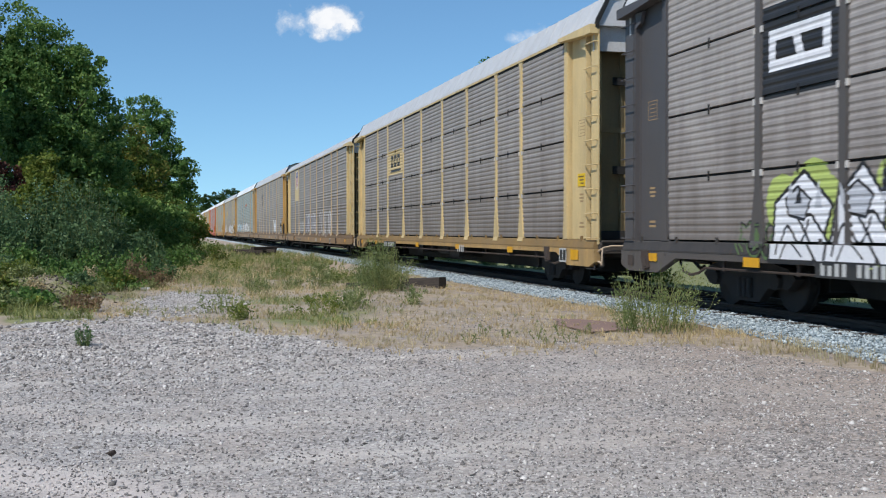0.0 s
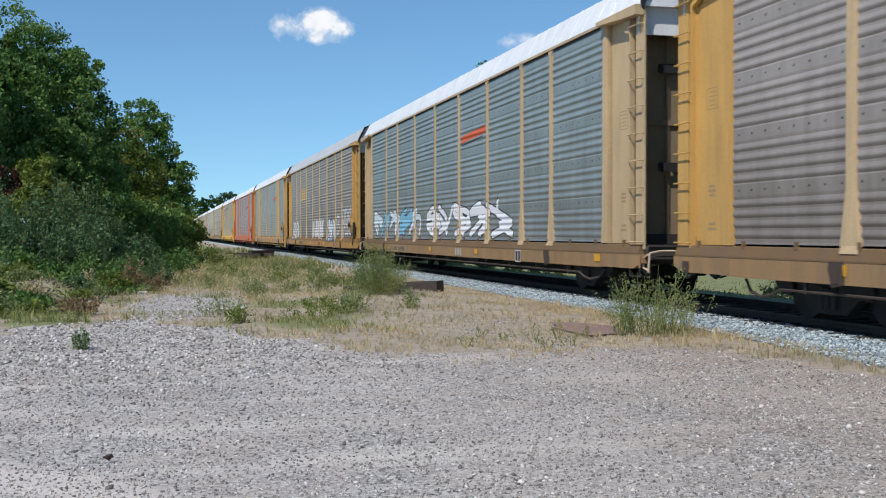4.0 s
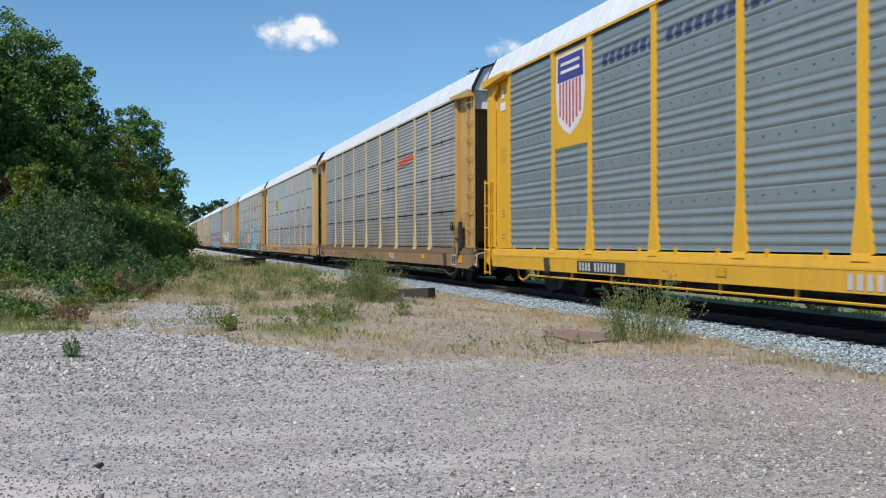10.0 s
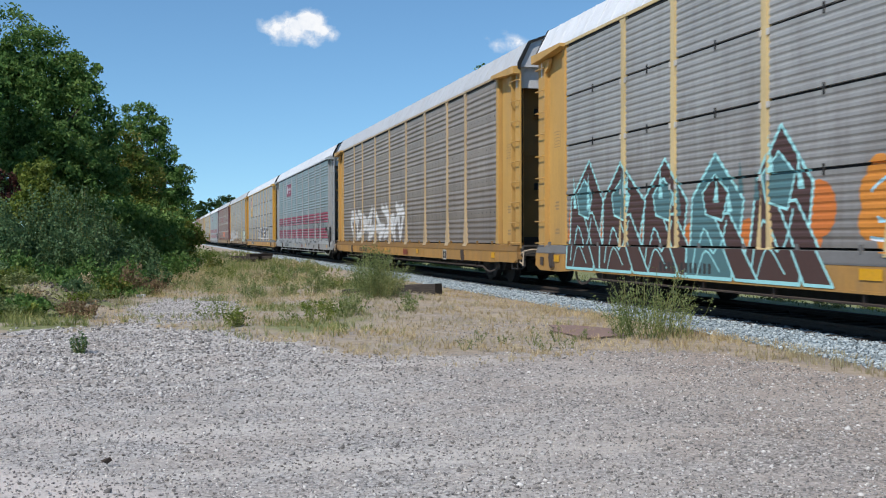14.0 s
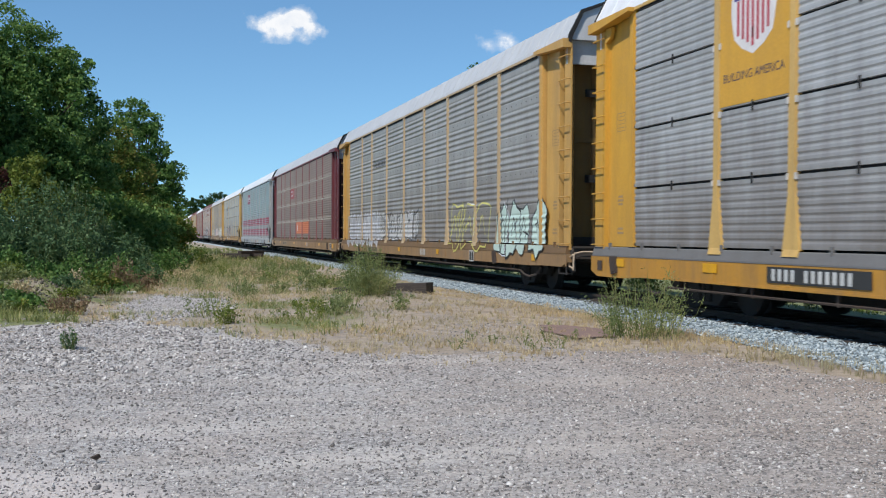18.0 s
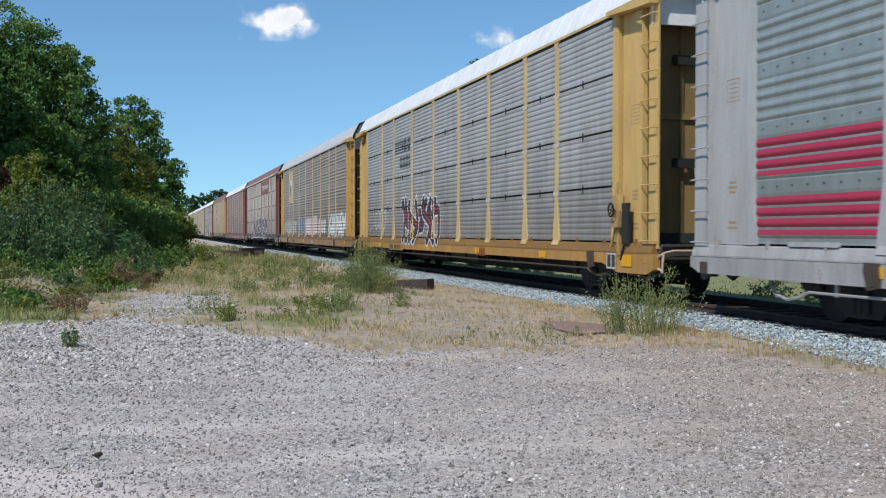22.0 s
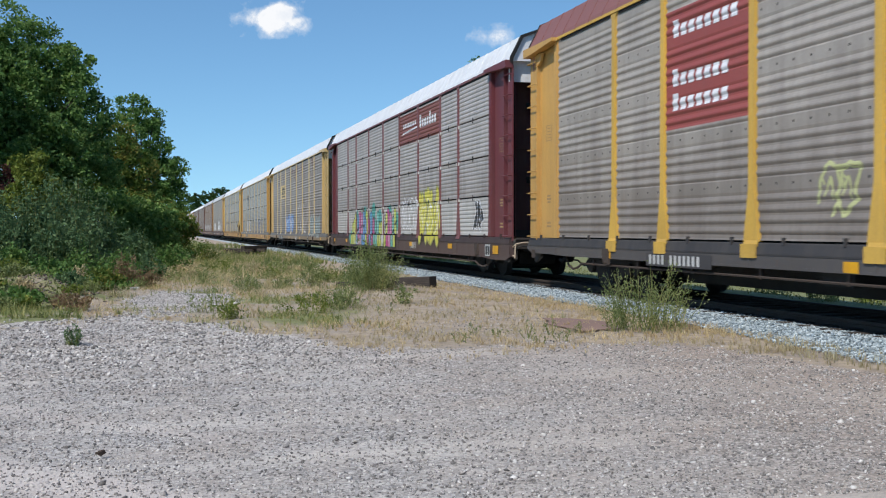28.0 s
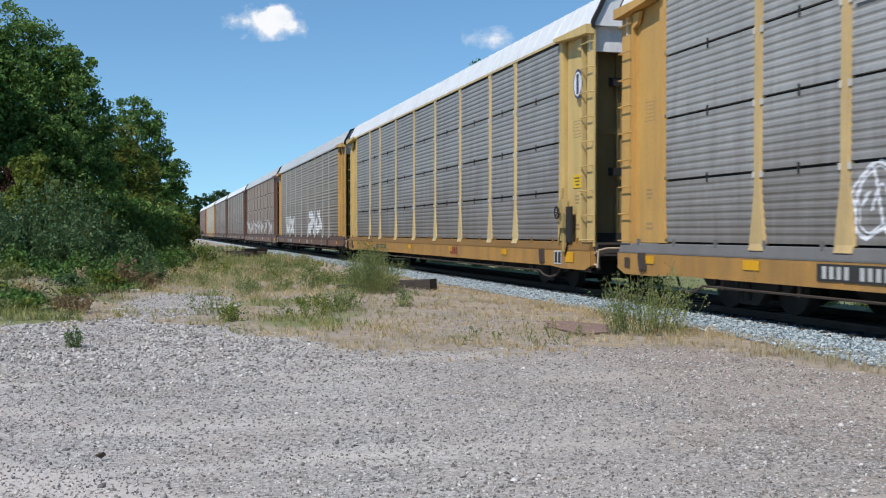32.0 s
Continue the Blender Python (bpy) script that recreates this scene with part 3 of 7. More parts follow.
def end_panel_mesh(mat, piece):
    def make():
        s = Shape()
        a, b = 0.54, END
        if piece == "end_panel":
            s.box(-SIDE + 0.085, -SIDE + 0.12, a, b - 0.25, Z0 - 0.02, Z1 - 0.02)
            s.box(-SIDE + 0.073, -SIDE + 0.085, a, a + 0.035, Z0 + 0.1, Z1 - 0.1)
            return s.mesh(piece, mat)
        # black sheet that puts the shade of the open slots into its colour
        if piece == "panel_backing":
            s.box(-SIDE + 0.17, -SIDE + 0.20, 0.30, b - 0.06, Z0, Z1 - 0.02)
            return s.mesh(piece, M_BLACK)
        # stile with a stepped face and a spreading foot
        s.prism([(b - 0.20, Z0 - 0.02), (b + 0.10, Z0 - 0.02), (b + 0.05, Z0 + 0.5), (b + 0.03, Z1), (b - 0.20, Z1)], -SIDE, -SIDE + 0.12, "x")
        s.prism([(b - 0.20, Z0 - 0.02), (b + 0.04, Z0 - 0.02), (b - 0.02, Z0 + 0.75), (b - 0.02, Z1), (b - 0.17, Z1), (b - 0.17, Z0 + 0.75)], -RIB_FACE, -SIDE, "x")
        return s.mesh(piece, mat)
    return cached((piece, mat.name_full), make)


def ladder_mesh(mat):
    """Corner plate with straight rungs over a deep groove, at the end of the body."""
    def make():
        s = Shape()
        s.box(-SIDE + 0.03, -SIDE + 0.06, 0.0, 0.36, 0.93, Z1 - 0.06)
        s.box(-SIDE + 0.06, -SIDE + 0.17, 0.335, 0.36, 0.93, Z1 - 0.06)
        s.box(-SIDE - 0.02, -SIDE + 0.08, 0.505, 0.54, 0.93, Z1 - 0.06)
        z = 1.06
        while z < Z1 - 0.2:
            x = -SIDE - 0.055
            s.rod((x, 0.52, z), (x, 0.03, z), 0.0125, 6)
            s.rod((x, 0.52, z), (-SIDE + 0.03, 0.52, z), 0.0125, 6)
            s.rod((x, 0.03, z), (-SIDE + 0.04, 0.03, z), 0.0125, 6)
            z += 0.485
        return s.mesh("ladder", mat)
    return cached(("ladder", mat.name_full), make)


def short_ladder_mesh(mat):
    """Low ladder with angle-iron rails at the corner of a body with smooth ends."""
    def make():
        s = Shape()
        s.box(-SIDE, -SIDE + 0.06, 0.0, 0.54, Z0, Z1 - 0.02)
        for y in (0.06, 0.48):
            s.box(-SIDE - 0.10, -SIDE - 0.088, y - 0.025, y + 0.025, 0.36, 2.75)
            s.box(-SIDE - 0.088, -SIDE - 0.05, y - 0.025, y - 0.015, 0.36, 2.75)
            for z in (1.0, 1.9, 2.7):
                s.rod((-SIDE - 0.09, y, z), (-SIDE, y, z), 0.014, 5)
        for k in range(5):
            s.rod((-SIDE - 0.095, 0.06, 0.42 + 0.56 * k), (-SIDE - 0.095, 0.48, 0.42 + 0.56 * k), 0.015, 6)
        return s.mesh("ladder", mat)
    return cached(("short", mat.name_full), make)


def cut_lever_mesh():
    """Bent uncoupling lever with its pale handle at the corner of the car."""
    def make():
        s = Shape()
        pts = [(-0.1, -0.16, 0.90), (-1.25, -0.16, 0.90), (-1.44, -0.16, 0.86), (-1.46, -0.15, 0.52)]
        for a, c in zip(pts, pts[1:]):
            s.rod(a, c, 0.018, 6)
        s.rod((-1.46, -0.15, 0.56), (-1.46, 0.06, 0.60), 0.018, 6)
        s.rod((-1.46, 0.06, 0.60), (-1.46, 0.02, 0.78), 0.018, 6)
        s.rod((-1.46, 0.02, 0.78), (-1.46, -0.14, 0.84), 0.018, 6)
        return s.mesh("cut_lever", painted((0.52, 0.40, 0.28), 0.6, 0.3, 0.2, 0, "worn_lever"))
    return cached("cut_lever", make)


def end_sill_mesh():
    """Grimy end beam with its corner gussets and hand-hold."""
    def make():
        s = Shape()
        s.box(-1.40, 1.40, 0.0, 0.10, 0.74, 1.01, ch=0.012)
        s.box(-1.40, 1.40, -0.05, 0.0, 0.97, 1.01)
        s.box(-0.34, 0.34, -0.06, 0.5, 0.62, 1.02, ch=0.02)
        for k in (-1, 1):
            s.prism([(0.02, 0.50), (0.12, 0.46), (0.46, 0.60), (0.46, 0.74), (0.02, 0.74)], k * 1.38, k * 1.33, "x")
            s.prism([(-0.04, 0.74), (0.5, 0.74), (0.5, 0.93), (0.0, 0.98), (-0.04, 0.92)], k * 1.44, k * 1.40, "x")
            s.rod((k * 1.30, -0.09, 0.80), (k * 0.55, -0.09, 0.80), 0.014, 5)
            for x in (1.30, 0.55):
                s.rod((k * x, -0.09, 0.80), (k * x, 0.02, 0.80), 0.014, 5)
        return s.mesh("end_sill", painted((0.05, 0.042, 0.036), 0.75, 0.4, 0.3, 0, "grimy_steel"))
    return cached("end_sill", make)


def label_plate_mesh():
    """Yellow instruction label with rows too small to read."""
    def make():
        s = Shape()
        s.box(-SIDE + 0.070, -SIDE + 0.0845, -0.19, 0.19, -0.13, 0.13)
        for k in range(3):
            s.box(-SIDE + 0.068, -SIDE + 0.070, -0.15, 0.14 - 0.05 * k, 0.055 - 0.07 * k, 0.085 - 0.07 * k, 1)
        return s.mesh("warning_label", painted((0.72, 0.47, 0.02), 0.45, 0.15, 0.03, 0, "yellow_label"), painted((0.16, 0.10, 0.03), 0.6, 0.1, 0.0, 0, "label_print"))
    return cached("label_plate", make)


def bracket_mesh():
    """Jacking bracket on the side sill."""
    def make():
        s = Shape()
        s.prism([(-0.15, 0.56), (0.08, 0.52), (0.16, 0.76), (0.14, 0.85), (-0.11, 0.85)], -1.585, -1.545, "x")
        s.prism([(-0.07, 0.58), (0.03, 0.57), (0.07, 0.74), (-0.05, 0.76)], -1.597, -1.585, "x")
        return s.mesh("jacking_bracket", M_STEEL)
    return cached("bracket", make)


def placard_mesh(front):
    """Small stencilled boxes and labels on an end panel."""
    def make():
        s = Shape()
        x, y = -SIDE + 0.0848, (-HALF + 1.0 if front else HALF - 1.05)
        for z, h, w, m in ((3.15, 0.34, 0.36, 0), (1.93, 0.04, 0.20, 0), (1.86, 0.04, 0.24, 0), (1.79, 0.04, 0.18, 0), (1.34, 0.04, 0.22, 0), (1.26, 0.04, 0.26, 0)):
            if h > 0.2:
                for a, b, e, d in ((y - w / 2, y + w / 2, z, z + 0.012), (y - w / 2, y + w / 2, z + h - 0.012, z + h), (y - w / 2, y - w / 2 + 0.012, z, z + h), (y + w / 2 - 0.012, y + w / 2, z, z + h)):
                    s.box(x - 0.002, x, a, b, e, d, m)
                for k in range(4):
                    s.box(x - 0.002, x, y - w * 0.36, y + w * 0.3, z + h * (0.18 + 0.2 * k), z + h * (0.215 + 0.2 * k), m)
            else:
                s.box(x - 0.002, x, y - w / 2, y + w / 2, z, z + h, m)
        return s.mesh("placard", painted((0.33, 0.22, 0.11), 0.7, 0.1, 0.0, 0, "stencil_ink"))
    return cached(("placard", front), make)


def hood_mesh(mat):
    """Bracket under the roof's edge over the end panel."""
    def make():
        s = Shape()
        s.prism([(0.0, Z1 - 0.11), (0.5, Z1 - 0.09), (1.80, Z1 + 0.0), (1.80, Z1 + 0.07), (0.0, Z1 + 0.07)], -SIDE - 0.15, -SIDE + 0.05, "x")
        s.prism([(0.56, Z1 - 0.36), (0.74, Z1 - 0.30), (0.84, Z1 - 0.10), (0.56, Z1 - 0.10)], -SIDE - 0.02, -SIDE + 0.05, "x")
        return s.mesh("eave_bracket", mat)
    return cached(("hood", mat.name_full), make)


def eave_mesh(mat):
    def make():
        s = Shape()
        s.box(-SIDE - 0.03, -SIDE + 0.08, -HALF + 0.1, HALF - 0.1, Z1 + 0.02, Z1 + 0.075)
        for r, wd in zip([-sum(BAYS) / 2] + RIBS, BAYS):
            s.box(-SIDE - 0.006, -SIDE + 0.08, r + 0.2, r + wd - 0.2, Z1 - 0.03, Z1 + 0.018, 1)
        return s.mesh("eave_rail", mat, M_BLACK)
    return cached(("eave", mat.name_full), make)


def door_mesh(mat):
    def make():
        s = Shape()
        s.box(0.03, 1.38, 0.0, 0.06, Z0, Z1 + 0.2)
        return s.mesh("end_door", mat)
    return cached(("door", mat.name_full), make)


def bar_mesh(mat, upright):
    def make():
        s = Shape()
        if upright:
            s.box(-0.03, 0.03, -0.04, 0.0, Z0 + 0.05, Z1 + 0.1)
        else:
            s.box(-0.62, 0.62, -0.05, 0.0, 0.0, 0.10)
        return s.mesh("stiffener", mat)
    return cached(("stiffener", mat.name_full, upright), make)


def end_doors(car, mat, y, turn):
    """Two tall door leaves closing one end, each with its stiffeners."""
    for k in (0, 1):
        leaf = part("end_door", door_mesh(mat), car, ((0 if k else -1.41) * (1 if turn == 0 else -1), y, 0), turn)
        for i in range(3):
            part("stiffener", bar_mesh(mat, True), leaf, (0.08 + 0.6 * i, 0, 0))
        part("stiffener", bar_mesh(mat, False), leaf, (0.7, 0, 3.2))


def cap_mesh(mat, low):
    def make():
        s = Shape()
        s.prism([(-1.48, Z1 - 0.42), (1.48, Z1 - 0.42), (1.48, Z1 + 0.15), (1.22, Z1 + 0.63 * low), (0, Z1 + 0.88 * low), (-1.22, Z1 + 0.63 * low), (-1.48, Z1 + 0.15)], 0.0, 0.05, "y")
        return s.mesh("end_cap", mat)
    return cached(("cap", mat.name_full, low), make)


def roof_trim_mesh(low):
    """Black strip round the edge of the roof at its end."""
    def make():
        s = Shape()
        arc = [(-1.54, Z1 + 0.02), (-1.515, Z1 + 0.165), (-1.25, Z1 + 0.675 * low), (-0.755, Z1 + 0.86 * low), (0, Z1 + 0.94 * low)]
        arc += [(-a, b) for a, b in arc[-2::-1]]
        for (a, b), (c, d) in zip(arc, arc[1:]):
            s.prism([(a, b), (c, d), (c * 0.955, d - 0.05), (a * 0.955, b - 0.05)], 0.0, 0.07, "y")
        return s.mesh("roof_trim", M_BLACK)
    return cached(("trim", low), make)


def cheek_mesh(mat):
    """The end's side wall between corner plate and door, with two dark door stops."""
    def make():
        s = Shape()
        s.box(-SIDE + 0.20, -SIDE + 0.23, 0.32, 0.66, Z0 - 0.1, Z1)
        for z in (2.35, 4.15):
            s.box(-SIDE + 0.55, -SIDE + 0.98, 0.46, 0.50, z, z + 0.16, 1)
            s.box(-SIDE + 0.60, -SIDE + 0.66, 0.50, 0.62, z + 0.02, z + 0.14, 1)
            s.box(-SIDE + 0.86, -SIDE + 0.92, 0.50, 0.62, z + 0.02, z + 0.14, 1)
        return s.mesh("end_cheek", mat, M_BLACK)
    return cached(("cheek", mat.name_full), make)


def deck_mesh():
    def make():
        s = Shape()
        s.box(-1.33, 1.33, -HALF + 0.55, HALF - 0.55, 1.02, 1.20)
        s.prism([(-HALF - 0.1, 0.66), (-8.6, 0.6), (-8.2, 0.26), (8.2, 0.26), (8.6, 0.6), (HALF + 0.1, 0.66), (HALF + 0.1, 1.02), (-HALF - 0.1, 1.02)], -0.38, 0.38, "x")
        for k in (-1, 1):
            s.box(-1.10, 1.10, min(k * 9.2, k * 10.9), max(k * 9.2, k * 10.9), 0.70, 1.02)
            s.rod((-1.05, k * 11.2, 0.66), (-1.05, k * 13.2, 0.78), 0.025, 6)
            s.rod((1.05, k * 11.2, 0.62), (1.05, k * 13.2, 0.74), 0.03, 6)
            s.rod((-0.7, k * 11.0, 0.60), (0.7, k * 12.6, 0.66), 0.03, 6)
        for i in range(11):
            y = -11.5 + i * 2.3
            s.prism([(-1.44, 0.86), (-0.38, 0.66), (0.38, 0.66), (1.44, 0.86), (1.44, 1.02), (-1.44, 1.02)], y - 0.05, y + 0.05, "y")
        s.rod((-1.0, -11, 0.78), (-1.0, 11, 0.78), 0.03, 6)
        s.box(-1.28, -0.55, -2.6, -1.5, 0.42, 0.86, ch=0.04)
        s.rod((-0.9, -0.6, 0.62), (-0.9, 0.9, 0.62), 0.17, 12)
        s.box(-1.25, -0.7, 2.2, 2.9, 0.46, 0.84, ch=0.04)
        s.rod((0.9, 2.0, 0.60), (0.9, 4.2, 0.60), 0.2, 12)
        return s.mesh("deck", M_DARK)
    return cached("deck", make)


def bogie(parent, y):
    def frames():
        s = Shape()
        out = [(-1.35, 0.50), (-1.15, 0.34), (-0.62, 0.34), (-0.36, 0.12), (0.36, 0.12), (0.62, 0.34), (1.15, 0.34), (1.35, 0.50), (1.15, 0.64), (0.45, 0.76), (-0.45, 0.76), (-1.15, 0.64)]
        for k in (-1, 1):
            s.prism(out, k * 1.0 - 0.07, k * 1.0 + 0.07, "x")
            for d in (-0.13, 0, 0.13):
                s.rod((k * 1.0 + k * 0.09, d, 0.18), (k * 1.0 + k * 0.09, d, 0.48), 0.055, 8)
            for d in (-0.89, 0.89):
                s.rod((k * 1.02, d, 0.45), (k * 1.14, d, 0.45), 0.12, 10)
        s.box(-1.05, 1.05, -0.18, 0.18, 0.46, 0.74)
        s.box(-0.62, 0.62, -0.42, 0.42, 0.16, 0.66, ch=0.05)
        s.prism([(-1.32, 0.30), (-0.42, 0.22), (0.42, 0.22), (1.32, 0.30), (1.32, 0.60), (-1.32, 0.60)], -0.5, 0.5, "x")
        return s.mesh("truck_frame", M_DARK)

    def wheel():
        s = Shape()
        s.rod((-0.065, 0, 0), (0.065, 0, 0), 0.42, 24)
        s.rod((0.065, 0, 0), (0.09, 0, 0), 0.445, 24)
        s.rod((-0.09, 0, 0), (-0.065, 0, 0), 0.12, 10)
        return s.mesh("wheel", M_DARK)

    def axle():
        s = Shape()
        s.rod((-0.95, 0, 0), (0.95, 0, 0), 0.08, 10)
        return s.mesh("axle", M_DARK)

    b = part("truck", cached("truck", frames), parent, (0, y, 0))
    for d in (-0.89, 0.89):
        part("axle", cached("axle", axle), b, (0, d, 0.42))
        part("wheel", cached("wheel", wheel), b, (-0.755, d, 0.42))
        part("wheel", cached("wheel", wheel), b, (0.755, d, 0.42), 180)


def coupler_mesh():
    def make():
        s = Shape()
        s.box(-0.11, 0.11, -0.2, 0.62, 0.74, 0.98)
        s.prism([(-0.22, -0.42), (0.05, -0.44), (0.2, -0.3), (0.14, -0.2), (-0.14, -0.2), (-0.24, -0.3)], 0.70, 1.02, "z")
        s.rod((0.45, 0.3, 0.8), (0.55, -0.2, 0.45), 0.035, 6)
        s.rod((0.55, -0.2, 0.45), (0.5, -0.45, 0.5), 0.035, 6)
        s.rod((-1.35, 0.28, 0.95), (-0.2, 0.28, 0.9), 0.02, 6)
        s.rod((-1.35, 0.28, 0.95), (-1.35, 0.2, 0.62), 0.02, 6)
        return s.mesh("coupler", M_DARK)
    return cached("coupler", make)


def step_mesh(mat):
    def make():
        s = Shape()
        for y in (0.0, 0.42):
            s.rod((0, y, 0.95), (0, y, 0.42), 0.018, 6)
        for z in (0.43, 0.70):
            s.box(-0.02, 0.14, 0.0, 0.42, z, z + 0.02)
        return s.mesh("stirrup_step", mat)
    return cached(("step", mat.name_full), make)


def brake_mesh(mat):
    def make():
        s = Shape()
        s.prism([(-0.14, 1.30), (0.12, 1.30), (0.17, 1.62), (0.10, 1.86), (-0.08, 1.90), (-0.17, 1.60)], -0.12, 0.0, "x")
        s.rod((-0.12, 0.0, 1.62), (-0.17, 0.0, 1.62), 0.06, 10)
        s.prism([(-0.05, 0.80), (0.05, 0.80), (0.06, 1.30), (-0.06, 1.30)], -0.05, 0.0, "x")
        s.rod((-0.06, 0.10, 1.30), (-0.04, 0.30, 0.95), 0.02, 6)
        s.rod((-0.10, -0.04, 1.86), (-0.08, -0.06, 2.12), 0.03, 6)
        return s.mesh("hand_brake", mat)

    def wheel():
        s = Shape()
        ring = [(0.12 * math.cos(a), 0.12 * math.sin(a)) for a in np.linspace(0, 2 * math.pi, 15)]
        for (y, z), (y2, z2) in zip(ring, ring[1:]):
            s.rod((-0.19, y, z), (-0.19, y2, z2), 0.016, 5)
        for k in range(0, 14, 4):
            s.rod((-0.17, 0, 0), (-0.19, *ring[k]), 0.013, 5)
        s.box(-0.05, 0.0, -0.42, -0.16, -0.62, 0.12)
        s.rod((-0.06, -0.3, -0.6), (-0.05, -0.12, -0.9), 0.02, 6)
        return s.mesh("brake_wheel", M_BLACK)
    return cached(("brake", mat.name_full), make), cached("brake_wheel", wheel)


# Flat paint on the side: convex shapes (u to the front, z up), laid onto sheets and ribs.
def clip_slab(poly, axis, lo, hi):
    for sgn, lim in ((1, lo), (-1, -hi)):
        out = []
        for i, p in enumerate(poly):
            q = poly[(i + 1) % len(poly)]
            a, b = sgn * p[axis] - lim, sgn * q[axis] - lim
            if a >= 0:
                out.append(p)
            if (a >= 0) != (b >= 0):
                k = a / (a - b)
                out.append((p[0] + k * (q[0] - p[0]), p[1] + k * (q[1] - p[1])))
        poly = out
        if len(poly) < 3:
            return []
    return poly


def paint_mesh(name, kind, layers, mats, on_ribs=True, start=0.0025):
    """layers: (convex polygon, material) from the lowest to the topmost."""
    s = Shape()
    zs = sorted({round(z, 4) for z, _ in PROFILES[kind][0]})
    cuts = [-HALF - 1]
    for r in [-sum(BAYS) / 2 - 0.0] + RIBS + [sum(BAYS) / 2]:
        cuts += [-r - 0.0625, -r + 0.0625]
    cuts = sorted(cuts + [HALF + 1])
    step = 0.0012 / max(1, len(layers))
    for i, (poly, mi) in enumerate(layers):
        off = start + step * i
        u0, u1 = min(p[0] for p in poly), max(p[0] for p in poly)
        z0, z1 = min(p[1] for p in poly), max(p[1] for p in poly)
        for ci, (ua, ub) in enumerate(zip(cuts, cuts[1:])):
            if ub < u0 or ua > u1:
                continue
            strip = clip_slab(poly, 0, ua, ub)
            if not strip:
                continue
            if ci % 2:
                if on_ribs:
                    q = clip_slab(strip, 1, Z0 - 0.02, Z1)
                    if q:
                        s.face([(-RIB_FACE - off, -u, z) for u, z in q], mi)
            else:
                for za, zb in zip(zs, zs[1:]):
                    if zb < z0 or za > z1:
                        continue
                    q = clip_slab(strip, 1, za, zb)
                    if q:
                        s.face([(-SIDE + depth(kind, min(max(z, za + 1e-5), zb - 1e-5)) - off, -u, z) for u, z in q], mi)
            low = clip_slab(strip, 1, 0.5, Z0 - 0.035)
            if low and z0 < Z0 - 0.05:
                s.face([(-1.558 - off, -u, z) for u, z in low], mi)
    return s.mesh(name, *mats)


def disc(u, z, r, n=10):
    return [(u + r * math.cos(2 * math.pi * i / n), z + r * math.sin(2 * math.pi * i / n)) for i in range(n)]


def stroke(a, b, w):
    dx, dz = b[0] - a[0], b[1] - a[1]
    l = math.hypot(dx, dz) or 1e-6
    nx, nz = -dz / l * w / 2, dx / l * w / 2
    return [(a[0] + nx, a[1] + nz), (a[0] - nx, a[1] - nz), (b[0] - nx, b[1] - nz), (b[0] + nx, b[1] + nz)]


def line(pts, w, mi, joint=True):
    out = [(stroke(a, b, w), mi) for a, b in zip(pts, pts[1:])]
    if joint:
        out += [(disc(*p, w / 2, 8), mi) for p in pts]
    return out


def rect(u0, u1, z0, z1, mi):
    return ([(u0, z0), (u1, z0), (u1, z1), (u0, z1)], mi)


def curved(pts, n=4):
    """A rounded line through the points."""
    out = []
    for i in range(len(pts) - 1):
        p0, p1, p2, p3 = (Vector(pts[min(max(k, 0), len(pts) - 1)]) for k in (i - 1, i, i + 1, i + 2))
        for k in range(n):
            t = k / n
            out.append(tuple(0.5 * (2 * p1 + (p2 - p0) * t + (2 * p0 - 5 * p1 + 4 * p2 - p3) * t * t + (3 * p1 - p0 - 3 * p2 + p3) * t ** 3)))
    return out + [tuple(pts[-1])]


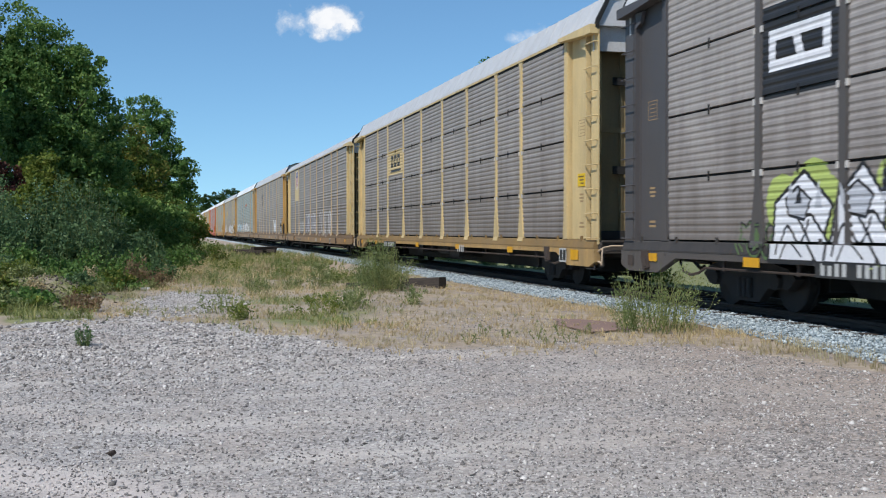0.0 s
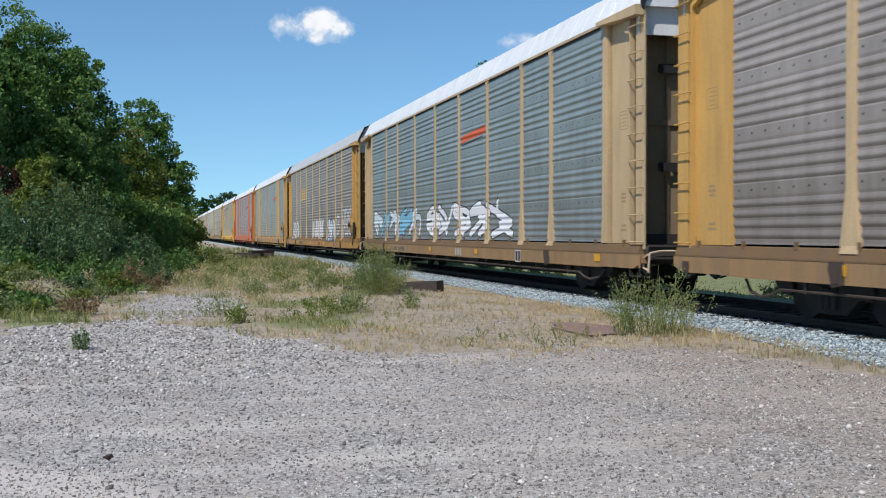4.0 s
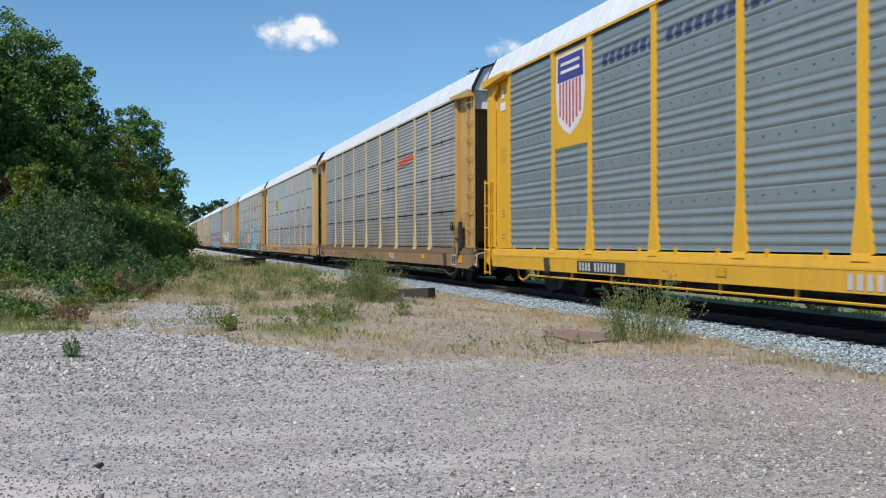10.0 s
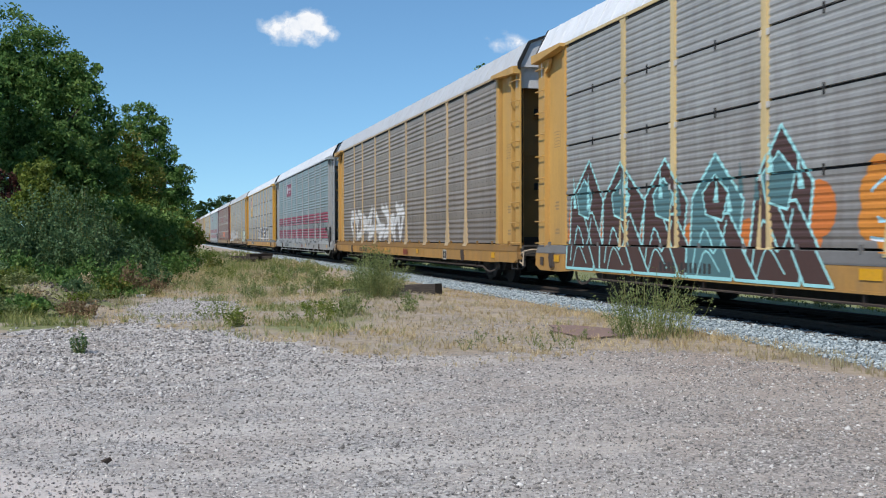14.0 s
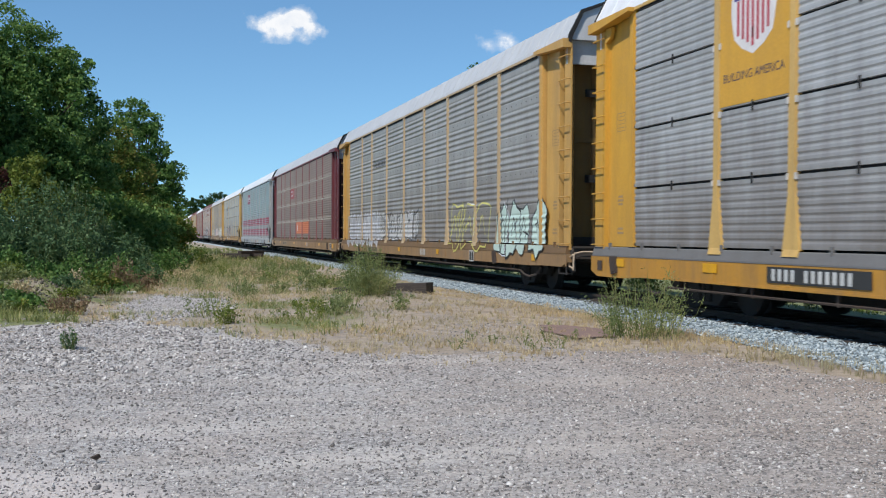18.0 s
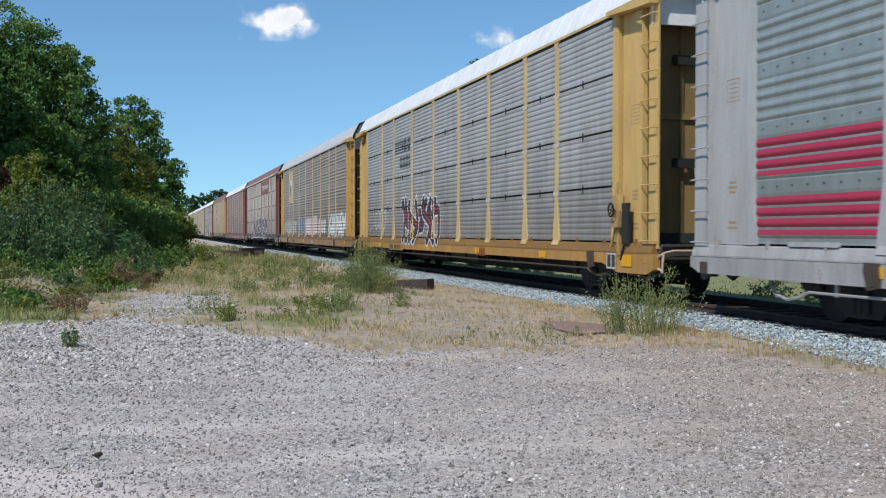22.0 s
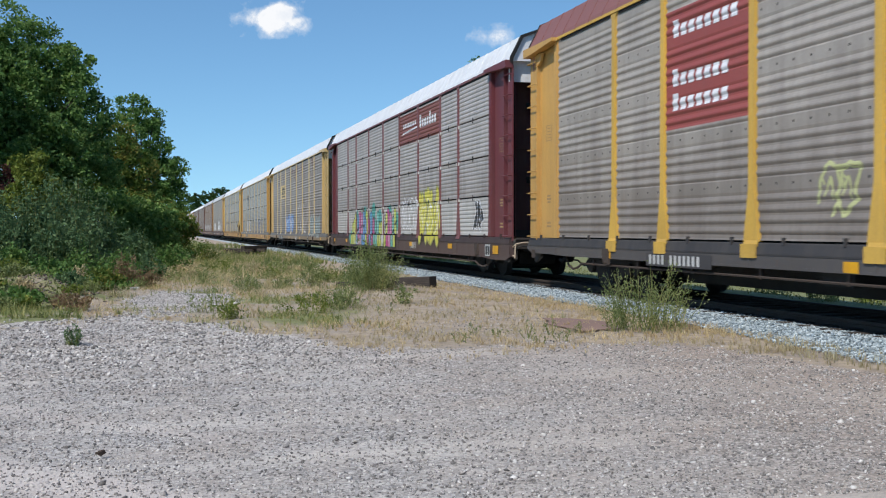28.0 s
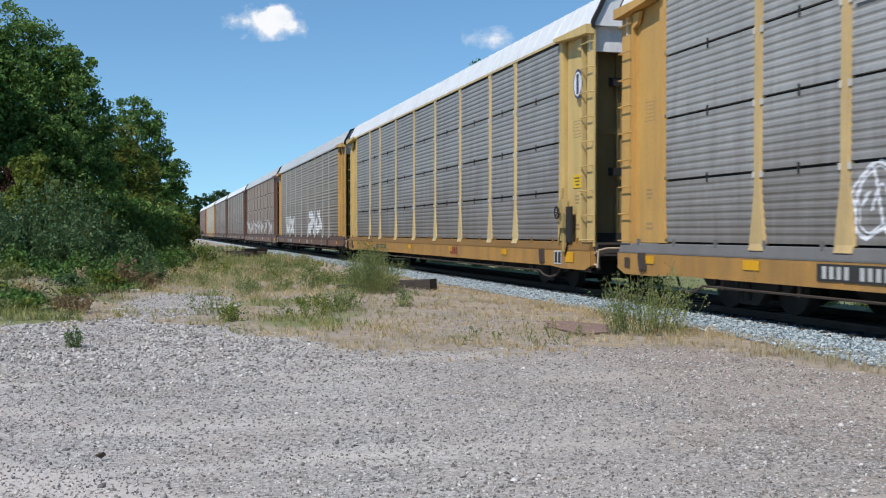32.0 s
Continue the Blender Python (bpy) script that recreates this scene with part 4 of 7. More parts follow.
def scrawl(seed, u0, u1, z0, z1, n, style):
    """Sprayed lettering with no readable word. style 'block': filled with an outline (0) and fills (1, 2); 'line': outlines only; 'fat': bubbles."""
    rd = random.Random(seed)
    w, h = (u1 - u0) / n, z1 - z0
    letters = []
    for i in range(n):
        under, over, top = [], [], []
        letters.append((under, over, top))
        a = u0 + w * (i + rd.uniform(-0.15, 0.15))
        gu = [a + w * k for k in ((0.02, 0.5, 0.98) if style not in ("line", "bubble") else (0.1, 0.5, 0.9))]
        gz = [z0 + h * k for k in (0.08, 0.36, 0.66, 0.94)]
        lean = w * 0.12 * rd.uniform(-1, 1)

        def p(c, r):
            return (gu[c] + lean * (r - 1.5) + rd.uniform(-1, 1) * w * 0.06, gz[r] + rd.uniform(-1, 1) * h * 0.05)

        if style in ("line", "bubble"):
            # a bubble with uneven lobes, and an arc inside it
            c0 = (a + w / 2, z0 + h * 0.48)
            ph, nn = rd.uniform(0, 6.28), rd.choice((11, 12, 13))
            ring = []
            for k in range(nn):
                g = ph + 6.283 * (k + rd.uniform(-0.25, 0.25)) / nn
                ca, sa = math.cos(g), math.sin(g)
                box = min(1.0 / max(abs(ca), abs(sa)), 1.25)
                rr = box * (rd.uniform(0.88, 1.1) if k % 2 else rd.uniform(0.66, 0.95))
                ring.append((c0[0] + ca * w * 0.56 * rr + sa * w * 0.1 * rr, c0[1] + sa * h * 0.46 * rr))
            ring.append(ring[0])
            loop = curved(ring, 2)
            if style == "bubble":
                under += [([c0, p0, p1], 0) for p0, p1 in zip(loop, loop[1:])]
            over += line(loop if rd.random() < 0.6 else loop[:len(loop) * 3 // 4], rd.uniform(0.035, 0.06), 1)
            for _ in range(rd.choice((1, 2))):
                q = (c0[0] + rd.uniform(-0.25, 0.25) * w, c0[1] + rd.uniform(-0.25, 0.25) * h)
                cut = [(q[0] + rd.uniform(-0.2, 0.2) * w, q[1] + rd.uniform(-0.16, 0.16) * h) for _ in range(3)]
                over += line(cut + [cut[0]], 0.035, 1)
                if style == "bubble" and rd.random() < 0.6:
                    over.append((cut, 1))
            if rd.random() < 0.6:
                over += line([(c0[0] + (q[0] - c0[0]) * 1.05, c0[1] + (q[1] - c0[1]) * 1.05) for q in loop[:len(loop) // 2]], 0.025, 2)
            if rd.random() < 0.5:
                over += line(curved([(a, z0 + h * rd.uniform(0.1, 0.4)), (a + w * 0.3, z0 + h * rd.uniform(0.7, 1.0)), (a + w * 0.55, z0 + h * rd.uniform(0.0, 0.3)), (a + w * 0.95, z0 + h * rd.uniform(0.8, 1.1))]), 0.05, 1)
            if rd.random() < 0.8:
                over += line(curved([(c0[0] - w * 0.2, c0[1] - h * 0.1), (c0[0] + rd.uniform(-0.1, 0.1) * w, c0[1] + h * 0.2), (c0[0] + w * 0.22, c0[1] - h * 0.16)]), 0.04, 1)
            if rd.random() < 0.5:
                top += line(curved([(c0[0] + (q[0] - c0[0]) * 0.86, c0[1] + (q[1] - c0[1]) * 0.86) for q in ring]), 0.025, 2)
            continue
        # crossing bent ribbons, no letter
        flip = rd.random() < 0.5
        segs = []
        for k in range(rd.choice((2, 3))):
            lo, hi = (0, 3) if (k % 2 == 0) != flip else (3, 0)
            segs.append(curved([p(rd.choice((0, 1)), lo), p(rd.choice((0, 1, 2)), rd.choice((1, 2))), p(rd.choice((1, 2)), rd.choice((1, 2))), p(rd.choice((0, 1, 2)), hi)], 3))
        tw = min(w * 0.34, h * 0.2)
        fill = 1 + (i % 2 if style == "mixed" else 0)
        for sg in segs:
            under += line(sg, tw + min(0.16, h * 0.085), 0)
            over += line(sg, tw, fill)
            top += line([(c[0] - tw * 0.22, c[1] + 0.03) for c in sg[1:-1]], 0.035, 2, False)
            # pointed ends and drips
            for e, d in ((sg[0], sg[1]), (sg[-1], sg[-2])):
                if rd.random() < 0.55:
                    dx, dz = e[0] - d[0], e[1] - d[1]
                    l = math.hypot(dx, dz) or 1.0
                    k = tw * rd.uniform(0.6, 1.3)
                    tip = (e[0] + dx / l * k + rd.uniform(-1, 1) * tw * 0.4, min(max(e[1] + dz / l * k, z0 - 0.1), z1 + 0.3))
                    nx, nz = -dz / l * tw * 0.55, dx / l * tw * 0.55
                    under.append(([(e[0] + nx, e[1] + nz), (e[0] - nx, e[1] - nz), tip], 0))
    return [a + b + c for a, b, c in letters]


def stadium(u, z0, z1, w, lean, grow=0.0):
    """A slab with a rounded head."""
    w, z0, z1 = w / 2 + grow, z0 - grow, z1 + grow
    k = lean * (z1 - z0)
    return [(u - w, z0), (u + w, z0), (u + w + k, z1 - w * 0.8), (u + w * 0.62 + k, z1 - w * 0.2), (u + k, z1), (u - w * 0.62 + k, z1 - w * 0.2), (u - w + k, z1 - w * 0.8)]


def slabs(seed, u0, u1, z0, z1, n, fills):
    """A row of fat leaning slabs, outlined, with highlights and wedge-shaped holes. Colours: outline 0, highlight 2, fills from 3."""
    rd = random.Random(seed)
    w = (u1 - u0) / n
    out = []
    for i in range(n):
        u, top = u0 + w * (i + 0.5), z1 - (z1 - z0) * rd.choice((0.0, 0.04, 0.10, 0.22, 0.34))
        lean, wide = rd.uniform(-0.10, 0.10), w * rd.uniform(0.80, 0.96)
        fill = 3 + (i // rd.choice((1, 1, 2))) % fills
        ly = [(stadium(u, z0, top, wide, lean, 0.045), 0), (stadium(u, z0, top, wide, lean), fill)]
        ly += line([(u - wide * 0.28, z0 + 0.2), (u - wide * 0.25 + lean * (top - z0), top - wide * 0.5)], 0.035, 2)
        if rd.random() < 0.45:
            b = z0 + (top - z0) * rd.uniform(0.05, 0.4)
            ly += [([(u + wide * 0.05, b), (u + wide * 0.42, b), (u + wide * 0.2, b + (top - z0) * 0.34)], 0), ([(u + wide * 0.12, b + 0.03), (u + wide * 0.36, b + 0.03), (u + wide * 0.21, b + (top - z0) * 0.26)], 2)]
        if rd.random() < 0.35:
            b = z0 + (top - z0) * rd.uniform(0.35, 0.6)
            ly += [(stroke((u - wide * 0.5, b), (u + wide * 0.55, b + 0.12), 0.09), 0)]
        out.append(ly)
    return out


def flames(seed, u0, u1, z0, z1, n, share):
    """Tall peaked forms with pale outlines, inner loops and kicked-out legs. Outline 0, fill 1, second fill 2."""
    rd = random.Random(seed)
    w, h = (u1 - u0) / n, z1 - z0
    out = []
    for i in range(n):
        a, top = u0 + w * i, z1 - h * rd.uniform(0.0, 0.30)
        t = top - z0
        body = [(a - w * 0.02, z0), (a + w * 0.80, z0), (a + w * rd.uniform(0.88, 1.10), z0 + t * 0.62), (a + w * rd.uniform(0.45, 0.62), top), (a + w * rd.uniform(0.0, 0.14), z0 + t * 0.66)]
        main, other = (1, 2) if rd.random() < share else (2, 1)
        ly = [(body, main)] + line(body + body[:1], 0.055, 0)
        leg = [(a + w * 0.45, z0 + t * 0.5), (a + w * 0.70, z0 + t * 0.52), (a + w * 1.22, z0), (a + w * 0.86, z0)]
        ly += [(leg, 1)] + line(leg + leg[:1], 0.045, 0)
        c = (a + w * 0.46, z0 + t * 0.62)
        hole = [(c[0] + w * 0.25 * math.cos(g) * k, c[1] + t * 0.17 * math.sin(g) * k) for g, k in ((0.4, 1), (1.57, 1.25), (2.7, 1), (3.9, 0.9), (5.2, 1.05))]
        ly += [(hole, other)] + line(hole + hole[:1], 0.04, 0)
        ly += line(curved([(a + w * 0.12, z0 + t * 0.08), (a + w * 0.26, z0 + t * 0.4), (a + w * 0.5, z0 + t * 0.2), (a + w * 0.66, z0 + t * 0.46)]), 0.04, 0)
        ly += line(curved([(a + w * 0.2, z0 + t * 0.02), (a + w * 0.36, z0 + t * 0.22), (a + w * 0.6, z0 + t * 0.06)]), 0.03, 0)
        for k in range(3):
            x = a + w * rd.uniform(0.1, 0.9)
            b = z0 + t * rd.uniform(0.5, 0.72)
            ly += [([(x - 0.07, b), (x + 0.09, b), (x + rd.uniform(-0.1, 0.1), b + t * rd.uniform(0.2, 0.36))], rd.choice((0, 2)))]
        out.append(ly)
    return out


def spiral(u, z, r):
    return line([(u + r * (1 - k / 22) * math.cos(k * 0.62), z + 1.2 * r * (1 - k / 22) * math.sin(k * 0.62)) for k in range(20)], 0.045, 0)


# dark block capitals on white, each cell with its white cut-outs
CAPITALS = {
    "N": [[(0.40, 1.0), (0.64, 1.0), (0.64, 0.42)], [(0.36, 0.0), (0.36, 0.56), (0.60, 0.0)]],
    "F": [[(0.42, 0.0), (1.0, 0.0), (1.0, 0.34), (0.42, 0.34)], [(0.42, 0.55), (1.0, 0.55), (1.0, 0.72), (0.42, 0.72)]],
    "E": [[(0.40, 0.24), (1.0, 0.24), (1.0, 0.42), (0.40, 0.42)], [(0.40, 0.60), (1.0, 0.60), (1.0, 0.76), (0.40, 0.76)]],
    "K": [[(0.36, 0.66), (0.36, 1.0), (0.58, 1.0)], [(0.36, 0.0), (0.36, 0.32), (0.56, 0.0)], [(0.78, 0.5), (1.0, 0.22), (1.0, 0.80)]],
    "T": [[(0.0, 0.0), (0.32, 0.0), (0.32, 0.70), (0.0, 0.70)], [(0.68, 0.0), (1.0, 0.0), (1.0, 0.70), (0.68, 0.70)]],
}


def block_word(word, u0, u1, z0, z1):
    """Ground 0, letters 1."""
    w = (u1 - u0) / len(word)
    out = []
    for i, ch in enumerate(word):
        a, b = u0 + w * i + 0.035, u0 + w * (i + 1) - 0.035
        ly = [rect(u0 + w * i, u0 + w * (i + 1), z0 - 0.03, z1 + 0.06, 0), rect(a, b, z0 + 0.03, z1, 1)]
        ly += [([(a + (b - a) * x, z0 + 0.03 + (z1 - z0 - 0.03) * y) for x, y in cutout], 0) for cutout in CAPITALS[ch]]
        out.append(ly)
    return out


def scallops(seed, u0, u1, z0, z1, mi):
    """A ground of overlapping puffs behind a row of letters."""
    rd = random.Random(seed)
    ly = [rect(u0 + 0.15, u1 - 0.15, z0, z1 - 0.25, mi)]
    u = u0
    while u < u1:
        r = rd.uniform(0.22, 0.38)
        ly.append((disc(u + r * 0.6, z1 - rd.uniform(0.12, 0.3), r, 12), mi))
        u += r * 1.1
    return ly + [(disc(x, z0 + (z1 - z0) * k, 0.26, 12), mi) for x in (u0 + 0.1, u1 - 0.1) for k in (0.35, 0.6, 0.8)]


def spray(name, col):
    return painted(col, 0.5, 0.12, 0.04, 0, "spray_paint_" + name)


WHITE, BLACK = (0.72, 0.72, 0.74), (0.02, 0.02, 0.022)
LEMON = (0.70, 0.37, 0.018)
CREAM, YELLOW, OCHRE, TAN = (0.64, 0.48, 0.235), (0.60, 0.32, 0.04), (0.565, 0.325, 0.09), (0.53, 0.38, 0.215)
BROWN, MAROON, ORANGE = (0.16, 0.075, 0.05), (0.15, 0.035, 0.042), (0.62, 0.115, 0.014)
DUSTY, GREY, BLUE, PALE = (0.295, 0.258, 0.232), (0.315, 0.308, 0.293), (0.265, 0.305, 0.30), (0.34, 0.34, 0.335)
SMOKE, RUSTY, LEAD = (0.085, 0.075, 0.07), (0.30, 0.215, 0.165), (0.28, 0.24, 0.205)
ROOF_W, ROOF_G, ROOF_R = (0.78, 0.78, 0.78), (0.56, 0.56, 0.56), (0.26, 0.105, 0.085)
GUNMETAL, IVORY = (0.075, 0.07, 0.072), (0.375, 0.38, 0.38)


def bay_u(i):
    """Both edges of bay i, counted from the rear, as u (towards the front)."""
    a = -sum(BAYS) / 2 + sum(BAYS[:i])
    return a + 0.09, a + BAYS[i] - 0.09


def brand(what, bay, plate=None):
    """Company marks as plain shapes: layers and colours."""
    u0, u1 = bay_u(bay)
    c, w = (u0 + u1) / 2, u1 - u0
    if what == "yellow_square":
        ly = [rect(u0, u1, 3.30, 4.20, 0)]
        for k in range(3):
            x = u0 + w * (0.2 + 0.22 * k)
            ly += [rect(x, x + w * 0.16, 3.58, 4.02, 1), rect(x + w * 0.05, x + w * 0.11, 3.72, 3.88, 0)]
        return ly + [rect(u0 + w * 0.18, u1 - w * 0.14, 3.40, 3.48, 1)], [CREAM, (0.03, 0.03, 0.035)]
    if what == "yellow_marks":
        ly = []
        for k in range(3):
            x = u0 + w * (0.14 + 0.26 * k)
            ly += [rect(x, x + w * 0.2, 3.45, 3.58, 0), rect(x, x + w * 0.2, 3.62, 3.78, 0), rect(x, x + w * 0.2, 3.82, 3.95, 0)]
        return ly + [rect(u0 + w * 0.12, u1 - w * 0.1, 3.28, 3.36, 0)], [(0.70, 0.42, 0.04)]
    if what == "shield":
        ly = [rect(u0, u1, 3.15, 5.12, 0)]
        big = plate == LEMON
        foot, half = (3.42, w * 0.40) if big else (3.86, w * 0.29)
        head = 5.08 if big else 5.06

        def badge(grow, f, h):
            k = half + grow
            return [(c - k * 0.85, f + (h - f) * 0.20), (c - k * 0.5, f + (h - f) * 0.07), (c, f - grow * 0.5), (c + k * 0.5, f + (h - f) * 0.07), (c + k * 0.85, f + (h - f) * 0.20), (c + k, f + (h - f) * 0.5), (c + k * 0.94, h), (c - k * 0.94, h), (c - k, f + (h - f) * 0.5)]
        band = foot + (head - foot) * 0.66
        ly += [(badge(0.07, foot, head), 1), (badge(0.0, foot + 0.05, band), 1), ([(c - half * 0.97, band), (c + half * 0.97, band), (c + half * 0.92, head - 0.05), (c - half * 0.92, head - 0.05)], 2)]
        for k in range(7):
            x = c + half * (-0.82 + 0.25 * k)
            drop = foot + (head - foot) * (0.07 + 0.16 * abs(k - 3) / 3)
            ly.append(rect(x, x + half * 0.13, drop, band - 0.01, 3))
        ly += [rect(c - half * 0.7, c + half * 0.7, band + 0.30 * (head - band), band + 0.42 * (head - band), 1), rect(c - half * 0.7, c + half * 0.7, band + 0.58 * (head - band), band + 0.70 * (head - band), 1)]
        return ly, [plate or OCHRE, (0.70, 0.66, 0.64), (0.05, 0.05, 0.22), (0.48, 0.08, 0.10)]
    if what == "dark_bars":
        return [([(u0 + w * (0.08 + 0.105 * k), 3.80), (u0 + w * (0.145 + 0.105 * k), 3.80), (u0 + w * (0.175 + 0.105 * k), 4.05 + (0.1 if k == 0 else 0)), (u0 + w * (0.11 + 0.105 * k), 4.05 + (0.1 if k == 0 else 0))], 0) for k in range(8)], [(0.10, 0.10, 0.105)]
    if what == "dark_square":
        ly = [rect(u0, u1, 3.05, 4.35, 0)]
        a, b = u0 + w * 0.10, u1 - w * 0.10
        ly += [rect(a, b, 3.42, 3.58, 1), rect(a, b, 3.84, 4.0, 1), rect(a, a + 0.17, 3.42, 4.0, 1), rect(b - 0.17, b, 3.42, 4.0, 1), ([(c - 0.2, 4.0), (c - 0.02, 4.0), (c + 0.2, 3.42), (c + 0.02, 3.42)], 1)]
        return ly, [(0.022, 0.022, 0.024), WHITE]
    if what == "dark_lines":
        ly = [rect(u0 + 0.1, u1 - w * 0.4, 3.95 + 0.09 * k, 3.99 + 0.09 * k, 0) for k in range(5)]
        for k in range(2):
            x = u1 - w * (0.40 - 0.2 * k)
            ly += [rect(x, x + 0.32, 3.95, 4.13, 0), rect(x, x + 0.32, 4.2, 4.38, 0)]
        for r in range(2):
            ly += [rect(u0 + w * (0.35 + 0.085 * k), u0 + w * (0.40 + 0.085 * k), 3.65 - 0.22 * r, 3.79 - 0.22 * r, 0) for k in range(7)]
        return ly, [(0.06, 0.06, 0.065)]
    if what == "red_slash":
        return [([(u0 + 0.1, 3.78), (u1 - 0.1, 3.90), (u1 - 0.05, 4.10), (u0 + 0.2, 3.98)], 0), ([(u0 + 0.15, 3.70), (u1 - 0.3, 3.80), (u1 - 0.3, 3.84), (u0 + 0.15, 3.74)], 1)], [(0.60, 0.10, 0.03), (0.05, 0.05, 0.06)]
    if what == "wine_plate":
        ly = [rect(u0, u1, 3.95, 4.75, 0), (disc(u0 + w * 0.2, 4.4, w * 0.10, 12), 1)]
        ly += [rect(u0 + w * (0.36 + 0.075 * k), u0 + w * (0.41 + 0.075 * k), 4.33, 4.33 + (0.22 if k % 3 == 0 else 0.14), 1) for k in range(8)]
        return ly + [rect(u0 + w * 0.45, u0 + w * 0.8, 4.16, 4.20, 1)], [(0.26, 0.02, 0.06), WHITE]
    if what == "wine_square":
        ly = [rect(u0 + w * 0.02, u0 + w * 0.72, 3.42, 4.1, 0)]
        ly += line([(u0 + w * 0.12, 3.62), (u0 + w * 0.45, 3.62), (u0 + w * 0.52, 3.75), (u0 + w * 0.48, 3.9)], 0.06, 1)
        ly += [rect(u0 + w * (0.12 + 0.05 * k), u0 + w * (0.155 + 0.05 * k), 3.82, 3.90, 1) for k in range(6)]
        return ly, [(0.38, 0.05, 0.05), WHITE]
    if what == "brown_banner":
        v0, v1 = u0, bay_u(min(bay + 1, 8))[1]
        ww = v1 - v0
        ly = [rect(v0, v1, 4.10, 5.12, 0)]
        ly += [rect(v0 + ww * (0.10 + 0.045 * k), v0 + ww * (0.132 + 0.045 * k), 4.66, 4.80, 1) for k in range(8)]
        ly += [([(v0 + ww * 0.08, 4.46), (v0 + ww * 0.50, 4.54), (v0 + ww * 0.50, 4.60), (v0 + ww * 0.08, 4.52)], 1)]
        ly += [rect(v0 + ww * (0.54 + 0.058 * k), v0 + ww * (0.58 + 0.058 * k), 4.50, 4.50 + (0.40 if k in (0, 4) else 0.26), 1) for k in range(7)]
        return ly, [(0.21, 0.065, 0.045), WHITE]
    if what == "red_panel":
        ly = [rect(u0, u1, 2.85, 4.80, 0)]
        for z, n in ((4.35, 8), (3.55, 7), (3.15, 7)):
            ly += [rect(u0 + w * (0.10 + 0.10 * k), u0 + w * (0.17 + 0.10 * k), z, z + (0.28 if k == 0 else 0.20), 1) for k in range(n)]
        return ly, [(0.30, 0.07, 0.06), WHITE]
    if what == "green_flag":
        return [rect(u0, u1, 3.0, 4.95, 0), ([(u0 + w * 0.18, 3.62), (u0 + w * 0.62, 3.72), (u0 + w * 0.18, 4.45)], 1), rect(u0 + w * 0.18, u0 + w * 0.52, 3.50, 3.62, 1), rect(u0 + w * 0.30, u0 + w * 0.72, 4.10, 4.42, 2)], [(0.55, 0.39, 0.21), (0.06, 0.20, 0.12), (0.66, 0.62, 0.58)]
    return [], []


def bars(u0, z0, h, n, mi, gap=4):
    """Marks too small to read, as a row of plain bars."""
    return [rect(u0 + k * h * 0.95, u0 + k * h * 0.95 + h * 0.55, z0, z0 + h, mi) for k in range(n) if k != gap]


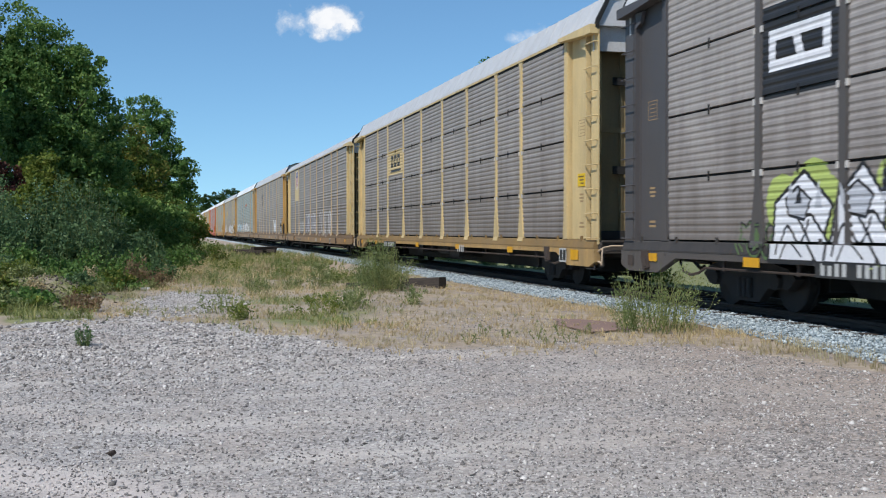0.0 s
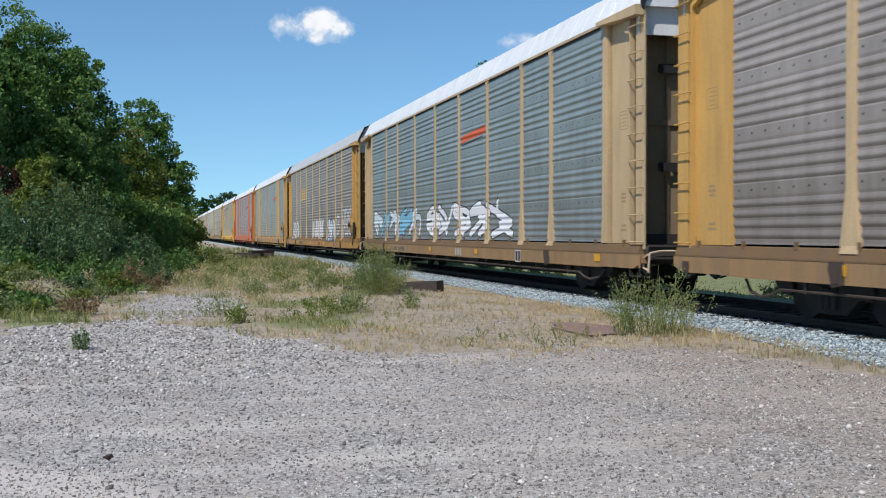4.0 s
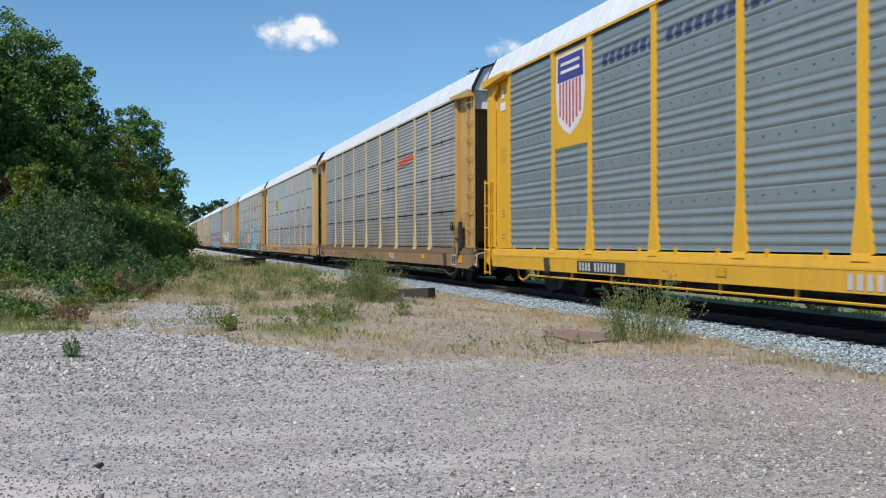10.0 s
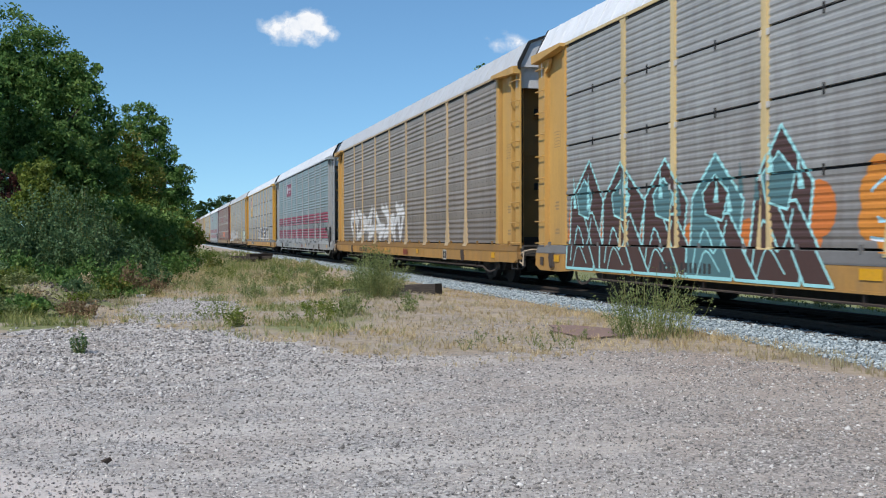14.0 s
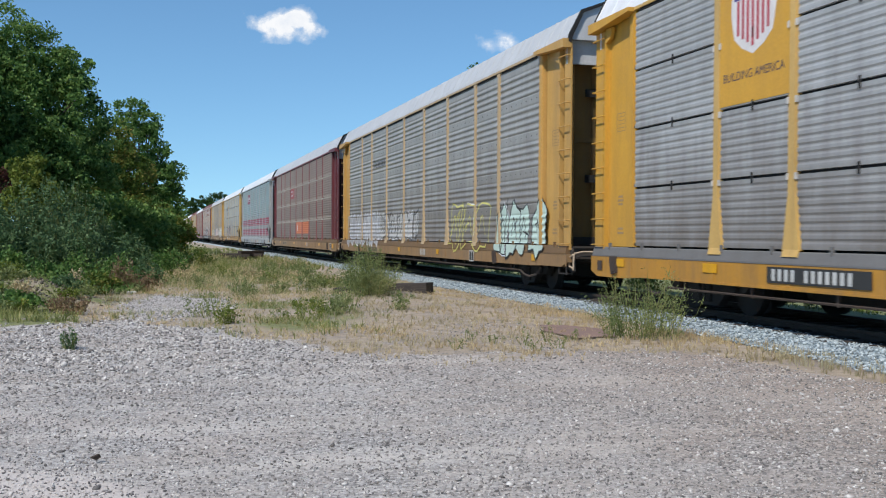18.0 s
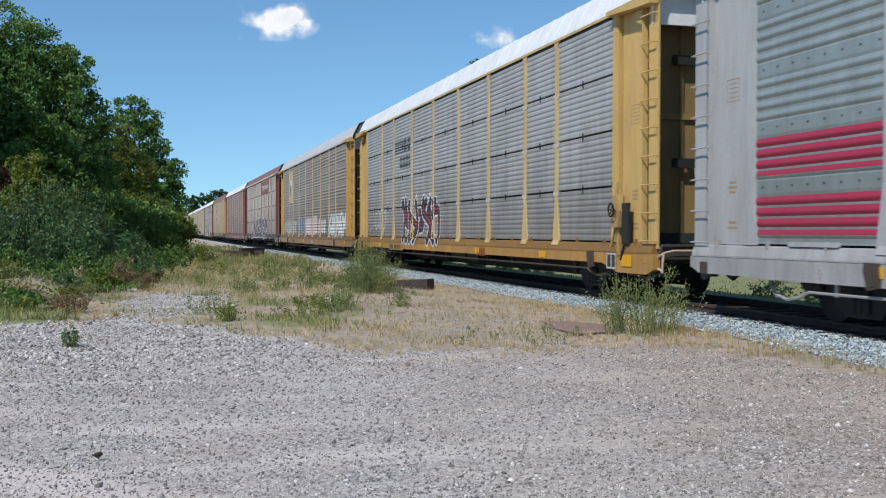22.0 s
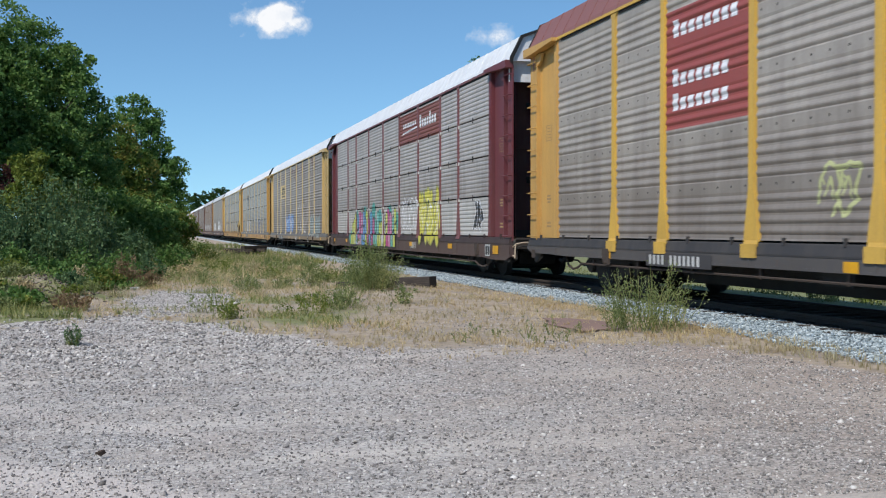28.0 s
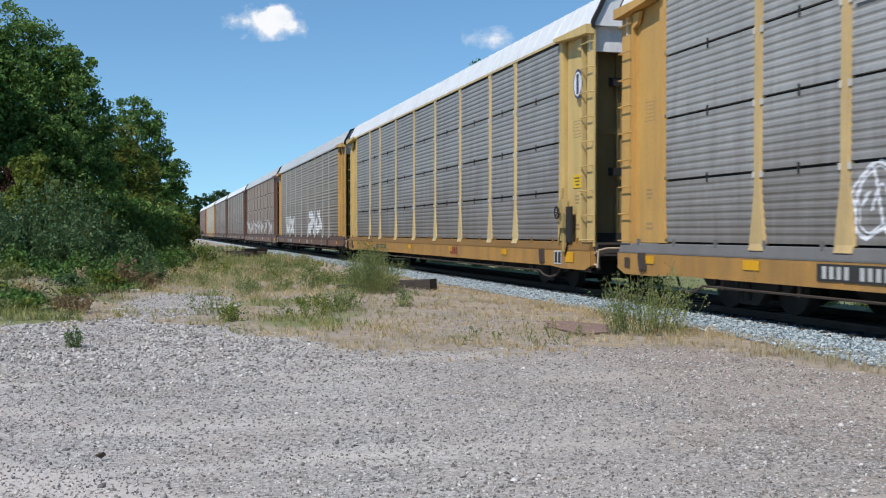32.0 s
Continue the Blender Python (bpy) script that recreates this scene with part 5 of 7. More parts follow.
# Each car from the front to the rear: sheet kind, sheets, ribs, ends, roof, sill, marks, graffiti, words for the label.
CARS = [
    dict(deep=0.74, k="rows", s=(0.33, 0.295, 0.27), r=SMOKE, e=GUNMETAL, roof=ROOF_G, sill=SMOKE, mark=("dark_square", 1), tags=[(1, -8.6, -3.4, 0.78, 2.05, 4, "flame", [BLACK, WHITE, (0.46, 0.47, 0.50), (0.40, 0.48, 0.13)]), (101, -9.5, -8.5, 0.80, 1.35, 3, "line", [BLACK, (0.10, 0.16, 0.06), BLACK])], w="grey-brown car with dark ribs and green and white graffiti"),
    dict(deep=0.74, k="rows", s=(0.30, 0.265, 0.24), r=CREAM, e=CREAM, roof=ROOF_G, sill=CREAM, mark=("yellow_square", 2), tags=[], w="brown-grey car with pale yellow ribs and a yellow mark"),
    dict(low=0.7, k="plain", s=DUSTY, r=TAN, e=CREAM, roof=ROOF_G, sill=TAN, mark=("shield", 1), tags=[(51, -6.6, -3.9, 1.2, 1.8, 6, "line", [BLACK, (0.5, 0.47, 0.44), (0.5, 0.47, 0.44)]), (2, -3.7, 1.1, 1.15, 2.25, 5, "bubble", [(0.17, 0.155, 0.18), (0.62, 0.6, 0.6), (0.6, 0.58, 0.6)]), (3, 2.5, 7.4, 0.95, 2.35, 6, "line", [BLACK, (0.6, 0.59, 0.6), WHITE])], w="dusty grey car with tan ribs and white scrawls"),
    dict(k="plain", s=DUSTY, r=TAN, e=OCHRE, roof=ROOF_G, sill=TAN, mark=("dark_lines", 2), tags=[(4, 4.8, 6.8, 1.15, 2.05, 3, "block", [(0.3, 0.3, 0.3), WHITE, WHITE]), (5, 9.6, 11.6, 1.15, 2.05, 2, "line", [BLACK, PALE, WHITE])], w="dusty brown-grey car with tan ribs"),
    dict(k="plain", s=BLUE, r=TAN, e=TAN, roof=ROOF_W, sill=TAN, mark=("red_slash", 5), tags=[(6, -11.6, -3.5, 1.15, 2.05, 5, "mixed", [BLACK, WHITE, (0.2, 0.45, 0.6)]), (61, -2.5, 6, 1.15, 2.05, 5, "block", [BLACK, WHITE, WHITE])], w="blue-grey car with graffiti along its foot"),
    dict(k="plain", s=(0.275, 0.25, 0.225), r=OCHRE, e=OCHRE, roof=ROOF_G, sill=OCHRE, mark=("yellow_marks", 2), tags=[(7, -10.9, -7.9, 0.95, 2, 4, "block", [BLACK, WHITE, PALE]), (8, -1.4, 2.9, 0.95, 2.1, 5, "bubble", [WHITE, (0.35, 0.35, 0.37), (0.5, 0.5, 0.5)]), (9, 4.3, 7.1, 0.9, 1.95, 4, "mixed", [BLACK, (0.35, 0.5, 0.62), WHITE]), (91, 7.3, 8.3, 1.15, 2.15, 1, "line", [BLACK, WHITE, WHITE]), (92, 8.8, 11.5, 1.1, 2.5, 3, "line", [BLACK, WHITE, WHITE])], w="grey car with ochre ribs and white graffiti"),
    dict(door=(0.66, 0.65, 0.62), k="plain", s=BLUE, r=OCHRE, e=OCHRE, roof=ROOF_W, sill=OCHRE, short=1, wide=(1, 7), mark=("red_slash", 6), tags=[], w="blue-grey car with broad ochre panels"),
    dict(door=(0.50, 0.54, 0.58), k="plain", s=BLUE, r=ORANGE, e=ORANGE, roof=ROOF_W, sill=ORANGE, short=1, wide=(1, 7), mark=("red_slash", 6), tags=[], w="bright orange car with blue-grey sheets"),
    dict(door=(0.30, 0.30, 0.33), k="plain", s=BLUE, r=LEMON, e=LEMON, roof=ROOF_W, sill=LEMON, mark=("shield", 1), short=1, tags=[], clean=1, w="bright yellow car with blue-grey sheets and a shield"),
    dict(k="rows", s=GREY, r=CREAM, e=OCHRE, roof=ROOF_W, sill=TAN, mark=("red_slash", 6), tags=[], w="grey car with cream ribs and a red slash"),
    dict(k="rows", s=(0.38, 0.395, 0.41), r=(0.60, 0.42, 0.18), e=(0.62, 0.43, 0.185), roof=ROOF_W, sill=OCHRE, mark=("yellow_square", 2), tags=[(10, -3, 6.9, 0.7, 2.3, 9, "bubble", [(0.30, 0.30, 0.31), (0.045, 0.045, 0.05), (0.5, 0.48, 0.45)])], w="pale grey car with ochre ribs and black scrawls"),
    dict(k="rows", s=GREY, r=CREAM, e=OCHRE, roof=ROOF_W, sill=OCHRE, mark=("red_slash", 6), ledge=1, tags=[(11, -11.7, -2.9, 0.56, 3.05, 5, "flame", [(0.33, 0.66, 0.66), (0.075, 0.038, 0.032), (0.08, 0.17, 0.18), (0.56, 0.16, 0.03)]), (12, -1.9, 0.4, 1.15, 1.95, 3, "patch", [(0.60, 0.22, 0.03), (0.36, 0.62, 0.72), WHITE]), (13, 0.7, 9.2, 0.56, 3.1, 6, "flame", [(0.36, 0.68, 0.66), (0.08, 0.04, 0.036), (0.15, 0.38, 0.46), (0.10, 0.24, 0.44)])], w="grey car covered in teal and orange graffiti"),
    dict(k="plain", s=LEAD, r=TAN, e=OCHRE, roof=ROOF_G, sill=OCHRE, mark=("", 0), tags=[(14, -9.7, 1.3, 1.15, 2.4, 6, "block", [(0.35, 0.33, 0.32), (0.62, 0.6, 0.58), WHITE])], w="brown-grey car with tan ribs and white graffiti"),
    dict(k="plain", s=BLUE, r=IVORY, e=IVORY, roof=ROOF_W, sill=IVORY, mark=("wine_plate", 2), stripe=1, tags=[(15, -11.8, 10, 0.8, 2.3, 11, "line", [BLACK, (0.03, 0.03, 0.035), BLACK])], w="white-ribbed car with two red stripes and black scrawls"),
    dict(ledge=1, k="rows", s=PALE, r=YELLOW, e=YELLOW, roof=ROOF_W, sill=YELLOW, mark=("shield", 1), tags=[(16, -1.1, 1.2, 1.15, 2.2, 2, "line", [BLACK, BLACK, BLACK]), (161, -1.0, 1.1, 1.1, 1.95, 4, "bubble", [(0.20, 0.20, 0.22), (0.62, 0.62, 0.64), WHITE]), (17, 1.42, 8.3, 1.10, 2.0, 5, "word", [(0.66, 0.66, 0.68), (0.04, 0.04, 0.055)])], w="pale grey car with yellow ribs and block lettering"),
    dict(k="plain", s=GREY, r=TAN, e=OCHRE, roof=ROOF_G, sill=TAN, mark=("dark_bars", 2), tags=[(18, -12, -5.4, 0.75, 2.2, 8, "bubble", [(0.36, 0.36, 0.38), (0.66, 0.66, 0.68), (0.25, 0.24, 0.3)]), (181, -5.2, 0.6, 1.05, 2.1, 8, "bubble", [(0.50, 0.49, 0.48), BLACK, WHITE]), (19, 4.6, 8.3, 0.8, 2.2, 3, "line", [BLACK, (0.6, 0.55, 0.15), WHITE]), (20, 8.8, 12.2, 0.7, 2.1, 4, "bubble", [(0.50, 0.62, 0.55), BLACK, WHITE])], w="grey car with tan ribs and pale graffiti"),
    dict(seam=1, k="rows", s=(0.26, 0.19, 0.15), r=(0.25, 0.055, 0.055), e=MAROON, roof=ROOF_G, sill=TAN, mark=("wine_square", 3), orange=(4, 5), tags=[], w="maroon-ribbed brown car with an orange panel"),
    dict(k="plain", s=BLUE, r=IVORY, e=IVORY, roof=ROOF_W, sill=IVORY, mark=("wine_plate", 2), stripe=1, tags=[], w="white-ribbed blue-grey car with two red stripes"),
    dict(deep=0.64, k="rows", s=PALE, r=OCHRE, e=(0.58, 0.38, 0.13), roof=ROOF_W, sill=OCHRE, mark=("dark_lines", 2), tags=[(21, -11.5, -8.3, 1.3, 2.1, 3, "line", [BLACK, PALE, WHITE]), (22, -5.6, -0.6, 0.9, 2.3, 5, "block", [(0.62, 0.62, 0.64), (0.025, 0.025, 0.03), (0.42, 0.03, 0.06)])], w="pale grey car with ochre ribs and black graffiti"),
    dict(k="plain", s=LEAD, r=TAN, e=OCHRE, roof=ROOF_G, sill=TAN, mark=("green_flag", 1), tags=[(23, -11.7, -5.3, 1.1, 2, 9, "bubble", [(0.40, 0.42, 0.38), (0.14, 0.15, 0.15), (0.55, 0.55, 0.52)]), (24, -4.8, -1.6, 1.05, 2.15, 5, "bubble", [(0.13, 0.16, 0.24), (0.36, 0.40, 0.46), (0.05, 0.07, 0.12)]), (241, -1.4, 3.0, 1.05, 2.12, 6, "bubble", [(0.60, 0.42, 0.42), (0.62, 0.60, 0.58), (0.6, 0.66, 0.6)]), (25, 3.5, 5.9, 1.1, 1.95, 4, "bubble", [(0.62, 0.6, 0.58), (0.25, 0.25, 0.26), WHITE]), (26, 6.8, 11.5, 1, 2.1, 5, "block", [(0.3, 0.3, 0.32), (0.55, 0.6, 0.6), WHITE])], w="brown-grey car with tan ribs and pale graffiti"),
    dict(teeth=1, streaks=1, deep=0.74, k="rows", s=(0.44, 0.375, 0.32), r=(0.34, 0.155, 0.10), e=(0.20, 0.06, 0.05), roof=ROOF_R, sill=(0.085, 0.072, 0.068), mark=("brown_banner", 5), tags=[(27, -5.4, 6.2, 0.78, 2.35, 18, "slab", [WHITE, (0.52, 0.10, 0.28), (0.62, 0.62, 0.64), (0.025, 0.022, 0.028)]), (271, -7.0, -6.3, 1.35, 1.85, 2, "line", [BLACK, WHITE, WHITE])], w="rusty brown car with pink and black graffiti"),
    dict(k="plain", s=RUSTY, r=(0.30, 0.12, 0.11), e=(0.28, 0.10, 0.09), roof=ROOF_W, sill=(0.28, 0.12, 0.11), mark=("", 0), tags=[(28, -4, -1.5, 1.3, 1.9, 3, "line", [BLACK, PALE, WHITE])], w="faded red-brown car with pink-red ribs"),
    dict(feet=1, deep=0.66, k="plain", s=(0.345, 0.305, 0.265), r=(0.62, 0.38, 0.07), e=OCHRE, roof=ROOF_R, sill=GUNMETAL, mark=("red_panel", 2), tags=[(29, -2.6, -1.8, 1.35, 2.1, 2, "line", [BLACK, (0.45, 0.46, 0.22), (0.45, 0.46, 0.22)])], w="brown-grey car with yellow ribs and a red panel"),
    dict(k="rows", s=(0.40, 0.37, 0.35), r=(0.20, 0.07, 0.07), e=MAROON, roof=ROOF_W, sill=(0.085, 0.05, 0.045), wash=1, mark=("brown_banner", 5), tags=[(30, -8.0, 1.0, 0.60, 1.98, 22, "slab", [(0.03, 0.03, 0.035), (0.07, 0.34, 0.30), (0.60, 0.62, 0.62), (0.48, 0.52, 0.08), (0.50, 0.54, 0.10), (0.52, 0.52, 0.52), (0.10, 0.28, 0.52), (0.44, 0.06, 0.22), (0.50, 0.20, 0.32), (0.14, 0.44, 0.38)]), (31, 1.9, 4.2, 1.2, 2.35, 4, "line", [BLACK, WHITE, WHITE]), (32, 4.6, 6.9, 0.8, 2.4, 3, "block", [(0.3, 0.3, 0.1), (0.6, 0.55, 0.08), WHITE]), (33, 10.5, 11.4, 1.2, 1.95, 3, "block", [WHITE, BLACK, BLACK])], w="pale car with maroon ribs and coloured graffiti"),
    dict(ledge=1, deep=0.66, streaks=1, k="plain", s=DUSTY, r=CREAM, e=(0.60, 0.42, 0.18), roof=ROOF_W, sill=(0.30, 0.21, 0.125), mark=("yellow_square", 2), tags=[(34, -4.1, -0.2, 1.1, 2.1, 5, "block", [(0.3, 0.4, 0.55), (0.07, 0.2, 0.52), WHITE]), (35, 2, 7.2, 1.05, 2.9, 4, "line", [BLACK, (0.55, 0.5, 0.48), WHITE]), (36, 7.4, 11, 0.8, 2.05, 4, "bubble", [(0.20, 0.255, 0.255), (0.40, 0.42, 0.42), (0.45, 0.45, 0.45)])], w="brown-grey car with pale yellow ribs and blue graffiti"),
    dict(k="rows", s=GREY, r=OCHRE, e=OCHRE, roof=ROOF_W, sill=OCHRE, ledge=1, mark=("dark_lines", 2), tags=[(37, -6.9, -2.3, 1.1, 2.1, 4, "line", [BLACK, WHITE, WHITE]), (38, 4.8, 7.2, 1.2, 2.1, 4, "line", [BLACK, (0.08, 0.12, 0.24), WHITE])], w="grey car with ochre ribs and thin scrawls"),
    dict(k="rows", s=(0.27, 0.265, 0.26), r=CREAM, e=(0.62, 0.44, 0.17), roof=ROOF_W, sill=OCHRE, mark=("", 0), badge=1, tags=[], w="grey car with cream ribs and a round badge"),
    dict(k="plain", s=LEAD, r=(0.4, 0.36, 0.32), e=OCHRE, roof=ROOF_G, sill=BROWN, mark=("", 0), tags=[(39, -9.3, -4.8, 1.2, 2.2, 4, "block", [(0.5, 0.48, 0.46), WHITE, WHITE]), (40, 1.7, 6.4, 1.15, 2.3, 3, "block", [WHITE, WHITE, WHITE])], w="brown-grey car with white patches of graffiti"),
    dict(k="rows", s=RUSTY, r=BROWN, e=BROWN, roof=ROOF_G, sill=BROWN, mark=("", 0), tags=[(41, -12, 9.7, 1.15, 2.2, 7, "block", [(0.3, 0.25, 0.23), (0.5, 0.45, 0.42), WHITE])], w="rust-brown car with faded graffiti"),
    dict(k="plain", s=LEAD, r=BROWN, e=BROWN, roof=ROOF_W, sill=BROWN, mark=("", 0), tags=[], w="brown-grey car with dark brown ribs"),
    dict(k="plain", s=DUSTY, r=BROWN, e=BROWN, roof=ROOF_W, sill=BROWN, mark=("", 0), tags=[], w="dark dusty car with brown ribs"),
    dict(k="plain", s=(0.42, 0.41, 0.39), r=OCHRE, e=OCHRE, roof=ROOF_W, sill=OCHRE, mark=("", 0), tags=[], w="pale grey car with ochre ribs"),
    dict(k="plain", s=RUSTY, r=MAROON, e=MAROON, roof=ROOF_W, sill=MAROON, mark=("", 0), tags=[], w="red-brown car at the end of the train"),
]
TRAIN = []


def boxed(x0, x1, y0, y1, z0, z1, mat):
    s = Shape()
    s.box(x0, x1, y0, y1, z0, z1, ch=0.008)
    return s.mesh("plate", mat)


def autorack(i, c):
    car = tagged(new("autorack_car"), c["w"].replace(" car", " auto-carrier rail car", 1), "rail car", "cars of the train")
    clean = c.get("clean", 0)
    kind = c["k"]
    rows = kind == "rows"
    low = c.get("deep", 0.50 if rows else 0.56)
    sheet = painted(c["s"] if clean else mul(c["s"], 1.2), 0.38 if c["s"] == BLUE else 0.5, 0.2 if clean else 0.42, 0.0 if clean else 0.10, 0.35 if c["s"] == BLUE else 0.2, "sheet_metal", splash=0.0 if clean else 0.45 if c["s"] == BLUE else 0.72)
    paint = c["r"] if c.get("wide") else (0.58, 0.41, 0.185) if c["r"] == OCHRE else (0.60, 0.38, 0.12) if c["r"] == YELLOW else c["r"]
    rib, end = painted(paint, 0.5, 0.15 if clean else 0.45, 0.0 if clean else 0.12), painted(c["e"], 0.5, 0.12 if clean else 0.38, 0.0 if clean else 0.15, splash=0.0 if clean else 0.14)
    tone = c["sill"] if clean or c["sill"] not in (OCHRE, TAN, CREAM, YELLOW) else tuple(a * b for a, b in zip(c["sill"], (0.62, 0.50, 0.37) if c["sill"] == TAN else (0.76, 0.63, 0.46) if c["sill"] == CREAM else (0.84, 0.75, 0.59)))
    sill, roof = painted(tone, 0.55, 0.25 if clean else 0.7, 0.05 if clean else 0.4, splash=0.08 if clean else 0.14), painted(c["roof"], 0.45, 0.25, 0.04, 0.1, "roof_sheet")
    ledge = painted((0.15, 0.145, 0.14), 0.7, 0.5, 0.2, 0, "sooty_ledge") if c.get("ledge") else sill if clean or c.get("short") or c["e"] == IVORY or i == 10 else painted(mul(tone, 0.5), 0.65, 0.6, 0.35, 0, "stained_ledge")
    red = painted((0.31, 0.018, 0.05), 0.5, 0.25, 0.05)
    stripe = ((1.19, 1.80), (2.01, 2.62)) if c.get("stripe") else None
    wide = c.get("wide", ())
    seam = painted((0.46, 0.40, 0.34), 0.6, 0.3, 0.1, 0, "pale_seam") if c.get("seam") else None
    top, joint = roof_mesh(roof, c.get("low", 1.0))
    cover = part("roof", top, car)
    for k in range(41):
        part("roof_seam", joint, cover, (0, (HALF - 0.08) * (k / 20 - 1), 0))
    part("deck", deck_mesh(), car)
    half = sum(BAYS) / 2
    for turn in (0, 180):
        sg = 1 if turn == 0 else -1
        for b, wd in enumerate(BAYS):
            a = half - sum(BAYS[:b]) - wd / 2
            if (b if sg > 0 else 8 - b) in wide:
                part("broad_panel", broad_mesh(wd, rib), car, (0, a * sg, 0), turn)
            else:
                part("side_sheet", sheet_mesh(kind, wd, sheet, stripe, red, seam), car, (0, a * sg, 0), turn)
        for r in RIBS:
            part("rib", rib_mesh(rib, kind == "rows"), car, (0, r, 0), turn)
        part("eave_rail", eave_mesh(rib), car, turn=turn)
        part("side_sill", sill_mesh(sill, low, rows), car, turn=turn)
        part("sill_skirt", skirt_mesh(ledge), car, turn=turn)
        part("pipe", pipe_mesh(sill if clean or c.get("short") or c["e"] == IVORY else M_STEEL, low), car, turn=turn)
        part("end_sill", end_sill_mesh(), car, (0, -HALF * sg, 0), turn)
        part("cut_lever", cut_lever_mesh(), car, (0, -HALF * sg, 0), turn)
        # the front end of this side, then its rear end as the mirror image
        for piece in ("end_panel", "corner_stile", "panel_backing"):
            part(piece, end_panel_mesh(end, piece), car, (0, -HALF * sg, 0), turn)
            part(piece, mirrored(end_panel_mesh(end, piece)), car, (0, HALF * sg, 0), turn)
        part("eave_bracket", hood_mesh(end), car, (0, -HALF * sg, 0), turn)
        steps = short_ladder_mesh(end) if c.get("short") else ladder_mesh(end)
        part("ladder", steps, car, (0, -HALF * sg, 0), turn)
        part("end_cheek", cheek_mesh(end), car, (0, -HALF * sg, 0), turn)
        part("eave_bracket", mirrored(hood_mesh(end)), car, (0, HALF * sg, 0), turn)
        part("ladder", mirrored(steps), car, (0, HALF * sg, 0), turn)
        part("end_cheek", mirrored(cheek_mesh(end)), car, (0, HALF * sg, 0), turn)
        part("end_cap", cap_mesh(roof, c.get("low", 1.0)), car, (0, (-HALF + 0.2) * sg, 0), turn)
        # doors without own colour: end paint darkened for grime and the gap's shade
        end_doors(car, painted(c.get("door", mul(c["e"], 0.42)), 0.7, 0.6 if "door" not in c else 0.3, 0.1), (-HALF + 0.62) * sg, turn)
        part("roof_trim", roof_trim_mesh(c.get("low", 1.0)), car, (0, (-HALF - 0.01) * sg, 0), turn)
        part("coupler", coupler_mesh(), car, (0, (-HALF - 0.2) * sg, 0), turn)
        part("stirrup_step", step_mesh(M_DARK), car, (-1.5 * sg, (-HALF + 0.1) * sg, 0), turn)
        bogie(car, -10.05 * sg)
    for u in (-12.6, 11.0) if kind == "rows" else (-9.2, 8.9):
        part("jacking_bracket", bracket_mesh(), car, (0, -u, 0), label="rusty jacking bracket")
    if c.get("short") or i in (1, 2, 14, 26):
        part("warning_label", label_plate_mesh(), car, (-0.09, -HALF + 1.42, 2.12) if c.get("short") else (0, -HALF + 1.0, 2.25), label="yellow instruction label")
    for front in (True, False):
        tagged(part("placard", placard_mesh(front), car, label="small stencilled notices"), kind="stuff")
    if c.get("wash"):
        pale = painted((0.46, 0.445, 0.42), 0.6, 0.45, 0.08, 0, "pale_wash")
        for b in range(9):
            e0, e1 = bay_u(b)
            part("pale_wash", paint_mesh("pale_wash", kind, [rect(e0, e1, Z0 + 0.01, 2.04, 0)], [pale], False, 0.0012), car, label="pale faded band along the lowest sheets")
    if c.get("teeth"):
        s = Shape()
        for k in range(120):
            y = -HALF + 0.3 + k * 0.225
            s.box(-1.545, -1.528, y, y + 0.12, Z1 + 0.07, Z1 + 0.16)
        tagged(part("edge_teeth", s.mesh("edge_teeth", painted((0.62, 0.60, 0.57), 0.6, 0.4, 0.1, 0, "chalky_white")), car, label="row of white teeth along the roof's edge"), kind="stuff")
    if c.get("feet"):
        for r in RIBS:
            part("foot_plate", cached("foot_plate", lambda: boxed(-1.572, -1.545, -0.2, 0.2, 0.80, 1.0, rib)), car, (0, r, 0), label="yellow foot plate of a rib")
    if c["e"] == IVORY:
        for r, wd in zip([-half] + RIBS, BAYS):
            part("chock_rail", cached("chock_rail", lambda: boxed(-1.535, -1.50, -0.55, 0.55, 1.022, 1.085, rib)), car, (0, r + wd / 2, 0), label="white rail at the foot of a sheet")
    if c.get("streaks"):
        rd = random.Random(i)
        ly = []
        for _ in range(22):
            u, z = rd.uniform(-11.5, 11.5), Z1 - rd.uniform(0.0, 0.3)
            ly.append(([(u, z), (u + rd.uniform(0.05, 0.16), z), (u + 0.05, z - rd.uniform(0.4, 1.3))], 0))
        tagged(part("rust_streak", paint_mesh("rust_streak", kind, ly, [painted((0.17, 0.05, 0.035), 0.8, 0.3, 0.3, 0, "rust_run")], False, 0.001), car, label="red-brown rust runs below the roof"), kind="stuff")
    if c.get("short") or c["e"] == IVORY or i in (3, 5, 9, 18, 26):
        gear, rim = brake_mesh(painted(mul(c["e"], 0.7), 0.6, 0.6, 0.3))
        gear = part("hand_brake", gear, car, (-SIDE - 0.02, -HALF + (1.12 if c["e"] == IVORY else 1.40), 0), label="hand brake gear with a dark wheel")
        part("brake_wheel", rim, gear, (0, 0, 1.62))
    what, bay = c["mark"]
    if what:
        ly, cols = brand(what, bay, c["e"])
        inks = [painted(k, 0.5, 0.22, 0.06, 0, "lettering") for k in cols]
        base = "flat" if what in ("shield", "wine_plate", "green_flag") else kind
        mark = part("company_mark", paint_mesh("company_mark", base, ly[:1], inks, False), car, label="painted company mark in plain shapes")
        for j, piece in enumerate(ly[1:]):
            part("painted_shape", paint_mesh("painted_shape", base, [piece], inks, False, 0.0038 + 0.0012 * min(j, 5) * 0.5 + 0.0002 * j), mark)
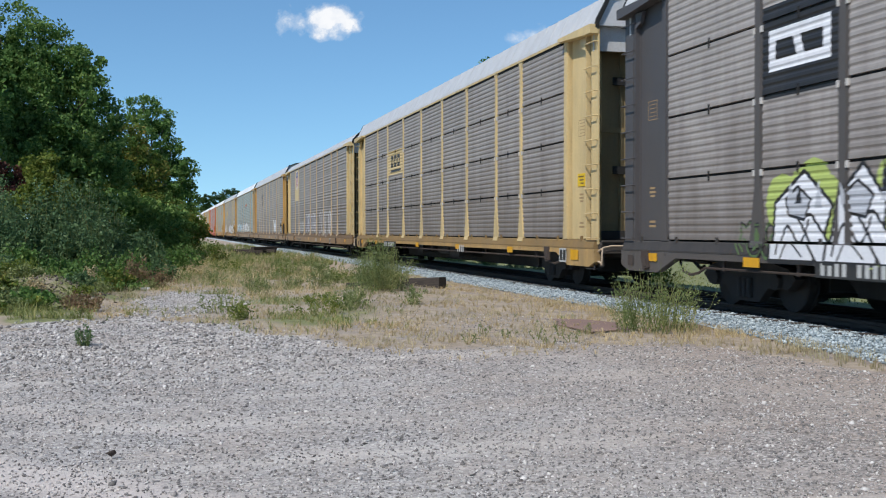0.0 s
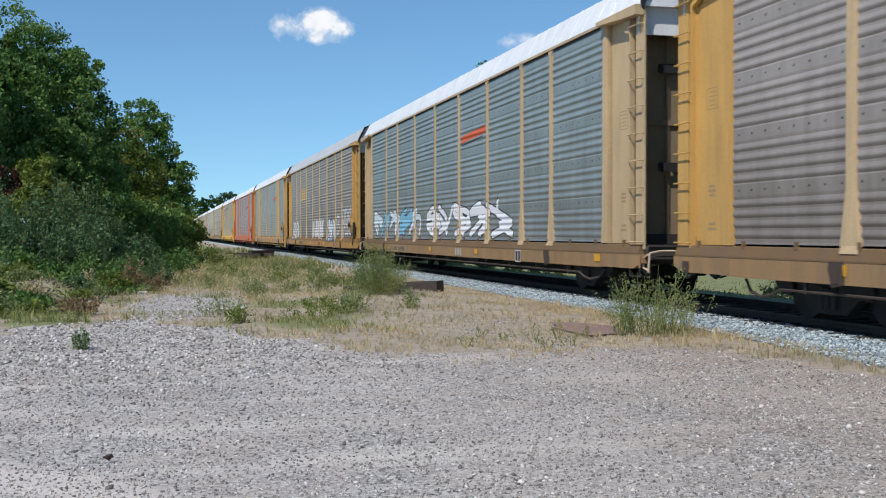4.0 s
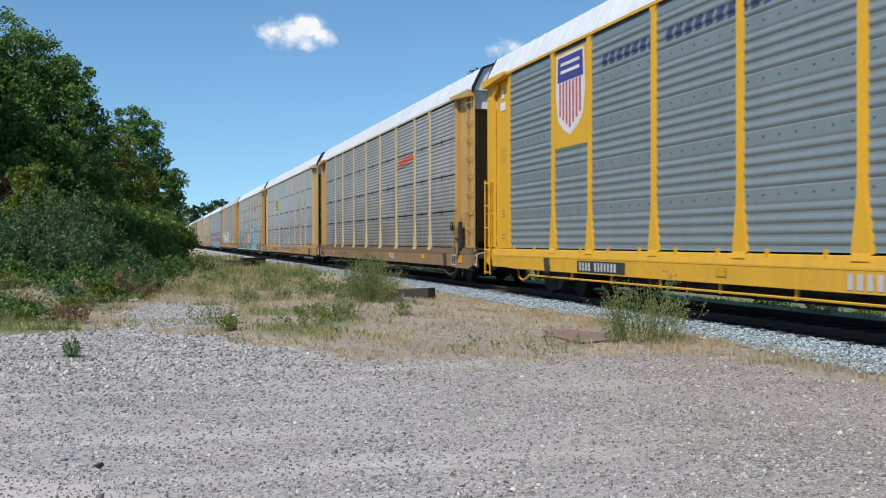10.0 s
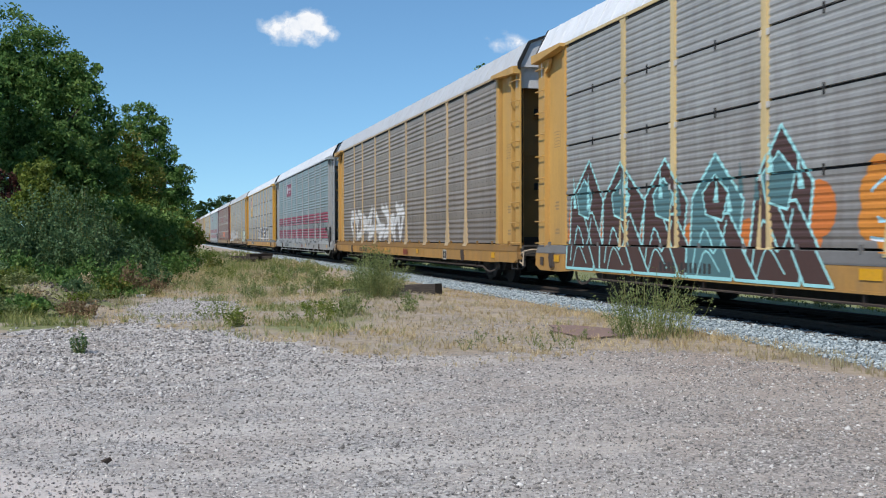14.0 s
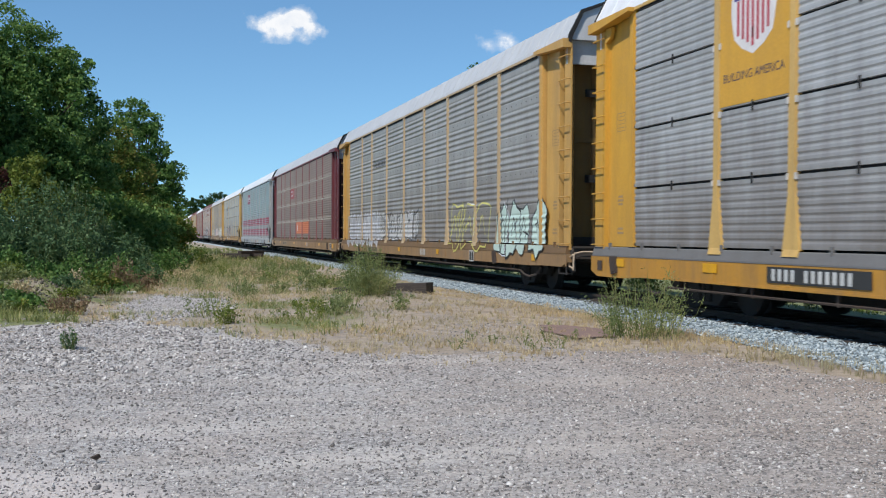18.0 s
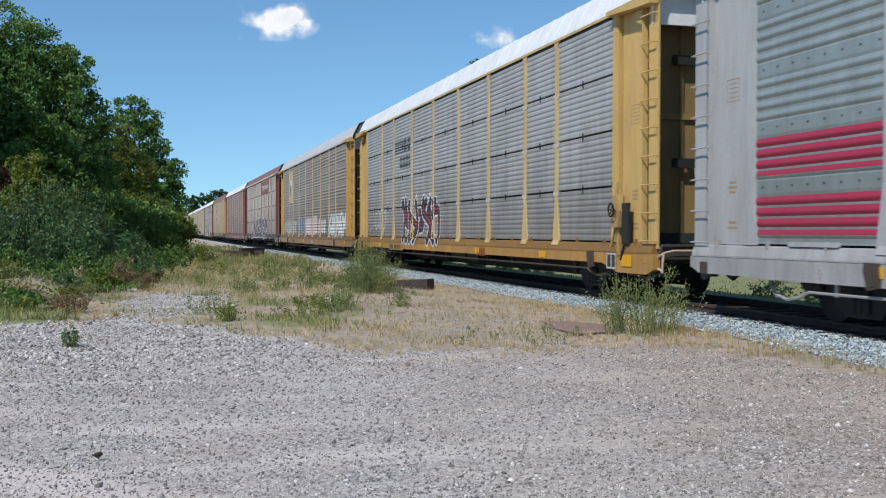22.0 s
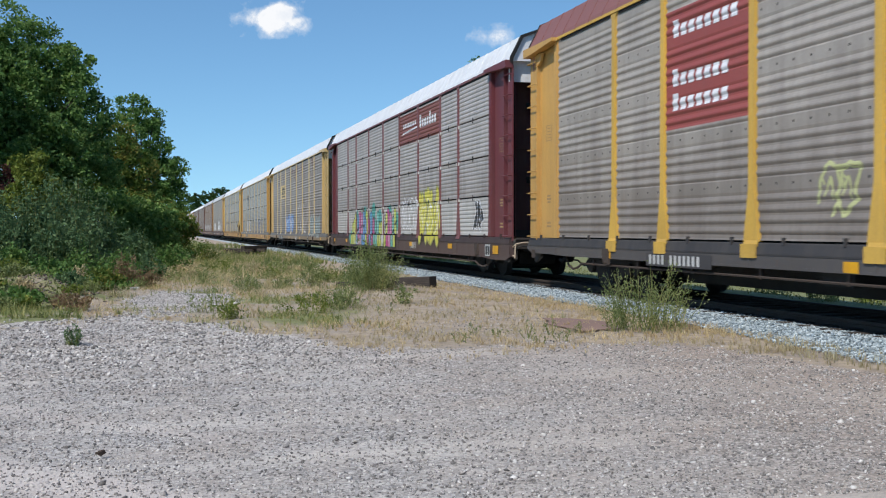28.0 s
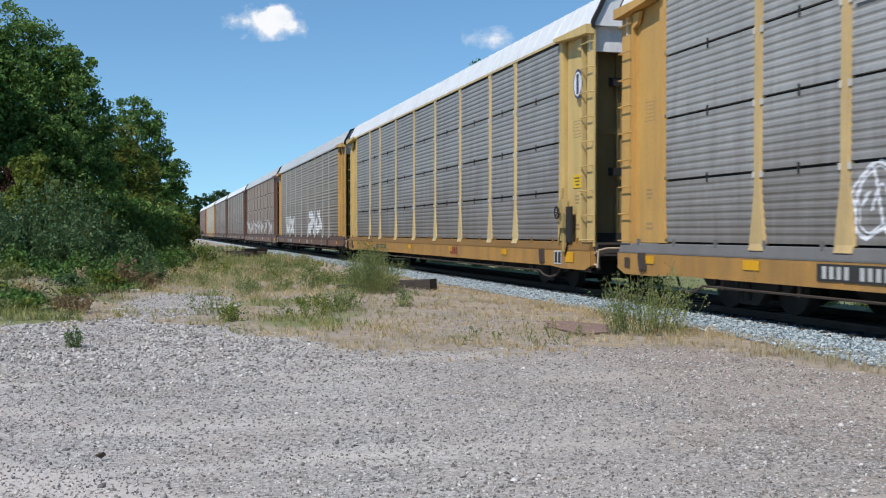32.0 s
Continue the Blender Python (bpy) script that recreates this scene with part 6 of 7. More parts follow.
    if i == 8:
        chalk = painted((0.72, 0.70, 0.66), 0.5, 0.15, 0.02, 0, "white_label")
        for z, wd in ((4.72, 0.16), (4.42, 0.34)):
            part("white_label", boxed(-SIDE + 0.070, -SIDE + 0.0845, -wd / 2, wd / 2, z, z + 0.2, chalk), car, (0, HALF - 1.02, 0), label="small white label on the end panel")
    if i == 14:
        u0, u1 = bay_u(1)
        face = bpy.data.curves.new("slogan", "FONT")
        face.body, face.size, face.align_x = "BUILDING AMERICA", 0.18, "CENTER"
        draft = new("slogan", face)
        me = bpy.data.meshes.new_from_object(draft)
        bpy.data.objects.remove(draft)
        me.materials.append(painted((0.05, 0.05, 0.08), 0.5, 0.2, 0.05, 0, "lettering"))
        words = part("slogan", me, car, (-SIDE - 0.010, -(u0 + u1) / 2, 3.50), label="small dark words on the yellow plate")
        words.rotation_euler = Matrix(((0, 0, -1), (-1, 0, 0), (0, 1, 0))).to_euler()
    if i == 8:
        ly = [([(u, 4.50), (u + 0.22, 4.52), (u + 0.25, 4.74), (u + 0.03, 4.72)], 0) for u in np.arange(-6.4, -0.6, 0.33) if not -4.4 < u < -3.9]
        part("slogan", paint_mesh("slogan", kind, ly, [painted((0.04, 0.06, 0.13), 0.5, 0.2, 0.05, 0, "lettering")], False), car, label="dark blue lettering as plain bars")
    if seam:
        for k in (1, 2, 3):
            z = Z0 + k * (Z1 - Z0) / 4
            for b in range(9):
                e0, e1 = bay_u(b)
                part("seam_strip", cached(("strip", b, k), lambda: paint_mesh("seam_strip", kind, [rect(e0 - 0.02, e1 + 0.02, z - 0.115, z - 0.036, 0), rect(e0 - 0.02, e1 + 0.02, z - 0.0355, z - 0.0005, 0), rect(e0 - 0.02, e1 + 0.02, z + 0.005, z + 0.045, 0)], [seam], False, 0.004)), car, label="pale strip along a seam")
    if c.get("orange"):
        a, b = bay_u(c["orange"][0])[0], bay_u(c["orange"][1])[1]
        part("notice_panel", paint_mesh("notice_panel", kind, [rect(a, b, 1.3, 2.0, 0), (disc(a + 0.5, 1.65, 0.2), 1)], [painted((0.62, 0.17, 0.05), 0.5, 0.3, 0.1), painted(WHITE)], False), car, label="orange painted panel")
    for k, (seed, u0, u1, z0, z1, n, style, cols) in enumerate(c["tags"]):
        ly = []
        if style == "slab":
            ly = scallops(seed, u0 - 0.12, u1 + 0.12, z0, z1, 1) if n < 10 else [(disc(u0 + (u1 - u0) * k / 15, z0 + 0.3 + 1.1 * ((k * 0.37) % 1.0), 0.34, 12), 1) for k in range(16)]
        if style == "flame":
            rd = random.Random(seed)
            ly = [(disc(rd.uniform(u0, u1), rd.uniform(z0 + 0.3, z0 + 1.0), rd.uniform(0.22, 0.42), 12), 3) for _ in range(34)]
        if style == "patch":
            rd = random.Random(seed)
            ly = [(disc(rd.uniform(u0, u1), rd.uniform(z0, z1), rd.uniform(0.12, 0.26), 10), 0) for _ in range(46)]
        names = ["edge", "ground", "light"] if style == "slab" else ["edge", "fill", "light", "glow"]
        mats = [spray(names[j] if j < len(names) else "fill", q) for j, q in enumerate(cols)]
        base = None
        if ly:
            base = tagged(part("graffiti_ground", paint_mesh("graffiti_ground", kind, ly, mats), car, label="cloud of spray paint behind the lettering"), kind="stuff")
        if style == "slab":
            pieces = slabs(seed, u0, u1, z0, z1, n, len(cols) - 3)
        elif style == "flame":
            pieces = flames(seed, u0, u1, z0, z1, n, 0.6 if seed == 13 else 0.95)
            if seed == 13:
                pieces[-1] += spiral(u1 + 0.2, z0 + 0.75, 0.45)
        elif style == "word":
            pieces = block_word("NFEKT", u0, u1, z0, z1)
        else:
            pieces = scrawl(seed, u0, u1, z0, z1, n, "line" if style == "patch" else style)
        for j, letter in enumerate(pieces):
            part("graffiti", paint_mesh("graffiti", kind, letter, mats, start=0.005 + 0.0012 * (j % 2) if base else 0.0025 + 0.0012 * (j % 2)), car, label="block capital letter sprayed black on white" if style == "word" else "sprayed graffiti letter")
    # small plates and stencils on the sill and end panels
    dk, lt = painted((0.03, 0.03, 0.03), 0.6, 0.2, 0.05, 0, "plate"), painted((0.5, 0.5, 0.48), 0.6, 0.3, 0.05, 0, "stencil")
    black = i in (0, 1, 6, 7, 8, 14, 20, 24, 25)
    back = dk if black else painted(mul(c["sill"], 0.7), 0.6, 0.5, 0.2, 0, "faded_board")
    ink = lt if black or sum(c["sill"]) < 0.5 else dk
    board = part("number_board", cached(("board", kind, back.name_full), lambda: paint_mesh("number_board", kind, [rect(-7.5, -5.25, 0.59, 0.81, 0)], [back])), car, label="board with stencilled marks on the sill")
    tagged(part("stencil_bar", cached(("boardbar", kind, ink.name_full), lambda: paint_mesh("stencil_bar", kind, bars(-7.38, 0.62, 0.16, 12, 0), [ink], start=0.006)), board), kind="stuff")
    n0 = 11.75 if kind == "rows" else 7.75 if c.get("short") else 6.7
    part("notice_plate", cached(("notice", kind, n0), lambda: paint_mesh("notice_plate", kind, [rect(n0, n0 + 0.42, 0.54, 0.83, 1), rect(n0 + 0.035, n0 + 0.19, 0.57, 0.80, 0), rect(n0 + 0.23, n0 + 0.385, 0.57, 0.80, 0)], [dk, lt])), car, label="small black and white notice plate")
    ink = painted((0.25, 0.04, 0.03) if c["sill"] in (YELLOW, OCHRE, IVORY) else (0.5, 0.48, 0.45), 0.6, 0.3, 0.05, 0, "stencil")
    tagged(part("stencil_mark", cached(("ink", kind, ink.name_full), lambda: paint_mesh("stencil_mark", kind, bars(3.4 if kind == "rows" else 1.2, 0.60, 0.2, 4, 0, 9), [ink])), car), kind="stuff")
    ref = painted((0.70, 0.35, 0.012), 0.4, 0.45, 0.1, 0, "reflector")
    for u in (-13.35,):
        part("step_pocket", cached(("pocket", kind, u), lambda: paint_mesh("step_pocket", kind, [rect(u, u + 0.22, 0.58, 0.76, 0)], [M_STEEL])), car, label="rusty step pocket in the beam")
    for u in ((-12.6, -9.3, -2.0, 3.2, 8.1, 12.4) if rows else (-9.3, -2.0, 3.2, 11.6)):
        part("reflector", cached(("reflector", kind, u), lambda: paint_mesh("reflector", kind, [rect(u, u + (0.44 if rows else 0.30), 0.60 if rows and u > 12 else 0.67, 0.81, 0)], [ref])), car, label="yellow reflector strip")
    if c.get("badge"):
        s = Shape()
        for r, x, m in ((0.30, -SIDE - 0.016, 0), (0.25, -SIDE - 0.022, 1)):
            s.face([(x, -12.95 + r * math.cos(a) * 0.8, 4.2 + r * math.sin(a)) for a in np.linspace(0, 2 * math.pi, 20)[:-1]], m)
        s.box(-SIDE - 0.03, -SIDE - 0.022, -13.0, -12.9, 4.0, 4.4, 0)
        part("badge", s.mesh("badge", painted((0.05, 0.06, 0.14)), painted(WHITE)), car, label="round dark blue and white badge")
    TRAIN.append(car)


def broad_mesh(width, mat):
    def make():
        s = Shape()
        h = width / 2 - 0.002
        s.box(-SIDE - 0.012, -SIDE + 0.05, -h, h, Z0, Z1)
        for z in np.linspace(Z0 + 0.4, Z1 - 0.4, 8):
            for y in (-h + 0.3, h - 0.3):
                s.box(-SIDE - 0.018, -SIDE - 0.012, y - 0.02, y + 0.02, z - 0.02, z + 0.02)
        return s.mesh("broad_panel", mat)
    return cached(("broad", width, mat.name_full), make)


def mirrored(me):
    def make():
        m = me.copy()
        m.transform(Matrix.Diagonal((1, -1, 1, 1)))
        m.flip_normals()
        return m
    return cached(("mirror", me.name), make)


for number, spec in enumerate(CARS):
    autorack(number, spec)


# ---- plants ----
def leaves(centres, radii, counts, size, flat=0.75, droop=0.0):
    """Leaf quads gathered in clumps. Returns vertices and quads."""
    c = np.repeat(centres, counts, axis=0)
    r = np.repeat(radii, counts)
    n = len(c)
    d = rng.normal(size=(n, 3))
    d /= np.linalg.norm(d, axis=1)[:, None]
    d *= (rng.random(n) ** 0.45)[:, None] * r[:, None]
    d[:, 2] *= flat
    p = c + d
    sz = size * rng.uniform(0.6, 1.4, n)
    R = rotations(n)
    a, b = R[:, :, 0] * sz[:, None], R[:, :, 1] * (sz * 0.55)[:, None]
    a[:, 2] -= droop * sz
    v = np.stack([p - a * 0.5, p + b * 0.5, p + a * 0.5, p - b * 0.5], 1)
    return v.reshape(-1, 3), np.arange(4 * n).reshape(-1, 4)


def limb_shape(base, tips, r0):
    s = Shape()
    for path in tips:
        pts = [Vector(base)] + [Vector(q) for q in path]
        n = len(pts) - 1
        for i in range(n):
            ra, rb = r0 * (1 - i / (n + 0.4)), r0 * (1 - (i + 1) / (n + 0.4))
            s.rod(pts[i], pts[i + 1], ra, 7, rb)
    return s


def tree(name, base, blobs, size, clump, per, mat, label, trunk_r=0.22, shell=0.75):
    """blobs: (dx, dy, z, rx, rz) of the crown's masses above the base."""
    x, y = base
    z = float(height(np.array(x), np.array(y)))
    root = tagged(new(name), label, "tree" if "tree" in name else "bush", "trees beside the track" if "tree" in name else "")
    root.location = (x, y, z)
    cs, rs = [], []
    tips = []
    for dx, dy, bz, rx, rz in blobs:
        n = max(10, int(11 * rx * rx / (clump * clump) * 0.62))
        d = rng.normal(size=(n, 3))
        d /= np.linalg.norm(d, axis=1)[:, None]
        d *= (shell + (1.08 - shell) * rng.random(n))[:, None]
        q = np.stack([dx + d[:, 0] * rx, dy + d[:, 1] * rx, bz + d[:, 2] * rz], -1)
        cs.append(q)
        rs.append(clump * rng.uniform(0.55, 1.2, n))
        tips.append([(dx * 0.35, dy * 0.35, bz * 0.55), (dx * 0.8, dy * 0.8, bz * 0.85), (dx, dy, bz + rz * 0.3)])
        for k in range(3):
            e = q[rng.integers(0, n)]
            tips.append([(dx * 0.4, dy * 0.4, bz * 0.6), tuple(0.5 * e + 0.5 * np.array([dx * 0.7, dy * 0.7, bz * 0.8])), tuple(e)])
    cs, rs = np.concatenate(cs), np.concatenate(rs)
    keep = cs[:, 2] > 0.25
    cs, rs = cs[keep], rs[keep]
    v, f = leaves(cs, rs, np.full(len(cs), per), size)
    crown = bulk("crown", v, f, mat, "", "", "")
    crown.parent = root
    hgt = max(b[2] for b in blobs)
    s = Shape()
    s.rod((0, 0, -0.2), (0, 0, hgt * 0.3), trunk_r * 1.15, 9, trunk_r * 0.85)
    s.rod((0, 0, hgt * 0.3), (0.1, 0, hgt * 0.6), trunk_r * 0.85, 9, trunk_r * 0.5)
    part("trunk", s.mesh("trunk", M_BARK), root)
    for tip in tips[::2]:
        part("limb", limb_shape((0, 0, hgt * 0.3), [tip], trunk_r * 0.4).mesh("limb", M_BARK), root)
    return root


def blades(name, px, py, pz, tall, width, per, mat, label, lean=0.5, kind="stuff"):
    """Tufts of narrow blades."""
    n = len(px)
    k = n * per
    x, y, z = (np.repeat(a, per) for a in (px, py, pz))
    h = np.repeat(tall, per) * rng.uniform(0.5, 1.1, k)
    a = rng.uniform(0, 2 * math.pi, k)
    spread = rng.random(k) * np.repeat(tall, per) * 0.35
    x0, y0 = x + np.cos(a) * spread * 0.5, y + np.sin(a) * spread * 0.5
    t = lean * rng.random(k) * h
    ux, uy = np.cos(a + 1.57) * width / 2, np.sin(a + 1.57) * width / 2
    b0 = np.stack([x0 - ux, y0 - uy, z - 0.01], -1)
    b1 = np.stack([x0 + ux, y0 + uy, z - 0.01], -1)
    m1 = np.stack([x0 + ux * 0.8 + np.cos(a) * t * 0.4, y0 + uy * 0.8 + np.sin(a) * t * 0.4, z + h * 0.6], -1)
    m0 = np.stack([x0 - ux * 0.8 + np.cos(a) * t * 0.4, y0 - uy * 0.8 + np.sin(a) * t * 0.4, z + h * 0.6], -1)
    e0 = np.stack([x0 - ux * 0.1 + np.cos(a) * t, y0 - uy * 0.1 + np.sin(a) * t, z + h], -1)
    e1 = np.stack([x0 + ux * 0.1 + np.cos(a) * t, y0 + uy * 0.1 + np.sin(a) * t, z + h], -1)
    v = np.stack([b0, b1, m1, m0, e1, e0], 1).reshape(-1, 3)
    i = 6 * np.arange(k)[:, None]
    f = np.concatenate([i + np.array([[0, 1, 2, 3]]), i + np.array([[3, 2, 4, 5]])])
    return bulk(name, v, f, mat, label, "grass", kind)


def weed(base, tall, wide, stems, per, leaf, mat, label, name="weed", lean=0.25, foot=0.55):
    """A stand of thin upright stems with small leaves."""
    x, y = base
    z = float(height(np.array(x), np.array(y)))
    root = tagged(new(name), label, "weed")
    root.location = (x, y, z)
    s = Shape()
    cs = []
    for _ in range(stems):
        a, r = rng.uniform(0, 2 * math.pi), wide * 0.5 * rng.random() ** 0.6
        p = Vector((r * foot * math.cos(a), r * foot * math.sin(a), -0.03))
        h = tall * rng.uniform(0.6, 1.08) * (1 - 0.5 * (2 * r / wide) ** 1.5)
        q = Vector((r * math.cos(a), r * math.sin(a), h)) + Vector((rng.normal() * lean * 0.3, rng.normal() * lean * 0.3, 0))
        mid = p.lerp(q, 0.55) + Vector((rng.normal() * 0.03, rng.normal() * 0.03, 0.04))
        s.rod(p, mid, 0.0045, 4, 0.0035)
        s.rod(mid, q, 0.0035, 4, 0.002)
        for k in range(per):
            t = rng.uniform(0.15, 1.0)
            w = p.lerp(mid, t / 0.55) if t < 0.55 else mid.lerp(q, (t - 0.55) / 0.45)
            cs.append(tuple(w + Vector(rng.normal(size=3) * tall * 0.045)))
    tagged(part("stalk", s.mesh("stalk", M_GRASS), root), kind="stuff")
    cs = np.array(cs)
    v, f = leaves(cs, np.full(len(cs), leaf * 1.1), np.full(len(cs), 3), leaf)
    bulk("foliage", v, f, mat, "", "", "").parent = root
    return root


def plant_trees():
    tree("tree", (-5.8, 46), [(-0.6, 0, 8.0, 1.9, 1.9), (1.0, 0, 7.7, 1.5, 1.5), (2.45, 0.3, 7.3, 0.95, 0.9), (2.3, 0, 6.3, 1.2, 1.2), (0.4, -0.6, 6.4, 1.8, 1.5), (1.3, -0.8, 5.0, 2.2, 1.8), (-3.4, 1, 7.2, 3.0, 2.6), (3.1, 0.3, 5.3, 0.9, 1.0), (0.8, -1.0, 3.0, 2.8, 2.1), (2.9, 0, 3.4, 1.5, 1.5)],
         0.15, 0.44, 74, M_LEAF, "broad leafy deciduous tree in full summer leaf")
    tree("tree", (-3.2, 58), [(0.9, 0, 5.5, 1.2, 1.3), (-0.8, 0, 5.4, 1.6, 1.4), (2.1, 0, 4.2, 1.2, 1.4), (0, 0, 3.6, 2.2, 1.8), (1.3, -0.5, 2.2, 2.2, 1.5)],
         0.16, 0.46, 74, M_LEAF_WARM, "olive-green deciduous tree with some yellowing leaves")
    tree("tree", (-0.6, 74), [(-0.9, 0, 9.4, 1.0, 1.1), (0.15, 0, 8.7, 0.8, 0.8), (-0.4, 0, 7.3, 1.5, 1.4), (0.95, 0, 6.7, 0.8, 0.9), (1.75, 0, 5.6, 0.75, 0.6), (0.8, 0, 4.8, 1.4, 1.0), (1.45, 0, 3.9, 0.9, 0.7), (-1.1, 0, 5.2, 1.9, 1.8), (0.2, 0, 2.6, 2.2, 1.8)],
         0.19, 0.46, 66, M_LEAF, "tall deciduous tree with a ragged crown")
    tree("tree", (-10.5, 40), [(0, 0, 7.5, 3.8, 3.4), (2.4, 0, 4.8, 2.8, 2.6), (-1, 1, 10.2, 2.6, 2.2), (2.0, 1, 2.6, 2.6, 1.8)],
         0.17, 0.6, 76, M_LEAF, "dark leafy tree behind the bank")
    tree("bush", (-0.9, 62), [(0, 0, 1.7, 2.0, 1.5), (1.7, 0, 1.3, 1.5, 1.2), (-1.6, 0, 1.6, 1.8, 1.4)], 0.18, 0.45, 60, M_LEAF_WARM, "round olive-green bush at the edge of the trees", 0.08)
    tree("bush", (-2.6, 52), [(0, 0, 1.6, 2.2, 1.6), (2.0, 0, 1.2, 1.8, 1.3)], 0.18, 0.45, 60, M_LEAF, "leafy green bush under the trees", 0.08)
    tree("bush", (-3.95, 37), [(0, 0, 2.7, 0.55, 0.7), (0.25, 0, 2.0, 0.8, 0.8), (-0.3, 0, 1.3, 0.9, 0.8)], 0.13, 0.28, 60, M_LEAF_YEL, "yellow-green young maple bush", 0.05)
    tree("bush", (-4.9, 38.5), [(-0.2, 0, 2.1, 0.7, 0.8), (0.2, 0, 1.2, 0.8, 0.8)], 0.13, 0.35, 60, M_LEAF_RED, "bush with dark purple leaves", 0.05)
    # far trees right of the track, and one behind the train
    for x, y, h in ((14, 470, 16), (20, 480, 19), (27, 475, 20), (34, 485, 18), (41, 480, 15)):
        tree("tree", (x, y), [(0, 0, h * 0.62, 5.2, h * 0.36), (2.5, 1, h * 0.35, 4.4, h * 0.26), (-2.5, -1, h * 0.38, 4.2, h * 0.28)], 0.7, 1.6, 70, M_LEAF_FAR, "tall distant dark green tree", 0.4)
    tree("tree", (17.0, 57), [(0, 0, 6.6, 2.0, 2.2), (0.2, 0, 8.8, 0.9, 1.4), (0.1, 0, 10.3, 0.3, 0.8)], 0.16, 0.4, 40, M_LEAF, "tree whose tip shows over the train", 0.16)


M_DEAD = leafy("dead_stalk", (0.13, 0.08, 0.05), (0.24, 0.16, 0.10), (0.38, 0.28, 0.18))


def plant_low():
    # tall grey-green weeds on the bank
    for x, y, h, w in ((-4.6, 31, 2.2, 1.9), (-3.4, 32, 2.5, 1.6), (-2.75, 32.5, 2.9, 1.2), (-2.15, 32.2, 2.9, 1.1), (-5.9, 30, 2.0, 1.8), (-1.5, 33, 2.3, 1.3), (-3.9, 29, 1.7, 1.6), (-2.7, 30, 2.0, 1.5), (-1.9, 30.5, 1.9, 1.3), (-0.8, 36, 1.7, 1.4), (-5.1, 33, 2.4, 1.8)):
        weed((x, y), h, w, 80, 22, 0.085, M_LEAF_COOL, "stand of tall feathery grey-green weeds", lean=0.4)
    for x, y, h, w, m in ((-3.4, 27.5, 0.7, 1.0, M_LEAF), (-1.8, 28.5, 1.1, 1.3, M_LEAF), (-0.95, 29.5, 1.0, 1.0, M_LEAF), (-4.6, 24.5, 0.55, 1.2, M_LEAF_YEL), (-2.3, 24.6, 0.6, 1.0, M_LEAF), (-1.2, 26.2, 0.6, 0.9, M_LEAF_WARM), (-3.3, 21.4, 0.45, 1.1, M_LEAF_WARM), (-2.4, 20.6, 0.35, 0.9, M_LEAF),
                          (-0.3, 30.5, 0.8, 1.1, M_LEAF_COOL), (0.6, 40, 1.1, 1.6, M_LEAF), (1.8, 48, 1.2, 1.8, M_LEAF_WARM), (-4.4, 22.2, 0.5, 1.2, M_LEAF)):
        weed((x, y), h, w, 46, 12, 0.09, m, "clump of broad-leaved green weeds on the bank")
    kinds = (M_LEAF, M_LEAF_COOL, M_LEAF_WARM, M_WEED, M_LEAF_YEL, M_WEED)
    for k in range(40):
        x, y = rng.uniform(-5.0, -0.9), rng.uniform(19.0, 27.5)
        if y < 17.5 - 1.2 * x * 0.3 or (abs(x + 2.2) < 0.4 and y < 24) or (x > -1.5 and y < 25):
            continue
        weed((x, y), rng.uniform(0.22, 0.55), rng.uniform(0.5, 1.0), 26, 9, 0.06, kinds[k % 6], "low clump of mixed weeds on the bank")
    for k in range(30):
        x, y = rng.uniform(-0.6, 5.2), rng.uniform(17.0, 40.0)
        if zones(np.array(x), np.array(y))[0] > 0.4:
            continue
        weed((x, y), rng.uniform(0.25, 0.6), rng.uniform(0.5, 1.1), 22, 7, 0.04, kinds[3 + k % 3], "wispy pale green weeds in dry grass")
    for k in range(16):
        x, y = rng.uniform(-4.6, -1.2), rng.uniform(19.6, 26.5)
        weed((x, y), rng.uniform(0.2, 0.45), rng.uniform(0.5, 0.9), 24, 8, 0.05, (M_LEAF_YEL, M_DRY, M_WEED, M_DEAD)[k % 4], "yellowing weeds on the bank")
    weed((-1.75, 26.6), 0.62, 0.55, 50, 9, 0.06, M_DRY, "tuft of straw-yellow dead weeds")
    weed((-0.78, 27.6), 0.85, 0.8, 50, 9, 0.06, M_DEAD, "brown-red dead weed stalks")
    weed((-0.22, 27.4), 0.55, 0.8, 50, 8, 0.06, M_DEAD, "tuft of straw-yellow dead weeds")
    weed((6.62, 13.8), 1.02, 1.4, 105, 17, 0.027, M_WEED, "bushy grey-green roadside weed beside the ballast", lean=0.55, foot=0.75)
    weed((4.45, 22.8), 1.15, 1.5, 170, 18, 0.034, M_WEED, "bushy green weed beside an old timber", lean=0.4, foot=0.7)
    weed((3.6, 26.0), 0.8, 0.8, 40, 10, 0.045, M_WEED, "bushy green weed beside an old timber", lean=0.4, foot=0.7)
    weed((-1.0, 14.1), 0.26, 0.32, 20, 8, 0.03, M_LEAF_COOL, "small lone green weed in the gravel", lean=0.1)
    for x, y, h in ((4.4, 13.6, 0.22), (4.75, 13.4, 0.3), (5.2, 13.7, 0.34), (5.05, 12.9, 0.2), (4.1, 13.9, 0.24), (5.6, 13.8, 0.2), (3.7, 13.0, 0.16), (4.6, 12.6, 0.14), (1.2, 18.7, 0.3), (0.9, 17.4, 0.22), (2.6, 16.0, 0.3), (1.9, 17.3, 0.34), (2.3, 17.5, 0.36), (7.3, 15.6, 0.3), (5.8, 25, 0.4)):
        weed((x, y), h, 0.25, 6, 5, 0.022, M_WEED, "thin upright green weed in dry grass", lean=0.08)

